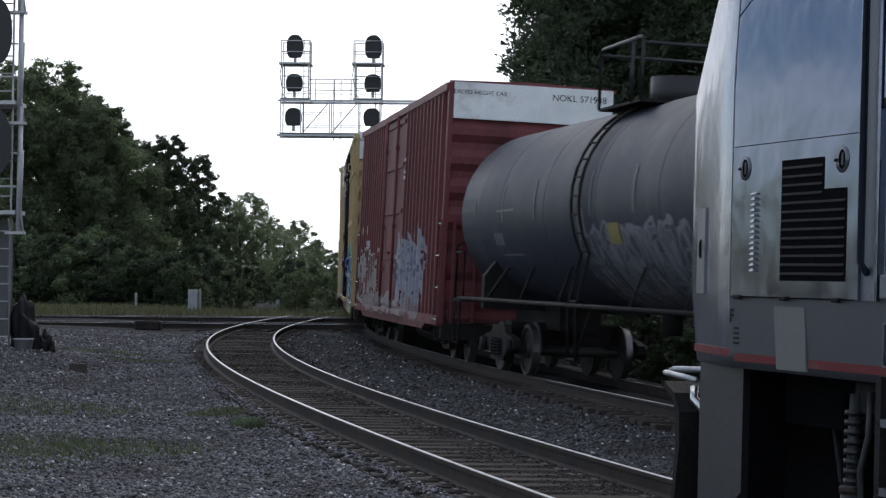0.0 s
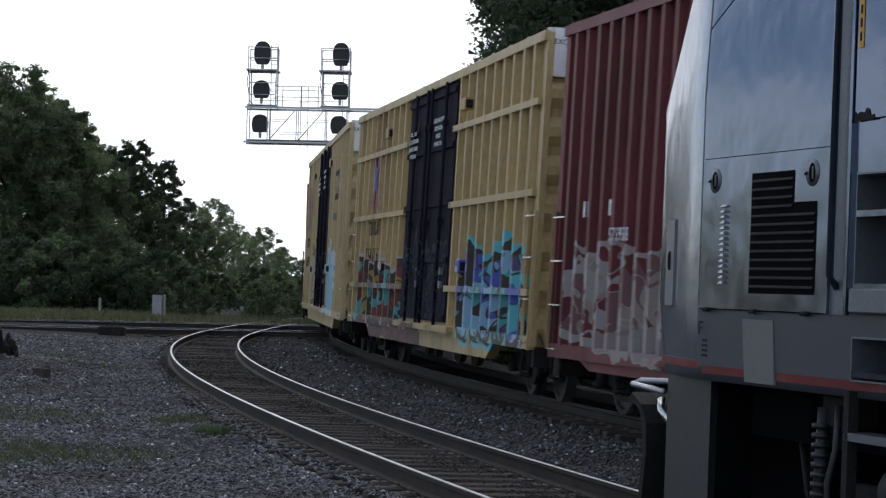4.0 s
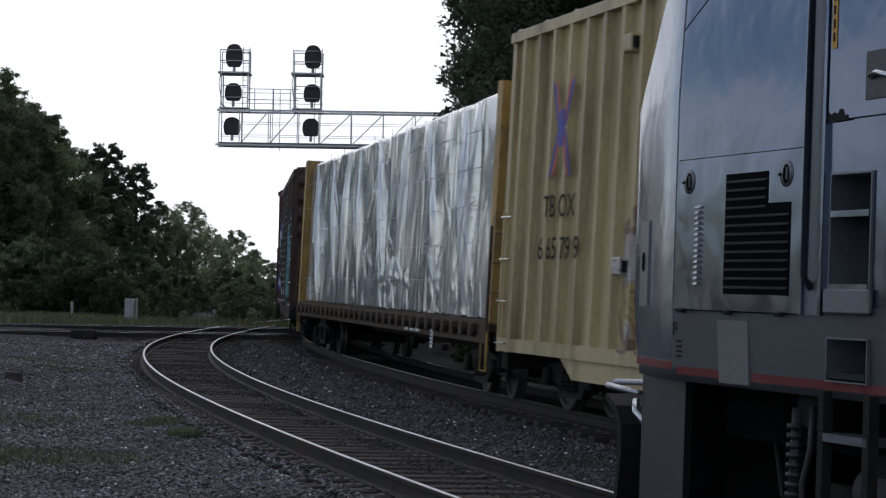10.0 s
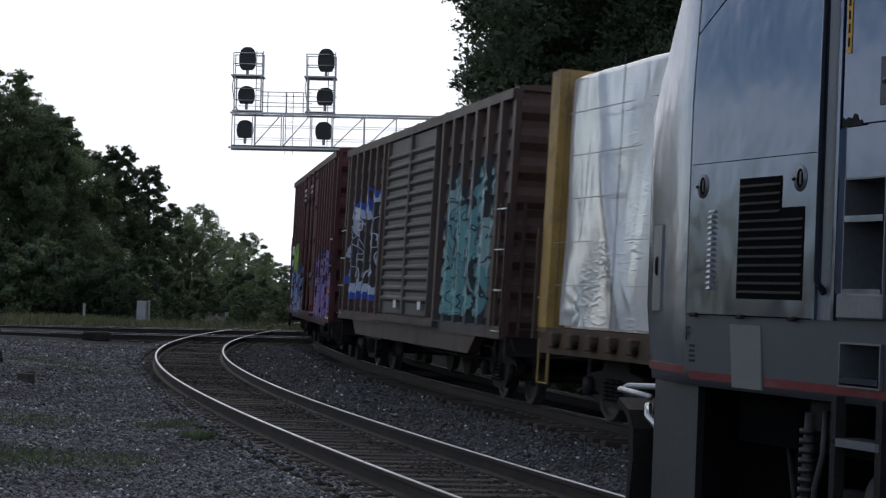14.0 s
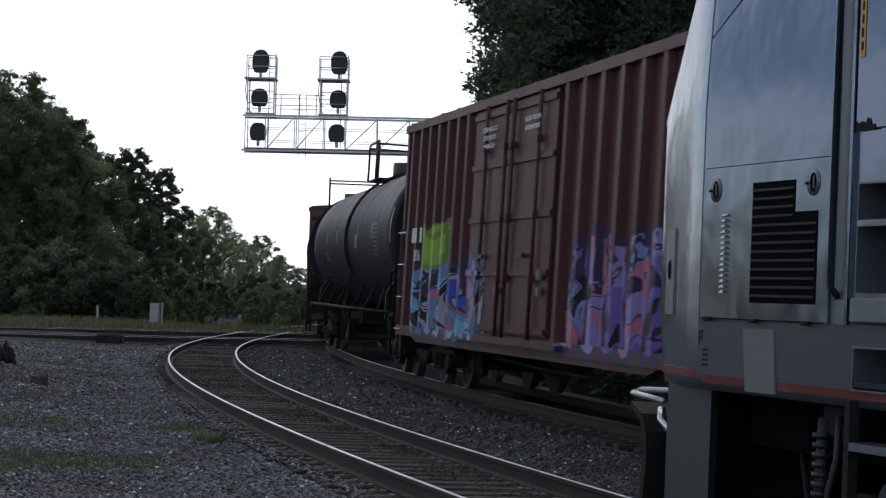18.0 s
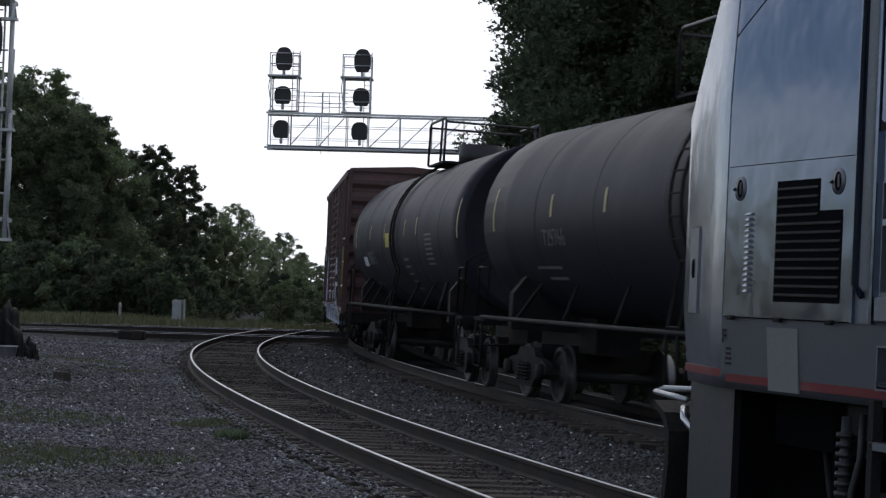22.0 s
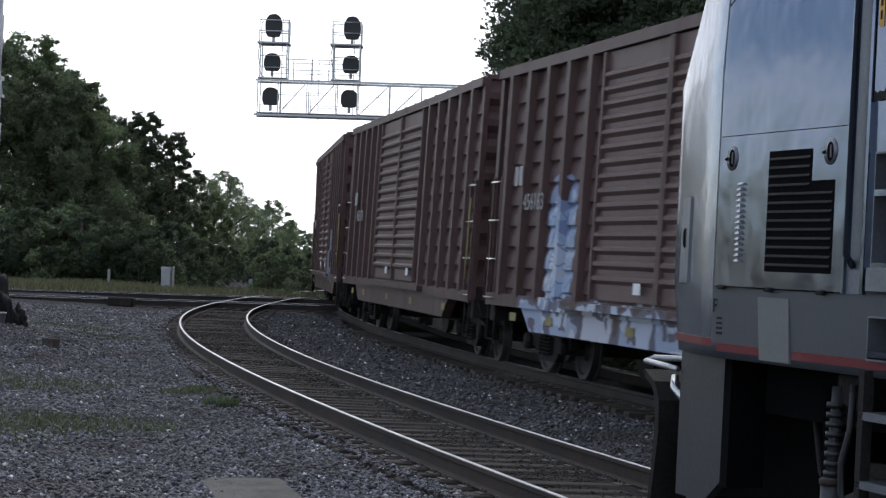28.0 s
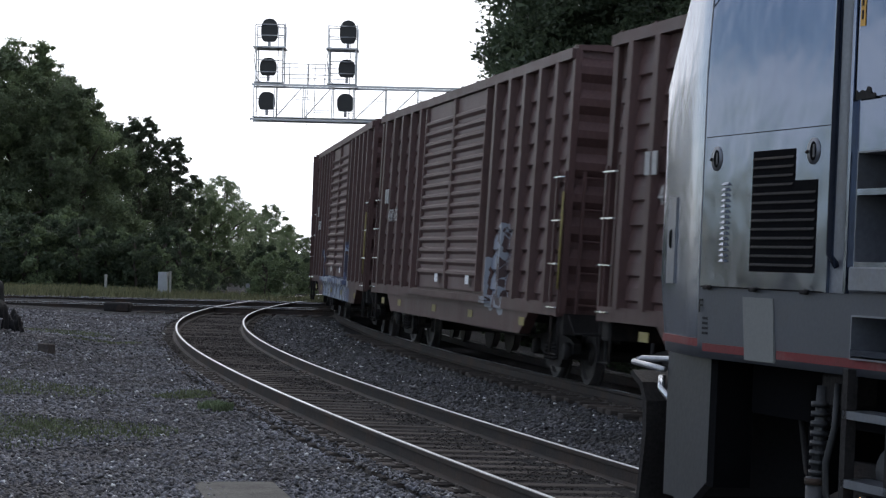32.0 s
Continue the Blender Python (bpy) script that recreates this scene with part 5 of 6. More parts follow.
box_d = boxcar(208.4, 223.9, "tuscan-brown boxcar with pale corrugated doors and blue-white tags", ox12, door=(-2.5, 2.6), **KW)
box_e = boxcar(224.8, 240.3, NS, ox10, door=(-2.5, 2.6), **KW)
for car, num in ((box_a, "456163"), (box_b, "451171"), (box_c, "458165"), (box_d, "459102")):
    words(car, [num], 5.3, 2.35, 0.34, M["ink_dust"], 1.65)
    lettering(car, 6.35, 2.85, (0.6, 0.6), M["ink_dust"], 1.64, 0.28)
    for x in (6.2, 4.4, 1.0, -2.0, -5.5):
        boxed("yellow_reflector", (x - 0.16, x + 0.16, 1.57, 1.575, 0.74, 0.86), M["dim_yellow"], car, "faded yellow reflector")
    bar("yellow_grab_rail", [(-7.6, 1.62, 1.3), (-7.6, 1.62, 2.6)], 0.018, M["dim_yellow"], car, n=6)
CARS = [tank_a, car_red, yellow_a, yellow_b, beam, brown, maroon_car, tank_b, tank_c, box_a, box_b, box_c, box_d, box_e]


# ---- the locomotive ----
def locomotive():
    sl = 0.34
    h = math.hypot(1, sl)
    # x forward along the engine, y to its left, z up
    m = Matrix(((-sl / h, -1 / h, 0, 3.064), (1 / h, -sl / h, 0, 10.5), (0, 0, 1, 0), (0, 0, 0, 1))) @ pose(0, 1.54, 2.0) @ pose(0, 0, 0, 1.2, 0, 0) @ pose(0, -1.54, -2.0)
    eng = tagged(empty("locomotive", m), "silver-grey passenger locomotive with red stripe, standing on the near track", "locomotive")
    W = 1.54

    def wid(x):
        if x < 0.62:
            return W
        if x < 0.9:
            return W - 0.43 * (x - 0.62) ** 2
        if x < 1.6:
            return W - 0.0337 - 0.25 * (x - 0.9)
        return W - 0.2087 - 0.9 * (x - 1.6)

    # hull in slices: nose leans back above the coupling height
    xs = [-19.0, -10.0, -4.0, -1.22, -0.89, -0.6, 0.0, 0.55, 0.62, 0.69, 0.76, 0.83, 0.9, 1.1, 1.3, 1.5, 1.58, 1.64, 1.7, 1.75, 1.78]

    def lean_back(z):
        """How far the nose still reaches out at a height: the cab front slopes back."""
        return float(np.interp(z, [1.27, 1.9, 2.35, 2.66, 2.97, 3.28, 4.1], [1.0, 1.0, 0.96, 0.86, 0.6, 0.34, 0.1]))

    zs = [1.27, 1.35, 1.53, 1.67, 2.25, 2.5, 2.7, 2.85, 3.0, 3.15, 3.3, 3.6, 3.8, 3.95, 4.1]
    bm = bmesh.new()
    rows = []
    for x in xs:
        col = []
        for z in zs:
            zz = z
            xx = x if x < 0.7 else 0.69 + (x - 0.69) * lean_back(z)
            inset = 0.0 if zz < 2.75 else 0.05 * (zz - 2.75) + (0.16 * max(0, zz - 3.7))
            tuck = 0.0 if zz > 1.65 else 0.03 * (1.65 - zz)
            front = 0.03 * max(0, (1.62 - zz)) if x > 0.7 else 0
            col.append(bm.verts.new((xx - (0.0 if x < 1.5 else (0.12 * max(0, 1.7 - zz))), wid(xx) - inset - tuck - front, zz)))
        col += [bm.verts.new((v.co.x, -v.co.y, v.co.z)) for v in col[::-1]]
        rows.append(col)
    for x, a, b in zip(xs, rows, rows[1:]):
        for k in range(len(a)):
            j = (k + 1) % len(a)
            if x == -1.22 and k in (1, 3):
                continue
            bm.faces.new((a[k], b[k], b[j], a[j]))
    bm.faces.new(rows[0])
    bm.faces.new(rows[-1][::-1])
    bmesh.ops.recalc_face_normals(bm, faces=bm.faces)
    # nose faces take the paler paint that carries its sky light
    for f in bm.faces:
        q = f.calc_center_median()
        f.material_index = 1 if q.x > 0.688 and q.z > 1.33 else 2 if q.z < 1.62 else 0
    body = part("body", bm, M["silver"], eng, "silver painted body with weathered nose, paled for sky light", smooth=True)
    body.data.materials.append(M["nose"])
    # faces below 1.62 take a darker, less metallic paint
    body.data.materials.append(M["skirt"])
    # raised facet of the windshield pillar
    bar("pillar_seam", [(0.67, W - 0.016, 3.06), (0.2, W - 0.027, 3.31), (-0.3, W - 0.038, 3.57)], 0.004, M["silver"], body, n=5)
    bar("corner_seam", [(0.68, W - 0.022, 1.3), (0.68, W - 0.002, 1.65), (0.68, W - 0.003, 2.75), (0.68, W - 0.058, 3.9)], 0.005, M["silver_dull"], body, n=5)
    # hatch with louvred grille
    y = W
    hatch = plate("hatch", [(0.64, 1.635), (-0.66, 1.635), (-0.66, 2.385), (0.64, 2.385)], "y", y - 0.01, y + 0.014, M["silver"], eng, "smooth grey access hatch")
    for dims in ((-0.67, 0.65, 2.385, 2.391), (-0.67, 0.65, 1.629, 1.635)):
        boxed("hatch_gap", (dims[0], dims[1], y - 0.01, y + 0.003, dims[2], dims[3]), M["void"], hatch)
    for x in (-0.67, 0.64):
        boxed("hatch_gap", (x, x + 0.008, y - 0.01, y + 0.003, 1.63, 2.39), M["void"], hatch)
    gx0, gx1, gz0, gz1, nx, nz = -0.54, 0.1, 1.715, 2.295, -0.32, 2.145
    # flat black backing paints the darkness behind the louvres
    gr = plate("grille", [(gx0, gz0), (gx1, gz0), (gx1, gz1), (nx, gz1), (nx, nz), (gx0, nz)], "y", y + 0.0145, y + 0.017, M["void"], hatch, "black recessed grille")
    for k in range(13):
        z = gz0 + 0.03 + k * (gz1 - gz0 - 0.03) / 13
        a = gx0 if z < nz - 0.02 else nx
        plate("louvre", [(y + 0.016, z + 0.012), (y + 0.024, z + 0.001), (y + 0.024, z - 0.003), (y + 0.016, z + 0.006)], "x", a + 0.01, gx1 - 0.01, M["iron"], gr)
    for k in range(15):
        z = 1.755 + k * 0.0272
        plate("vent_louvre", [(y + 0.012, z), (y + 0.03, z + 0.004), (y + 0.012, z + 0.02)], "x", 0.352, 0.412, M["nose"], hatch)
    for x, z in ((0.5, 2.275), (-0.49, 2.275)):
        lk = bar("hatch_lock", [(x, y + 0.012, z), (x, y + 0.017, z)], 0.062, M["silver_dull"], hatch, "round recessed lock", n=28)
        # flat black oval painted for the shade in the lock's hole
        plate("lock_recess", [(x + 0.03 * math.cos(q), z + 0.045 * math.sin(q)) for q in np.linspace(0, 2 * math.pi, 20, endpoint=False)], "y", y + 0.0172, y + 0.0185, M["void"], lk)
        boxed("lock_tongue", (x - 0.022, x - 0.004, y + 0.0187, y + 0.024, z - 0.03, z + 0.03), M["pilot"], lk, "", 0.003)
        bar("lock_pin", [(x + 0.045, y + 0.02, z), (x + 0.062, y + 0.02, z - 0.004)], 0.007, M["iron"], lk, n=6)
    for x in (0.55, 0.05, -0.46):
        boxed("hinge_bolt", (x - 0.03, x + 0.03, y + 0.005, y + 0.03, 1.617, 1.64), M["iron"], hatch, "", 0.006)
    # side skirt, stripe and patch
    plate("touch_up_patch", [(-0.16, 1.285), (0.14, 1.285), (0.185, 1.59), (-0.13, 1.59)], "y", y - 0.03, y + 0.001, M["primer"], eng, "pale touch-up paint patch")
    for a, b in ((-19, -0.17), (0.15, 0.62)):
        boxed("stripe", (a, b, y - 0.03, y - 0.006, 1.305, 1.345), M["red_stripe"], eng, "thin red stripe")
    flank = [(x, wid(x) - 0.015) for x in np.linspace(0.69, 1.5, 12)]
    plate("stripe", [(x, q + 0.006) for x, q in flank] + [(x, q - 0.02) for x, q in flank[::-1]], "z", 1.325, 1.365, M["red_stripe"], eng, "thin faded red stripe")
    text("letter", "F", 0.1, Matrix.Translation((0.64, y + 0.004, 1.5)) @ Matrix.Rotation(math.pi, 4, "Z") @ Matrix.Rotation(math.pi / 2, 4, "X"), M["ink_black"], eng)
    for k in range(4):
        boxed("stencil_bar", (0.57, 0.63, y - 0.02, y - 0.004, 1.39 + 0.025 * k, 1.402 + 0.025 * k), M["ink_black"], eng)
    # nose side hatch on the tapered flank
    nh = plate("nose_hatch", [(1.2, 1.64), (1.41, 1.64), (1.41, 2.1), (1.2, 2.1)], "y", 0.0, 0.012, M["silver_dull"], eng, "small oval nose hatch")
    nh.matrix_basis = Matrix.Translation((0.68, W + 0.02, 0)) @ Matrix.Rotation(-math.atan(0.25), 4, "Z") @ Matrix.Translation((-0.68, 0.0, 0))
    bar("hatch_handle", [(1.3, 0.011, 1.83), (1.3, 0.018, 1.85), (1.3, 0.018, 1.91), (1.3, 0.011, 1.93)], 0.008, M["iron"], nh, n=6)
    # vertical groove with handrail beside the cab door
    boxed("door_groove", (-0.81, -0.66, y - 0.02, y + 0.004, 1.63, 4.0), M["silver_dull"], eng, "recessed door jamb")
    boxed("jamb_strip", (-0.665, -0.645, y, y + 0.02, 1.63, 4.0), M["silver"], eng)
    boxed("jamb_strip", (-0.835, -0.81, y, y + 0.02, 1.63, 4.0), M["silver"], eng)
    bar("handrail", [(-0.73, y + 0.005, 1.75), (-0.73, y + 0.045, 1.8), (-0.73, y + 0.045, 3.8), (-0.73, y + 0.005, 3.85)], 0.018, M["silver"], eng)
    # cab door with steps let into the side
    boxed("cab_door", (-1.62, -0.845, y, y + 0.012, 2.49, 4.0), M["silver"], eng, "silver cab door", 0.004)
    plate("door_scuff", [(-0.85, 2.485), (-1.02, 2.487), (-1.01, 2.51), (-0.985, 2.505), (-0.97, 2.535), (-0.95, 2.54), (-0.935, 2.52), (-0.9, 2.527), (-0.87, 2.515), (-0.85, 2.53)], "y", y + 0.0125, y + 0.016, M["iron"], eng, "rusted scuffed edge")
    boxed("warning_label", (-0.905, -0.865, y + 0.013, y + 0.016, 2.81, 3.4), M["orange"], eng, "orange-yellow warning label with fine print")
    for k in range(9):
        boxed("label_bar", (-0.893, -0.877, y + 0.0165, y + 0.0175, 2.84 + 0.06 * k, 2.88 + 0.06 * k), M["iron"], eng)
    # raised plate; its dark paint stands for the shade inside the latch pocket
    boxed("door_window", (-1.5, -1.16, y + 0.013, y + 0.018, 2.56, 2.77), M["pilot"], eng, "dark plate painted for the shade of the latch pocket", 0.02)
    bar("door_latch", [(-1.2, y + 0.02, 2.66), (-1.3, y + 0.05, 2.67), (-1.45, y + 0.05, 2.63)], 0.014, M["chrome"], eng, n=6)

    def pocket(x0, x1, z0, z1, steps):
        """A real recess in the side, with step treads in it."""
        bm = bmesh.new()
        q = [bm.verts.new(p) for p in ((x0, y, z0), (x1, y, z0), (x1, y, z1), (x0, y, z1), (x0, y - 0.2, z0), (x1, y - 0.2, z0), (x1, y - 0.2, z1), (x0, y - 0.2, z1))]
        for f in ((0, 1, 5, 4), (1, 2, 6, 5), (2, 3, 7, 6), (3, 0, 4, 7), (4, 5, 6, 7)):
            bm.faces.new([q[k] for k in f])
        p = part("step_pocket", bm, M["silver_dull"], eng, "recessed grey step pocket")
        for r in ((x0 - 0.008, x0, z0, z1), (x1, x1 + 0.008, z0, z1), (x0 - 0.008, x1 + 0.008, z1, z1 + 0.008), (x0 - 0.008, x1 + 0.008, z0 - 0.008, z0)):
            boxed("pocket_rim", (r[0], r[1], y - 0.005, y + 0.012, r[2], r[3]), M["silver_dull"], p)
        for z in steps:
            boxed("step", (x0 + 0.005, x1 - 0.005, y - 0.18, y + 0.016, z - 0.016, z + 0.012), M["silver"], p, "worn bright step tread")
        return p

    pocket(-1.22, -0.89, 1.67, 2.25, (2.08, 1.76))
    boxed("step_box", (-1.25, -0.87, y + 0.0, y + 0.03, 1.64, 1.75), M["silver_dull"], eng, "dented step box", 0.008)
    pocket(-1.22, -0.89, 1.35, 1.53, (1.375,))
    # hanging ladder below the sill
    lad = boxed("ladder", (-0.91, -0.865, y - 0.02, y + 0.03, 0.35, 1.3), M["iron"], eng, "black steel boarding ladder")
    boxed("ladder_stile", (-1.29, -1.24, y - 0.02, y + 0.03, 0.35, 1.3), M["iron"], lad)
    for z in (1.1, 0.8, 0.5):
        boxed("ladder_step", (-1.27, -0.87, y - 0.12, y + 0.03, z - 0.018, z + 0.018), M["silver_dull"], lad, "worn step tread")
    lamp = bar("step_lamp", [(-1.06, y - 0.02, 0.72), (-1.06, y + 0.02, 0.72)], 0.045, M["iron"], eng, n=16)
    bar("lamp_lens", [(-1.06, y + 0.0205, 0.72), (-1.06, y + 0.026, 0.72)], 0.034, glow("warm_lamp", (1.0, 0.55, 0.2), 6.0), lamp, "lit warm step lamp", n=16)
    # pilot, plough, coupling lever
    plate("pilot_side", [(0.8, 1.27), (1.32, 1.27), (1.32, 0.62), (1.1, 0.42), (0.8, 0.62)], "y", y - 0.2, y - 0.15, M["pilot"], eng, "dark grey pilot side plate")
    # flange in shade black, since this corner lies in deep shadow
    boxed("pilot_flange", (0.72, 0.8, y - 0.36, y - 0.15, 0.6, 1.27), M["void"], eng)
    boxed("pilot_beam", (1.2, 1.34, -1.4, y - 0.16, 0.5, 1.27), M["pilot"], eng)
    bm = bmesh.new()
    prof = [(1.86, 1.14), (1.72, 1.08), (1.65, 0.98), (1.64, 0.8), (1.68, 0.55), (1.74, 0.2), (1.78, 0.2), (1.72, 0.56), (1.69, 0.8), (1.7, 0.97), (1.75, 1.05), (1.88, 1.11)]
    prism(bm, prof, "y", -1.42, y - 0.18)
    part("snow_plough", bm, M["iron"], eng, "black curved snow plough")
    bar("lever", [(1.35, y - 0.36, 1.2), (1.5, y - 0.28, 1.22), (1.78, y - 0.2, 1.21), (1.8, y - 0.16, 1.19), (1.35, y - 0.14, 1.17)], 0.017, M["galv"], eng, "bare steel uncoupling lever")
    bar("glad_hand", [(1.3, y - 0.31, 1.02), (1.42, y - 0.22, 1.0), (1.5, y - 0.2, 1.06), (1.54, y - 0.22, 1.12)], 0.024, M["chrome"], eng)
    # bogie in the dark below
    tr = boxed("bogie_frame", (-4.6, -0.35, y - 0.42, y - 0.26, 0.45, 0.85), M["iron"], eng, "grimy bogie frame", 0.05)
    # black boxes paint the deep shade under the body; the upright one is added
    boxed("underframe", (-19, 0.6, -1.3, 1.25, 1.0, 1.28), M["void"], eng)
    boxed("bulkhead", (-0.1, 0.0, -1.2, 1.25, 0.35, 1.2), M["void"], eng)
    for x in (-0.95, -2.6, -4.2):
        bar("wheel", [(x, 0.72, 0.5), (x, 0.86, 0.5)], 0.5, M["wheel"], tr, n=32)
        bar("axle_box", [(x, 0.86, 0.5), (x, 1.2, 0.5)], 0.17, M["iron"], tr, n=16)
    sh = bar("shock_absorber", [(-0.44, y - 0.1, 0.2), (-0.44, y - 0.1, 0.78)], 0.05, M["damper"], eng, "dusty grey shock absorber", n=18)
    bar("shock_rod", [(-0.44, y - 0.1, 0.78), (-0.43, y - 0.12, 1.2)], 0.03, M["damper"], sh, n=12)
    for z in np.arange(0.8, 1.12, 0.045):
        bar("bellows_fold", [(-0.435, y - 0.11, z - 0.012), (-0.435, y - 0.11, z + 0.012)], 0.046, M["black"], sh, "ribbed rubber bellows", n=16)
    for z in (0.3, 0.52, 0.76):
        bar("shock_band", [(-0.44, y - 0.1, z - 0.014), (-0.44, y - 0.1, z + 0.014)], 0.057, M["iron"], sh, n=18)
    bar("cable_loop", [(-0.6, y - 0.1, 1.22), (-0.62, y - 0.08, 1.02), (-0.57, y - 0.07, 0.86), (-0.58, y - 0.07, 0.72), (-0.66, y - 0.08, 0.62), (-0.74, y - 0.09, 0.66)], 0.016, M["hose"], eng, "black cable loop", n=8)
    bar("brake_cylinder", [(-0.92, y - 0.24, 0.86), (-1.2, y - 0.24, 0.86)], 0.12, M["damper"], eng, "grimy brake cylinder", n=20)
    boxed("shock_bracket", (-0.62, -0.4, y - 0.35, y - 0.12, 1.1, 1.27), M["iron"], eng, "", 0.02)
    bar("brake_hose", [(-0.7, y - 0.1, 1.22), (-0.73, y - 0.09, 1.0), (-0.74, y - 0.09, 0.72), (-0.72, y - 0.1, 0.5)], 0.02, M["damper"], eng)
    bar("sand_pipe", [(0.3, y - 0.4, 1.1), (0.1, y - 0.35, 0.75), (-0.3, y - 0.3, 0.55), (-0.5, y - 0.3, 0.4)], 0.02, M["iron"], eng, n=6)
    bar("equaliser", [(-0.2, y - 0.34, 0.62), (-0.5, y - 0.32, 0.72), (-1.4, y - 0.3, 0.75)], 0.06, M["iron"], eng)
    boxed("air_tank", (-1.5, -1.0, y - 0.5, y - 0.15, 0.86, 1.12), M["iron"], eng, "", 0.08)
    boxed("roof_block", (-19, -0.9, -1.2, 1.2, 4.08, 4.35), M["silver_dull"], eng)
    return eng


locomotive()


# ---- signal gantry over the tracks ----
def signal_head(parent, x, y, z, w, h, tall, mount):
    n = 28
    out = []
    for k in range(n):
        a = 2 * math.pi * k / n
        cx, cz = math.cos(a), math.sin(a)
        rx = math.copysign(abs(cx) ** 0.8, cx)
        out.append((x + w / 2 * rx, z + (h / 2) * max(math.copysign(abs(cz) ** 0.85, cz), -0.86 if tall else -0.8)))
    hd = plate("signal_head", out, "y", y - 0.03, y, M["black"], parent, "black oval target signal head")
    boxed("signal_case", (x - w * 0.28, x + w * 0.28, y, y + 0.3, z - h * 0.33, z + h * 0.33), M["black"], hd, "", 0.03)
    bar("signal_neck", [(x, y + 0.05, z - h * 0.5 - 0.16), (x, y + 0.05, z - h * 0.38)], 0.07, M["alu"], hd, n=10)
    return hd


def gantry():
    g = tagged(empty("signal_gantry"), "galvanised cantilever signal gantry with six black signal heads", "signal gantry")
    x0, x1, y0, y1 = -8.92, 6.5, 97.5, 98.9
    zb, zt = 7.95, 9.55
    for y in (y0, y1):
        boxed("lower_chord", (x0 - 0.1, x1, y - 0.05, y + 0.05, zb - 0.06, zb + 0.03), M["galv"], g)
        boxed("upper_chord", (x0 - 0.05, x1, y - 0.05, y + 0.05, zt - 0.04, zt + 0.05), M["galv"], g)
    xs = [x0 + 0.05, x0 + 1.0, x0 + 2.35, x0 + 3.7, x0 + 4.7, x0 + 6.2, x0 + 7.7, x0 + 9.2, x0 + 10.7, x0 + 12.2, x0 + 13.7]
    for x in xs:
        for y in (y0, y1):
            boxed("truss_post", (x - 0.022, x + 0.022, y - 0.022, y + 0.022, zb, zt), M["galv"], g)
    for a, b in ((1, 2), (2, 3), (4, 5), (5, 6), (6, 7), (7, 8), (8, 9), (9, 10)):
        bar("truss_diagonal", [(xs[a] + 0.1, y0, zb + 0.1), (xs[b] + (0.0 if a > 3 else -0.05), y0, zt - 0.1)], 0.026, M["galv"], g, n=6)
    for z in (8.4, 9.0, 9.1, 8.5):
        bar("guard_cable", [(x0, y1, z), (x1, y1, z - 0.02)], 0.012, M["galv"], g, n=5)
    boxed("walkway", (x0, x1, y0, y1, zb + 0.08, zb + 0.11), M["galv"], g)
    for cx in (x0 + 0.75, x0 + 4.15):
        tw = boxed("signal_tower", (cx - 0.72, cx + 0.68, y0 - 0.1, y1, zt + 0.09, zt + 0.13), M["galv"], g, "galvanised signal bracket platform")
        top = zt + 1.75
        boxed("platform", (cx - 0.78, cx + 0.72, y0 - 0.15, y1, top - 0.03, top + 0.04), M["galv"], tw)
        for x in (cx - 0.62, cx + 0.62):
            for y in (y0, y1 - 0.3):
                boxed("tower_post", (x - 0.03, x + 0.03, y - 0.03, y + 0.03, zt, top), M["galv"], tw)
        for x in (cx - 0.68, cx + 0.66):
            boxed("cage_post", (x - 0.022, x + 0.022, y0 - 0.02, y0 + 0.02, top, top + 1.08), M["galv"], tw)
            boxed("cage_post", (x - 0.022, x + 0.022, y1 - 0.4, y1 - 0.36, top, top + 1.08), M["galv"], tw)
        for z in (top + 0.55, top + 1.06):
            bar("cage_rail", [(cx - 0.68, y0, z), (cx + 0.66, y0, z)], 0.024, M["galv"], tw, n=6)
            bar("cage_rail", [(cx - 0.68, y1 - 0.38, z), (cx + 0.66, y1 - 0.38, z)], 0.024, M["galv"], tw, n=6)
        for z in (zt + 0.6, zt + 1.15):
            bar("cage_rail", [(cx - 0.62, y0, z), (cx + 0.62, y0, z)], 0.024, M["galv"], tw, n=6)
        lad = bar("ladder", [(cx + 0.3, y1 - 0.3, zb), (cx + 0.3, y1 - 0.3, top + 1.3)], 0.02, M["galv"], tw, n=6)
        bar("ladder_stile", [(cx + 0.62, y1 - 0.3, zb + 1.5), (cx + 0.62, y1 - 0.3, top + 1.3)], 0.02, M["galv"], lad, n=6)
        for z in np.arange(zt + 0.2, top + 1.3, 0.32):
            bar("rung", [(cx + 0.3, y1 - 0.3, z), (cx + 0.62, y1 - 0.3, z)], 0.012, M["galv"], lad, n=5)
        bar("conduit", [(cx - 0.66, y0 + 0.1, top), (cx - 0.74, y0 + 0.1, top - 0.5), (cx - 0.6, y0 + 0.1, zt + 0.3), (cx - 0.4, y0 + 0.1, zt + 0.1)], 0.02, M["hose"], tw, n=5)
        hx = cx - 0.06 if cx < x0 + 2 else cx + 0.22
        signal_head(tw, hx, y0 + 0.3, top + 0.78, 0.8, 1.18, True, None)
        signal_head(tw, hx - 0.02, y0 + 0.3, zt + 0.82, 0.8, 0.94, False, None)
        signal_head(tw, hx - 0.05, y0 + 0.3, zb + 0.82, 0.8, 0.94, False, None)
    # guard rail between the towers
    a, b = x0 + 1.7, x0 + 3.35
    for x in (a, (a + b) / 2 + 0.05, b):
        bar("guard_post", [(x, y0, zt), (x, y0, zt + 1.02)], 0.022, M["galv"], g, n=6)
    for z in (zt + 0.5, zt + 1.0):
        bar("guard_rail", [(a - 0.4, y0, z), (b + 0.4, y0, z)], 0.02, M["galv"], g, n=6)
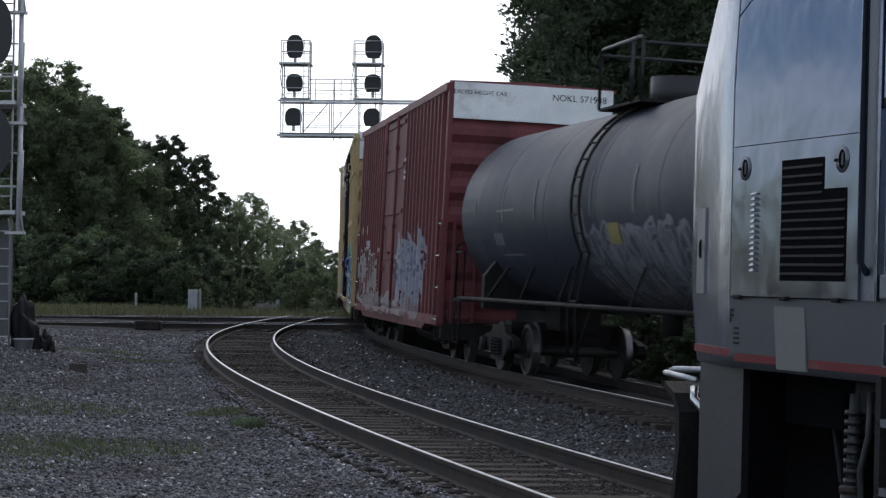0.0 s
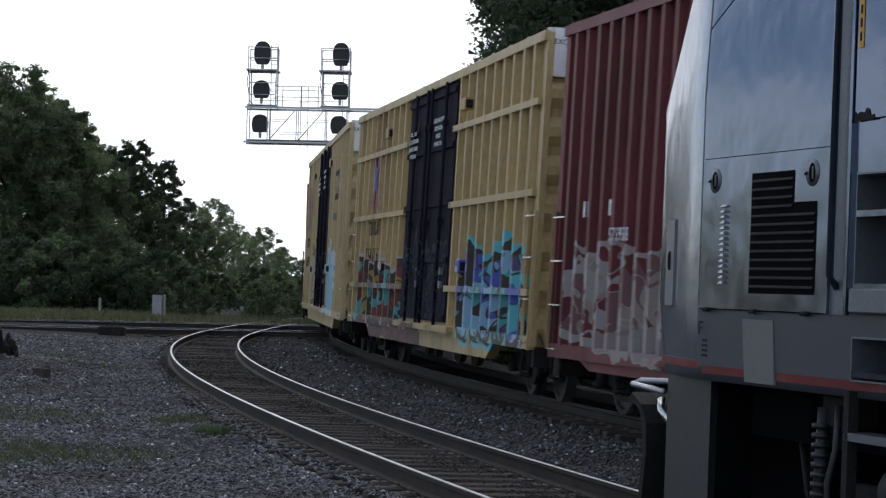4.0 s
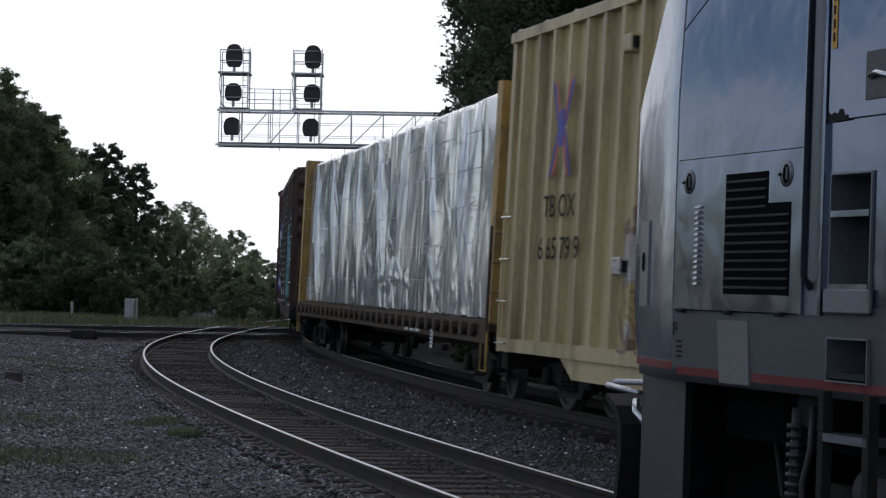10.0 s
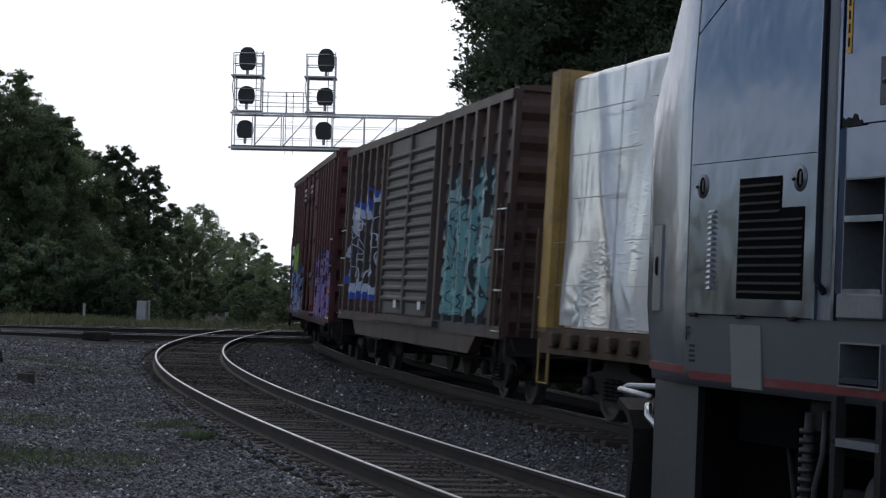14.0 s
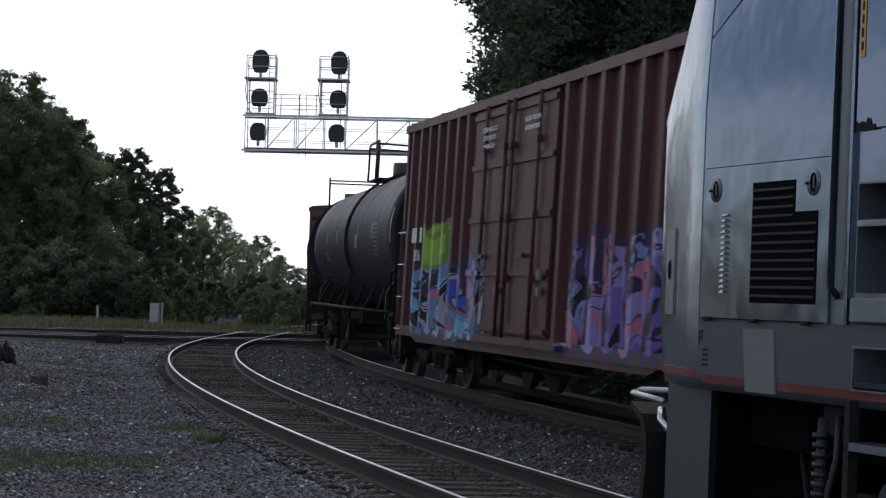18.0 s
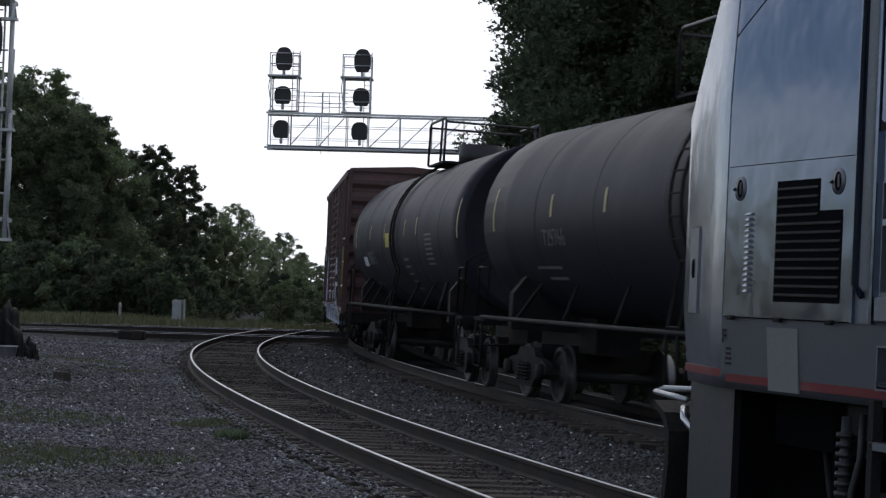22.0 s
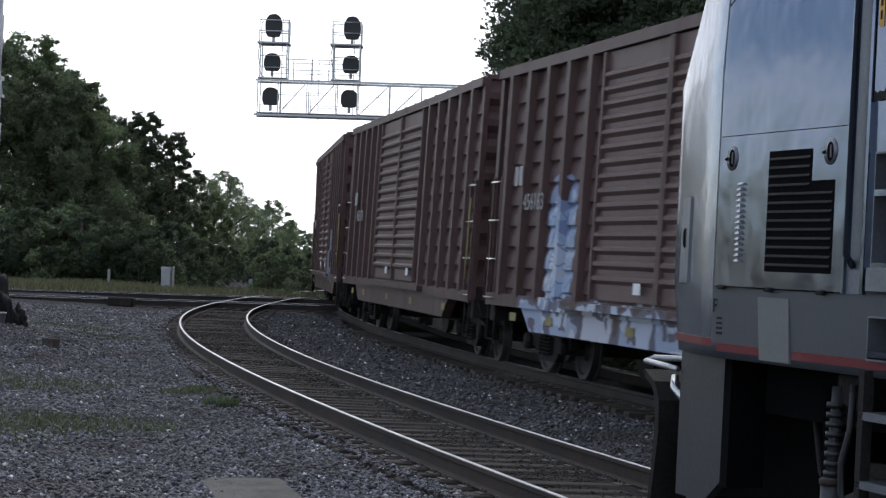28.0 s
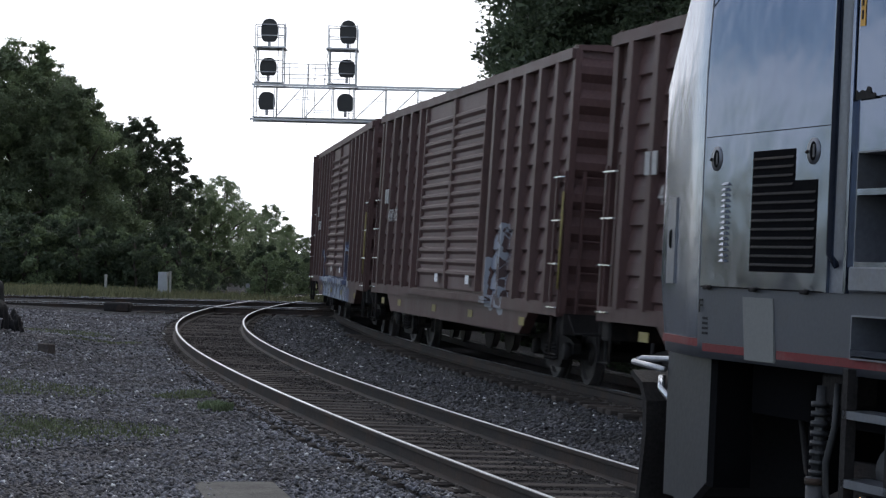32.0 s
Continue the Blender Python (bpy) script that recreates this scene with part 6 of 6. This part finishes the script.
        bar("guard_rail", [(x0 + 0.2, y1, z - 0.06), (x0 + 4.85, y1, z - 0.06)], 0.016, M["galv"], g, n=5)
    lad = bar("ladder", [(a + 0.75, y1, zb - 0.2), (a + 0.75, y1, zt + 1.1)], 0.016, M["galv"], g, n=5)
    bar("ladder_stile", [(a + 1.1, y1, zb - 0.2), (a + 1.1, y1, zt + 1.1)], 0.016, M["galv"], lad, n=5)
    for z in np.arange(zb, zt + 1.0, 0.33):
        bar("rung", [(a + 0.75, y1, z), (a + 1.1, y1, z)], 0.01, M["galv"], lad, n=5)
    bar("mast", [(x1 - 0.4, 98.2, -0.4), (x1 - 0.4, 98.2, zt + 0.6)], 0.32, M["galv"], g, "tubular steel mast", n=16)
    bar("cable_loop", [(x0 + 9.55, y0, zt - 0.1), (x0 + 9.2, y0, zt - 0.5), (x0 + 9.1, y0, zb + 0.8), (x0 + 9.3, y0, zb + 0.4)], 0.02, M["galv"], g, n=6)
    return g


gantry()


# ---- signal mast beside the gravel ----
def signal_mast():
    x, y = -8.43, 38.0
    z0 = ground_z(x, y)
    s = tagged(empty("signal_mast", pose(x, y, z0)), "grey steel signal mast with ladder and black signal heads", "signal mast")
    bar("mast", [(-0.35, 0.25, -0.1), (-0.35, 0.25, 7.5)], 0.1, M["alu"], s, n=14)
    boxed("relay_case", (-1.1, -0.02, 0.3, 0.75, 0.2, 2.35), M["case"], s, "dark grey signal case", 0.01)
    lad = bar("ladder", [(0.08, 0, 0.02), (0.14, 0, 7.4)], 0.022, M["alu"], s, n=6)
    bar("ladder_stile", [(-0.28, 0, 0.05), (-0.22, 0, 7.4)], 0.022, M["alu"], lad, n=6)
    for z in np.arange(0.2, 7.3, 0.32):
        bar("rung", [(-0.28, 0, z), (0.1, 0, z)], 0.014, M["alu"], lad, n=5)
    for z in (2.42, 4.4, 6.4):
        p = boxed("platform", (-1.0, 0.28, -0.5, 0.4, z, z + 0.07), M["alu"], s, "grey walkway platform")
        bar("platform_post", [(0.32, -0.4, z - 0.35), (0.36, -0.4, z + 1.95)], 0.045, M["alu"], p, n=8)
        bar("platform_post", [(0.2, 0.3, z), (0.24, 0.3, z + 1.2)], 0.03, M["alu"], p, n=8)
        for q in (0.5, 1.1):
            bar("guard_rail", [(-1.0, -0.45, z + q), (0.3, -0.45, z + q)], 0.02, M["alu"], p, n=6)
        boxed("post_foot", (0.1, 0.44, -0.5, -0.3, z - 0.36, z - 0.31), M["alu"], p)
        signal_head(p, -0.28, -0.55, z + 1.3, 1.0, 1.35, True, None)
        bar("brace", [(0.42, -0.4, z - 0.33), (0.3, -0.4, z + 0.5)], 0.02, M["alu"], p, n=6)
    return s


signal_mast()


def lumpy(name, label, category, x, y, sx, sy, sz, material, seed, z=None):
    """A sagging heap, such as a tarpaulin over gear."""
    bm = bmesh.new()
    bmesh.ops.create_icosphere(bm, subdivisions=4, radius=1.0)
    for v in bm.verts:
        d = 1 + 0.45 * noise.noise(v.co * 2.1 + Vector((seed, 0, 0))) + 0.1 * noise.noise(v.co * 5 + Vector((0, seed, 0)))
        v.co = Vector((v.co.x * sx * d, v.co.y * sy * d, max(-0.25, v.co.z) * sz * d))
    ob = part(name, bm, material, smooth=True)
    ob.matrix_basis = pose(x, y, ground_z(x, y) if z is None else z)
    return tagged(ob, label, category)


M["tarp"] = mat("black_tarpaulin", (0.012, 0.012, 0.013), spec=0.15, rough=0.6, vary=0.3, scale=5, grain=30, bump=0.4)
lumpy("tarpaulin", "black tarpaulin thrown over gear beside the signal mast", "tarpaulin", -8.3, 38.9, 0.27, 0.4, 0.85, M["tarp"], 3.3)
lumpy("tarpaulin", "low black tarpaulin bundle on the gravel", "tarpaulin", -7.97, 39.4, 0.18, 0.3, 0.36, M["tarp"], 8.6)


def bucket(x, y):
    z = ground_z(x, y)
    bm = bmesh.new()
    tube(bm, [(0, 0, 0), (0, 0, 0.2)], [0.15, 0.18], 20)
    ob = part("drum", bm, M["case"], smooth=False)
    ob.matrix_basis = pose(x, y, z)
    bar("rim", [(0.18 * math.cos(t), 0.18 * math.sin(t), 0.2) for t in np.linspace(0, 2 * math.pi, 25)], 0.014, M["cabinet"], ob, "pale worn rim", n=6)
    return tagged(ob, "cut grey metal drum on the gravel", "drum")


bucket(-8.12, 38.2)


def block(name, label, cat, x, y, dims, m, z=None, rz=0.0, bevel=0.01):
    sx, sy, sz = dims
    ob = boxed(name, (-sx / 2, sx / 2, -sy / 2, sy / 2, 0, sz), m, None, "", bevel)
    ob.matrix_basis = pose(x, y, (ground_z(x, y) if z is None else z) - 0.02, 0, 0, rz)
    return tagged(ob, label, cat)


block("switch_machine", "black switch machine beside the crossing rail", "switch machine", -9.8, 64.0, (0.8, 0.5, 0.3), M["iron"], rz=-2, bevel=0.05)
block("relay_cabinet", "weathered aluminium trackside cabinet in the grass", "cabinet", -10.36, 78.5, (0.34, 0.4, 1.04), M["cabinet"])
block("marker_post", "thin pale marker post in the grass", "post", -10.08, 78.4, (0.08, 0.08, 1.1), M["post"])
block("marker_post", "short pale post at the tree line", "post", -12.75, 80.0, (0.1, 0.1, 0.8), M["post"])
block("tie_end", "broken dark sleeper on the gravel", "sleeper", -6.55, 35.2, (0.36, 0.14, 0.17), M["tie"], rz=-50)
block("concrete_slab", "worn flat concrete slab in the gravel", "slab", -1.5, 16.9, (0.7, 1.5, 0.09), M["concrete"], rz=12, z=ground_z(-1.5, 16.9) - 0.04)
block("switch_stand", "small grey switch stand far down the line", "switch stand", -8.05, 88.0, (0.16, 0.16, 0.5), M["cabinet"])


# ---- trees ----
def leaf_cloud(rng, centres, count, size, spread=0.5):
    """Many small three-cornered leaf blades round twig centres."""
    which = rng.integers(0, len(centres), count)
    c, r = centres[which, :3], centres[which, 3:4]
    p = c + np.clip(rng.normal(size=(count, 3)), -1.7, 1.7) * r * spread * np.array([1, 1, 0.75])
    a = rng.normal(size=(count, 3))
    a[:, 2] *= 0.7
    a /= np.linalg.norm(a, axis=1)[:, None]
    b = np.cross(a, rng.normal(size=(count, 3)))
    b /= np.linalg.norm(b, axis=1)[:, None]
    s = size * rng.uniform(0.6, 1.4, (count, 1))
    return np.stack([p - a * s + b * s * 0.45, p + a * s, p - a * s * 0.7 - b * s * 0.55], 1).reshape(-1, 3)


def mesh_flat(name, pts, material, side):
    """Loose faces of three or four corners each."""
    me = bpy.data.meshes.new(name)
    me.vertices.add(len(pts))
    me.vertices.foreach_set("co", pts.astype(np.float32).ravel())
    me.loops.add(len(pts))
    me.loops.foreach_set("vertex_index", np.arange(len(pts), dtype=np.int32))
    me.polygons.add(len(pts) // side)
    me.polygons.foreach_set("loop_start", np.arange(0, len(pts), side, dtype=np.int32))
    me.update(calc_edges=True)
    me.materials.append(material)
    return me


def crown(rng, lobes, material, tree, leaves, size, inner, core=1.3):
    """Leaves on twigs on the lobes of a crown; large dark ones fill the inside."""
    twigs = []
    for x, y, z, r in lobes:
        for _ in range(14):
            q = rng.normal(size=3)
            q *= r * rng.uniform(0.45, 1.04) / np.linalg.norm(q)
            twigs.append((x + q[0], y + q[1], z + q[2] * 0.85, r * rng.uniform(0.16, 0.42)))
    fill = np.array([(x, y, z, r * 0.8) for x, y, z, r in lobes])
    pts = np.concatenate([leaf_cloud(rng, np.array(twigs), leaves, size, 0.56), leaf_cloud(rng, fill, inner, size * core, 0.45 if core < 2 else 0.36)])
    ob = new("crown", mesh_flat("crown", pts, material, 3))
    ob.parent = tree


def broadleaf(seed, h, w, material, leaves=30000, size=0.095, low=0.06, lobes=52, inner=8000, rise=0.78, core=1.3):
    rng = np.random.default_rng(seed)
    tree = empty("tree")
    trunk = bmesh.new()
    tube(trunk, [(0, 0, -0.3), (0.1, 0, h * 0.25), (-0.1, 0.1, h * 0.5), (0, 0, h * 0.8)], [h * 0.028, h * 0.022, h * 0.015, h * 0.005], 8)
    part("trunk", trunk, M["bark"], tree, smooth=True)
    cs = []
    for i in range(lobes):
        f = low + (0.96 - low) * ((i + 0.5) / lobes)
        prof = math.sin(math.pi * min(1, (f - low) / (1 - low) * rise + 0.22)) ** 0.7
        a = i * 2.399963 + rng.uniform(-0.5, 0.5)
        rad = w / 2 * prof * rng.uniform(0.3, 0.95)
        cs.append((rad * math.cos(a), rad * math.sin(a), h * f * rng.uniform(0.94, 1.03), rng.uniform(0.06, 0.15) * w * (1.15 - 0.4 * f)))
    for c in cs[::8]:
        part("limb", tube(bmesh.new(), [(0, 0, c[2] * 0.7), (c[0] * 0.5, c[1] * 0.5, c[2] * 0.88), c[:3]], [0.09, 0.06, 0.02], 5), M["bark"], tree)
    crown(rng, cs, material, tree, leaves, size, inner, core)
    return tree


def pine(seed, h, w):
    rng = np.random.default_rng(seed)
    tree = empty("pine_tree")
    part("trunk", tube(bmesh.new(), [(0, 0, -0.3), (0.05, 0, h * 0.5), (0, 0, h * 0.97)], [h * 0.02, h * 0.014, 0.03], 8), M["bark"], tree, smooth=True)
    cs = []
    for i in range(86):
        f = 0.2 + 0.78 * i / 86
        rad = w / 2 * min(1.0, (1.1 - f) / 0.5) * rng.uniform(0.25, 1.05)
        a = i * 2.4 + rng.uniform(-0.4, 0.4)
        c = (rad * math.cos(a), rad * math.sin(a), h * f + 0.25, 0.4 * rng.uniform(0.6, 1.3))
        cs.append(c)
        if i % 9 == 0:
            part("limb", tube(bmesh.new(), [(0, 0, h * f - 0.2), c[:3]], [0.05, 0.015], 5), M["bark"], tree)
    crown(rng, cs, M["needle"], tree, 34000, 0.085, 3000)
    return tree


def plant(proto, x, y, h, base_h, turn, label, group="trees beyond the tracks"):
    k = h / base_h
    ob = copy_thing(proto, pose(x, y, ground_z(x, y) - 0.1, 0, 0, turn))
    ob.scale = (k, k, k)
    return tagged(ob, label, "tree", group)


T1 = broadleaf(1, 11, 8, M["leaf"], leaves=44000, size=0.075)
T2 = broadleaf(2, 11, 9, M["leaf_dark"], leaves=44000, size=0.075)
T3 = broadleaf(3, 9, 7, M["leaf_light_haze"], leaves=30000, size=0.07, inner=1500)
T4 = broadleaf(4, 22, 15, M["leaf_shade"], leaves=150000, size=0.088, low=0.05, lobes=190, inner=60000, rise=0.55, core=1.6)
T5 = pine(5, 11, 5.5)
B1 = broadleaf(6, 4, 5, M["leaf_shade"], leaves=5500, size=0.1, low=0.02, lobes=26, inner=1500)
B2 = broadleaf(7, 3.5, 4.6, M["leaf"], leaves=5500, size=0.1, low=0.02, lobes=26, inner=1500)
T6 = broadleaf(8, 11, 9, M["leaf_dark"], leaves=3000, size=0.3, lobes=40, inner=1500)
protos = [T1, T2, T3, T4, T5, T6, B1, B2]
rng = random.Random(11)


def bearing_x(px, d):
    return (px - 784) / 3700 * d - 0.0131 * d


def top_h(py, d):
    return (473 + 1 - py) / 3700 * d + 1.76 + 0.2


GREEN = "dense green broadleaf tree at the wood's edge"
# the farther light-green trees carry haze in their leaf colour
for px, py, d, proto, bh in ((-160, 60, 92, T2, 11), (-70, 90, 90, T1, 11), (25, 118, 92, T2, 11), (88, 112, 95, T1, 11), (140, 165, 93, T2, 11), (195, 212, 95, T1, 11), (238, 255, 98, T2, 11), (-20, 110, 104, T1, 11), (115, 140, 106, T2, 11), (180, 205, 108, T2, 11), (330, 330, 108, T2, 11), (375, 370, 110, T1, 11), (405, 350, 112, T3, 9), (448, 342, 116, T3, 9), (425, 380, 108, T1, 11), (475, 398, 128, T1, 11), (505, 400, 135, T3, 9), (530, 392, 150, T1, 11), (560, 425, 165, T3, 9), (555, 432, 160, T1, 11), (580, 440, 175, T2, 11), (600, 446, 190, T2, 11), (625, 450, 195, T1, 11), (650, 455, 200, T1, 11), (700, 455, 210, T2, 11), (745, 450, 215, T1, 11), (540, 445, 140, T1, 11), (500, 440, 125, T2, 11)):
    plant(proto, bearing_x(px, d), d, top_h(py, d), bh, rng.uniform(0, 360), GREEN if proto is not T3 else "airy light-green young tree at the wood's edge, paled for haze")
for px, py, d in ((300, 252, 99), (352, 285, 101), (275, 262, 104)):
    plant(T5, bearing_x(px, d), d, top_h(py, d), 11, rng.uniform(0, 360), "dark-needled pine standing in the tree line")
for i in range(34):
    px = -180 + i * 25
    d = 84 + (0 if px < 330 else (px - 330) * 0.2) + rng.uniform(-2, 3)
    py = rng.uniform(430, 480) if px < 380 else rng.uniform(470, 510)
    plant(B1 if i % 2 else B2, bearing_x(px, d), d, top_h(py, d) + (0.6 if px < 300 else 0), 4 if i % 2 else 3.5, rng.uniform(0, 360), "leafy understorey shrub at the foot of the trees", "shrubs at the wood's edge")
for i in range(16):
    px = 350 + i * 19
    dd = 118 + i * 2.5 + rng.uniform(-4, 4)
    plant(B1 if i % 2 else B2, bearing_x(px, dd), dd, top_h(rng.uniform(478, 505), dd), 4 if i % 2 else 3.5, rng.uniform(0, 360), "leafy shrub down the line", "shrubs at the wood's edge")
for x, y, h, proto in ((10.6, 90, 28, T4), (9.6, 84, 26, T4), (8.3, 92, 19, T4), (16.5, 80, 26, T4), (12.6, 98, 30, T4)):
    plant(proto, x, y, h, 22 if proto is T4 else 11, rng.uniform(0, 360), "tall dark broadleaf tree behind the freight train", "tall trees behind the train")
for x, y, h in ((9.5, 66, 5), (6.5, 70, 5), (9, 58, 4.5), (12, 50, 4.5), (15, 44, 4.5), (18, 38, 4), (7.5, 64, 4)):
    plant(B1, x, y, h, 4, rng.uniform(0, 360), "leafy shrub behind the freight train", "shrubs behind the train")
for i in range(26):
    yy = 84 + i * 2.6
    xx = float(np.interp(yy, LINE1[:, 1], LINE1[:, 0])) - 2.6 - rng.uniform(0, 2.2) - 0.02 * i
    plant(B2 if i % 3 else B1, xx, yy, rng.uniform(1.1, 2.3) + 0.03 * i, 3.5 if i % 3 else 4, rng.uniform(0, 360), "leafy bush close beside the far rails", "shrubs at the wood's edge")
# bank shrubs, run on out of view to block light under the cars
for i in range(24):
    k = int(np.argmin(abs(LINE2[:, 1] - (8 + i * 2.3))))
    tx, ty = LINE2[k + 1] - LINE2[k - 1]
    ln = math.hypot(tx, ty)
    d = rng.uniform(4.4, 6.2)
    plant(B1, LINE2[k, 0] + ty / ln * d, LINE2[k, 1] - tx / ln * d, rng.uniform(3.0, 4.4), 4, rng.uniform(0, 360), "dark leafy shrub on the bank behind the train", "shrubs behind the train")
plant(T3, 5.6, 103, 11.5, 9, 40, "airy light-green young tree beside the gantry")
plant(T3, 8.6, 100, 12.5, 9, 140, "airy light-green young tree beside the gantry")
# unseen trees added round the place, to darken the locomotive's mirrored lower side
for i in range(38):
    plant(T6, -36 - 22 * math.sin(i / 37 * math.pi) + rng.uniform(-2, 2), 84 - i * 3.7, rng.uniform(4.8, 6.2), 11, rng.uniform(0, 360), GREEN)
for p in protos:
    for o in (*p.children_recursive, p):
        bpy.data.objects.remove(o)


# ---- grass and weeds ----
def blades(name, label, spots, material, count, h, seed):
    rg = np.random.default_rng(seed)
    vs = []
    for _ in range(count):
        x, y, r = spots[rg.integers(len(spots))]
        a, q = rg.uniform(0, 2 * math.pi), r * math.sqrt(rg.uniform())
        px, py = x + q * math.cos(a) * (2.2 if r > 2 else 1), y + q * math.sin(a)
        z = ground_z(px, py)
        t, hh, wd = rg.uniform(0, 2 * math.pi), h * rg.uniform(0.4, 1.2), 0.007 * (1 + py / 40)
        lx, ly = rg.normal(0, 0.3) * hh, rg.normal(0, 0.3) * hh
        c, s = math.cos(t) * wd, math.sin(t) * wd
        vs += [(px - c, py - s, z), (px + c, py + s, z), (px + lx + c * 0.2, py + ly + s * 0.2, z + hh), (px + lx - c * 0.2, py + ly - s * 0.2, z + hh)]
    ob = new(name, mesh_flat(name, np.array(vs), material, 4))
    return tagged(ob, label, "grass", kind="stuff")


blades("grass", "dry yellow-green grass strip below the trees", [(x, 78 + 2 * math.sin(x), 2.2) for x in np.arange(-24, -5, 1.3)], M["grass"], 24000, 0.34, 1)
blades("weeds", "low yellow-green weeds in the gravel", [(-8.6, 47, 1.1), (-8.0, 45, 1.1), (-6.5, 41.2, 0.7), (-6.3, 28.4, 1.5), (-5.6, 28.2, 1.3), (-5.2, 22.6, 1.3), (-4.7, 21.8, 1.2), (-4.9, 20.4, 1.3), (-4.2, 22.1, 1.4), (-3.6, 22.6, 0.9), (-3.3, 28.1, 0.5)], M["weed"], 13000, 0.04, 2)
blades("weed_tuft", "blue-green weed tuft beside the track", [(-2.75, 25.8, 0.14), (-2.55, 25.4, 0.12)], M["leaf_dark"], 700, 0.1, 3)


# ---- loose ballast ----
def ballast(name, label, material, n, between, seed, strip=(-90, 90)):
    rg = np.random.default_rng(seed)
    shard = np.array([(1, 0, 0), (-1, 0, 0), (0, 1, 0), (0, -1, 0), (0, 0, 1), (0, 0, -1)], float)
    tri = np.array([(0, 2, 4), (2, 1, 4), (1, 3, 4), (3, 0, 4), (2, 0, 5), (1, 2, 5), (3, 1, 5), (0, 3, 5)])
    y = 11.5 + 50 * rg.uniform(0, 1, n) ** 1.7
    x = y * rg.uniform(-0.245, 0.16, n)
    if between:
        o = rg.uniform(-1.28, 1.28, n)
        x = np.array([curve_x(q) for q in y]) + o * np.sqrt(1 + np.array([curve_slope(q) for q in y]) ** 2)
    sl = np.array([curve_slope(q) for q in y])
    off = (x - np.array([curve_x(q) for q in y])) / np.sqrt(1 + sl ** 2)
    near = np.abs(off) < (1.28 if between else 1.06)
    under = (off > SPACING - 1.1) & (off < SPACING + 1.3)
    onrail = np.abs(np.abs(off) - HALF_GAUGE) < 0.1
    keep = ~onrail & near if between else ~under & ~near & (off < SPACING) & (off > strip[0]) & (off < strip[1])
    x, y, off, near = x[keep], y[keep], off[keep], near[keep]
    n = len(x)
    z = np.array([ground_z(a, b) for a, b in zip(x, y)])
    r = rg.uniform(0.012, 0.03, n) * (1 + np.maximum(0, y - 20) / 60) * np.where(near, 0.6, 1.0)
    z += r * rg.uniform(-0.3, 0.5, n) + (0.056 if between else 0.05 * (np.abs(off) < 1.3))
    sc = rg.uniform(0.65, 1.25, (n, 1, 3))
    jit = shard[None] * sc + rg.normal(0, 0.28, (n, 6, 3))
    a = rg.uniform(0, 2 * math.pi, n)
    ca, sa = np.cos(a)[:, None], np.sin(a)[:, None]
    jx, jy = jit[:, :, 0] * ca - jit[:, :, 1] * sa, jit[:, :, 0] * sa + jit[:, :, 1] * ca
    v = np.stack([jx * r[:, None] + x[:, None], jy * r[:, None] + y[:, None], jit[:, :, 2] * r[:, None] * 0.62 + z[:, None]], 2).reshape(-1, 3)
    f = (tri[None] + (np.arange(n) * 6)[:, None, None]).reshape(-1)
    me = bpy.data.meshes.new(name)
    me.vertices.add(len(v))
    me.vertices.foreach_set("co", v.astype(np.float32).ravel())
    me.loops.add(len(f))
    me.loops.foreach_set("vertex_index", f.astype(np.int32))
    me.polygons.add(len(f) // 3)
    me.polygons.foreach_set("loop_start", np.arange(0, len(f), 3, dtype=np.int32))
    me.update(calc_edges=True)
    me.materials.append(material)
    return tagged(new(name, me), label, "ballast", kind="stuff")


ballast("ballast", "loose grey crushed stone beside the tracks", M["stone"], 190000, False, 9, (-90, 0))
# same scatter as beside the tracks, in a darker stone
ballast("sooty_ballast", "darker stone between the two tracks", M["dark_stone"], 190000, False, 9, (0, 90))
ballast("pale_stones", "scattered pale stones in the ballast", M["pale_stone"], 3000, False, 21)
ballast("track_ballast", "oily brown stones between the sleepers", M["grimy_stone"], 34000, True, 10)


# ---- the train's run ----
TIMES = np.arange(0, 32.01, 0.05)
SPEED = np.interp(TIMES, [0, 25, 28, 32], [5.95, 5.95, 5.7, 5.65])
RUN = np.concatenate([[0], np.cumsum((SPEED[1:] + SPEED[:-1]) / 2 * 0.05)])
RUN += np.interp(TIMES, [0, 1, 2, 3.5, 6, 9], [-0.7, -0.3, 0.0, 0.2, 0.1, 0.0])


def on_track(s):
    return np.interp(s, ARC2, LINE2[:, 0]), np.interp(s, ARC2, LINE2[:, 1])


def car_pose(car, t):
    s = car["uc"] - np.interp(t, TIMES, RUN)
    (ax, ay), (bx, by) = on_track(s - car["b"]), on_track(s + car["b"])
    ang = math.degrees(math.atan2(by - ay, bx - ax))
    return pose((ax + bx) / 2, (ay + by) / 2, seat_at((ay + by) / 2), lean_at((ay + by) / 2), 0, ang)


def motions():
    for car in CARS:
        walk(car, [(t, car_pose(car, t)) for t in np.arange(0, 32.01, 0.5)])
    for w in WHEELS:
        p = w.location.copy()
        walk(w, [(t, pose(p.x, p.y, p.z, 0, -math.degrees(np.interp(t, TIMES, RUN) / 0.42), 0)) for t in np.arange(0, 32.05, 0.1)])


motions()
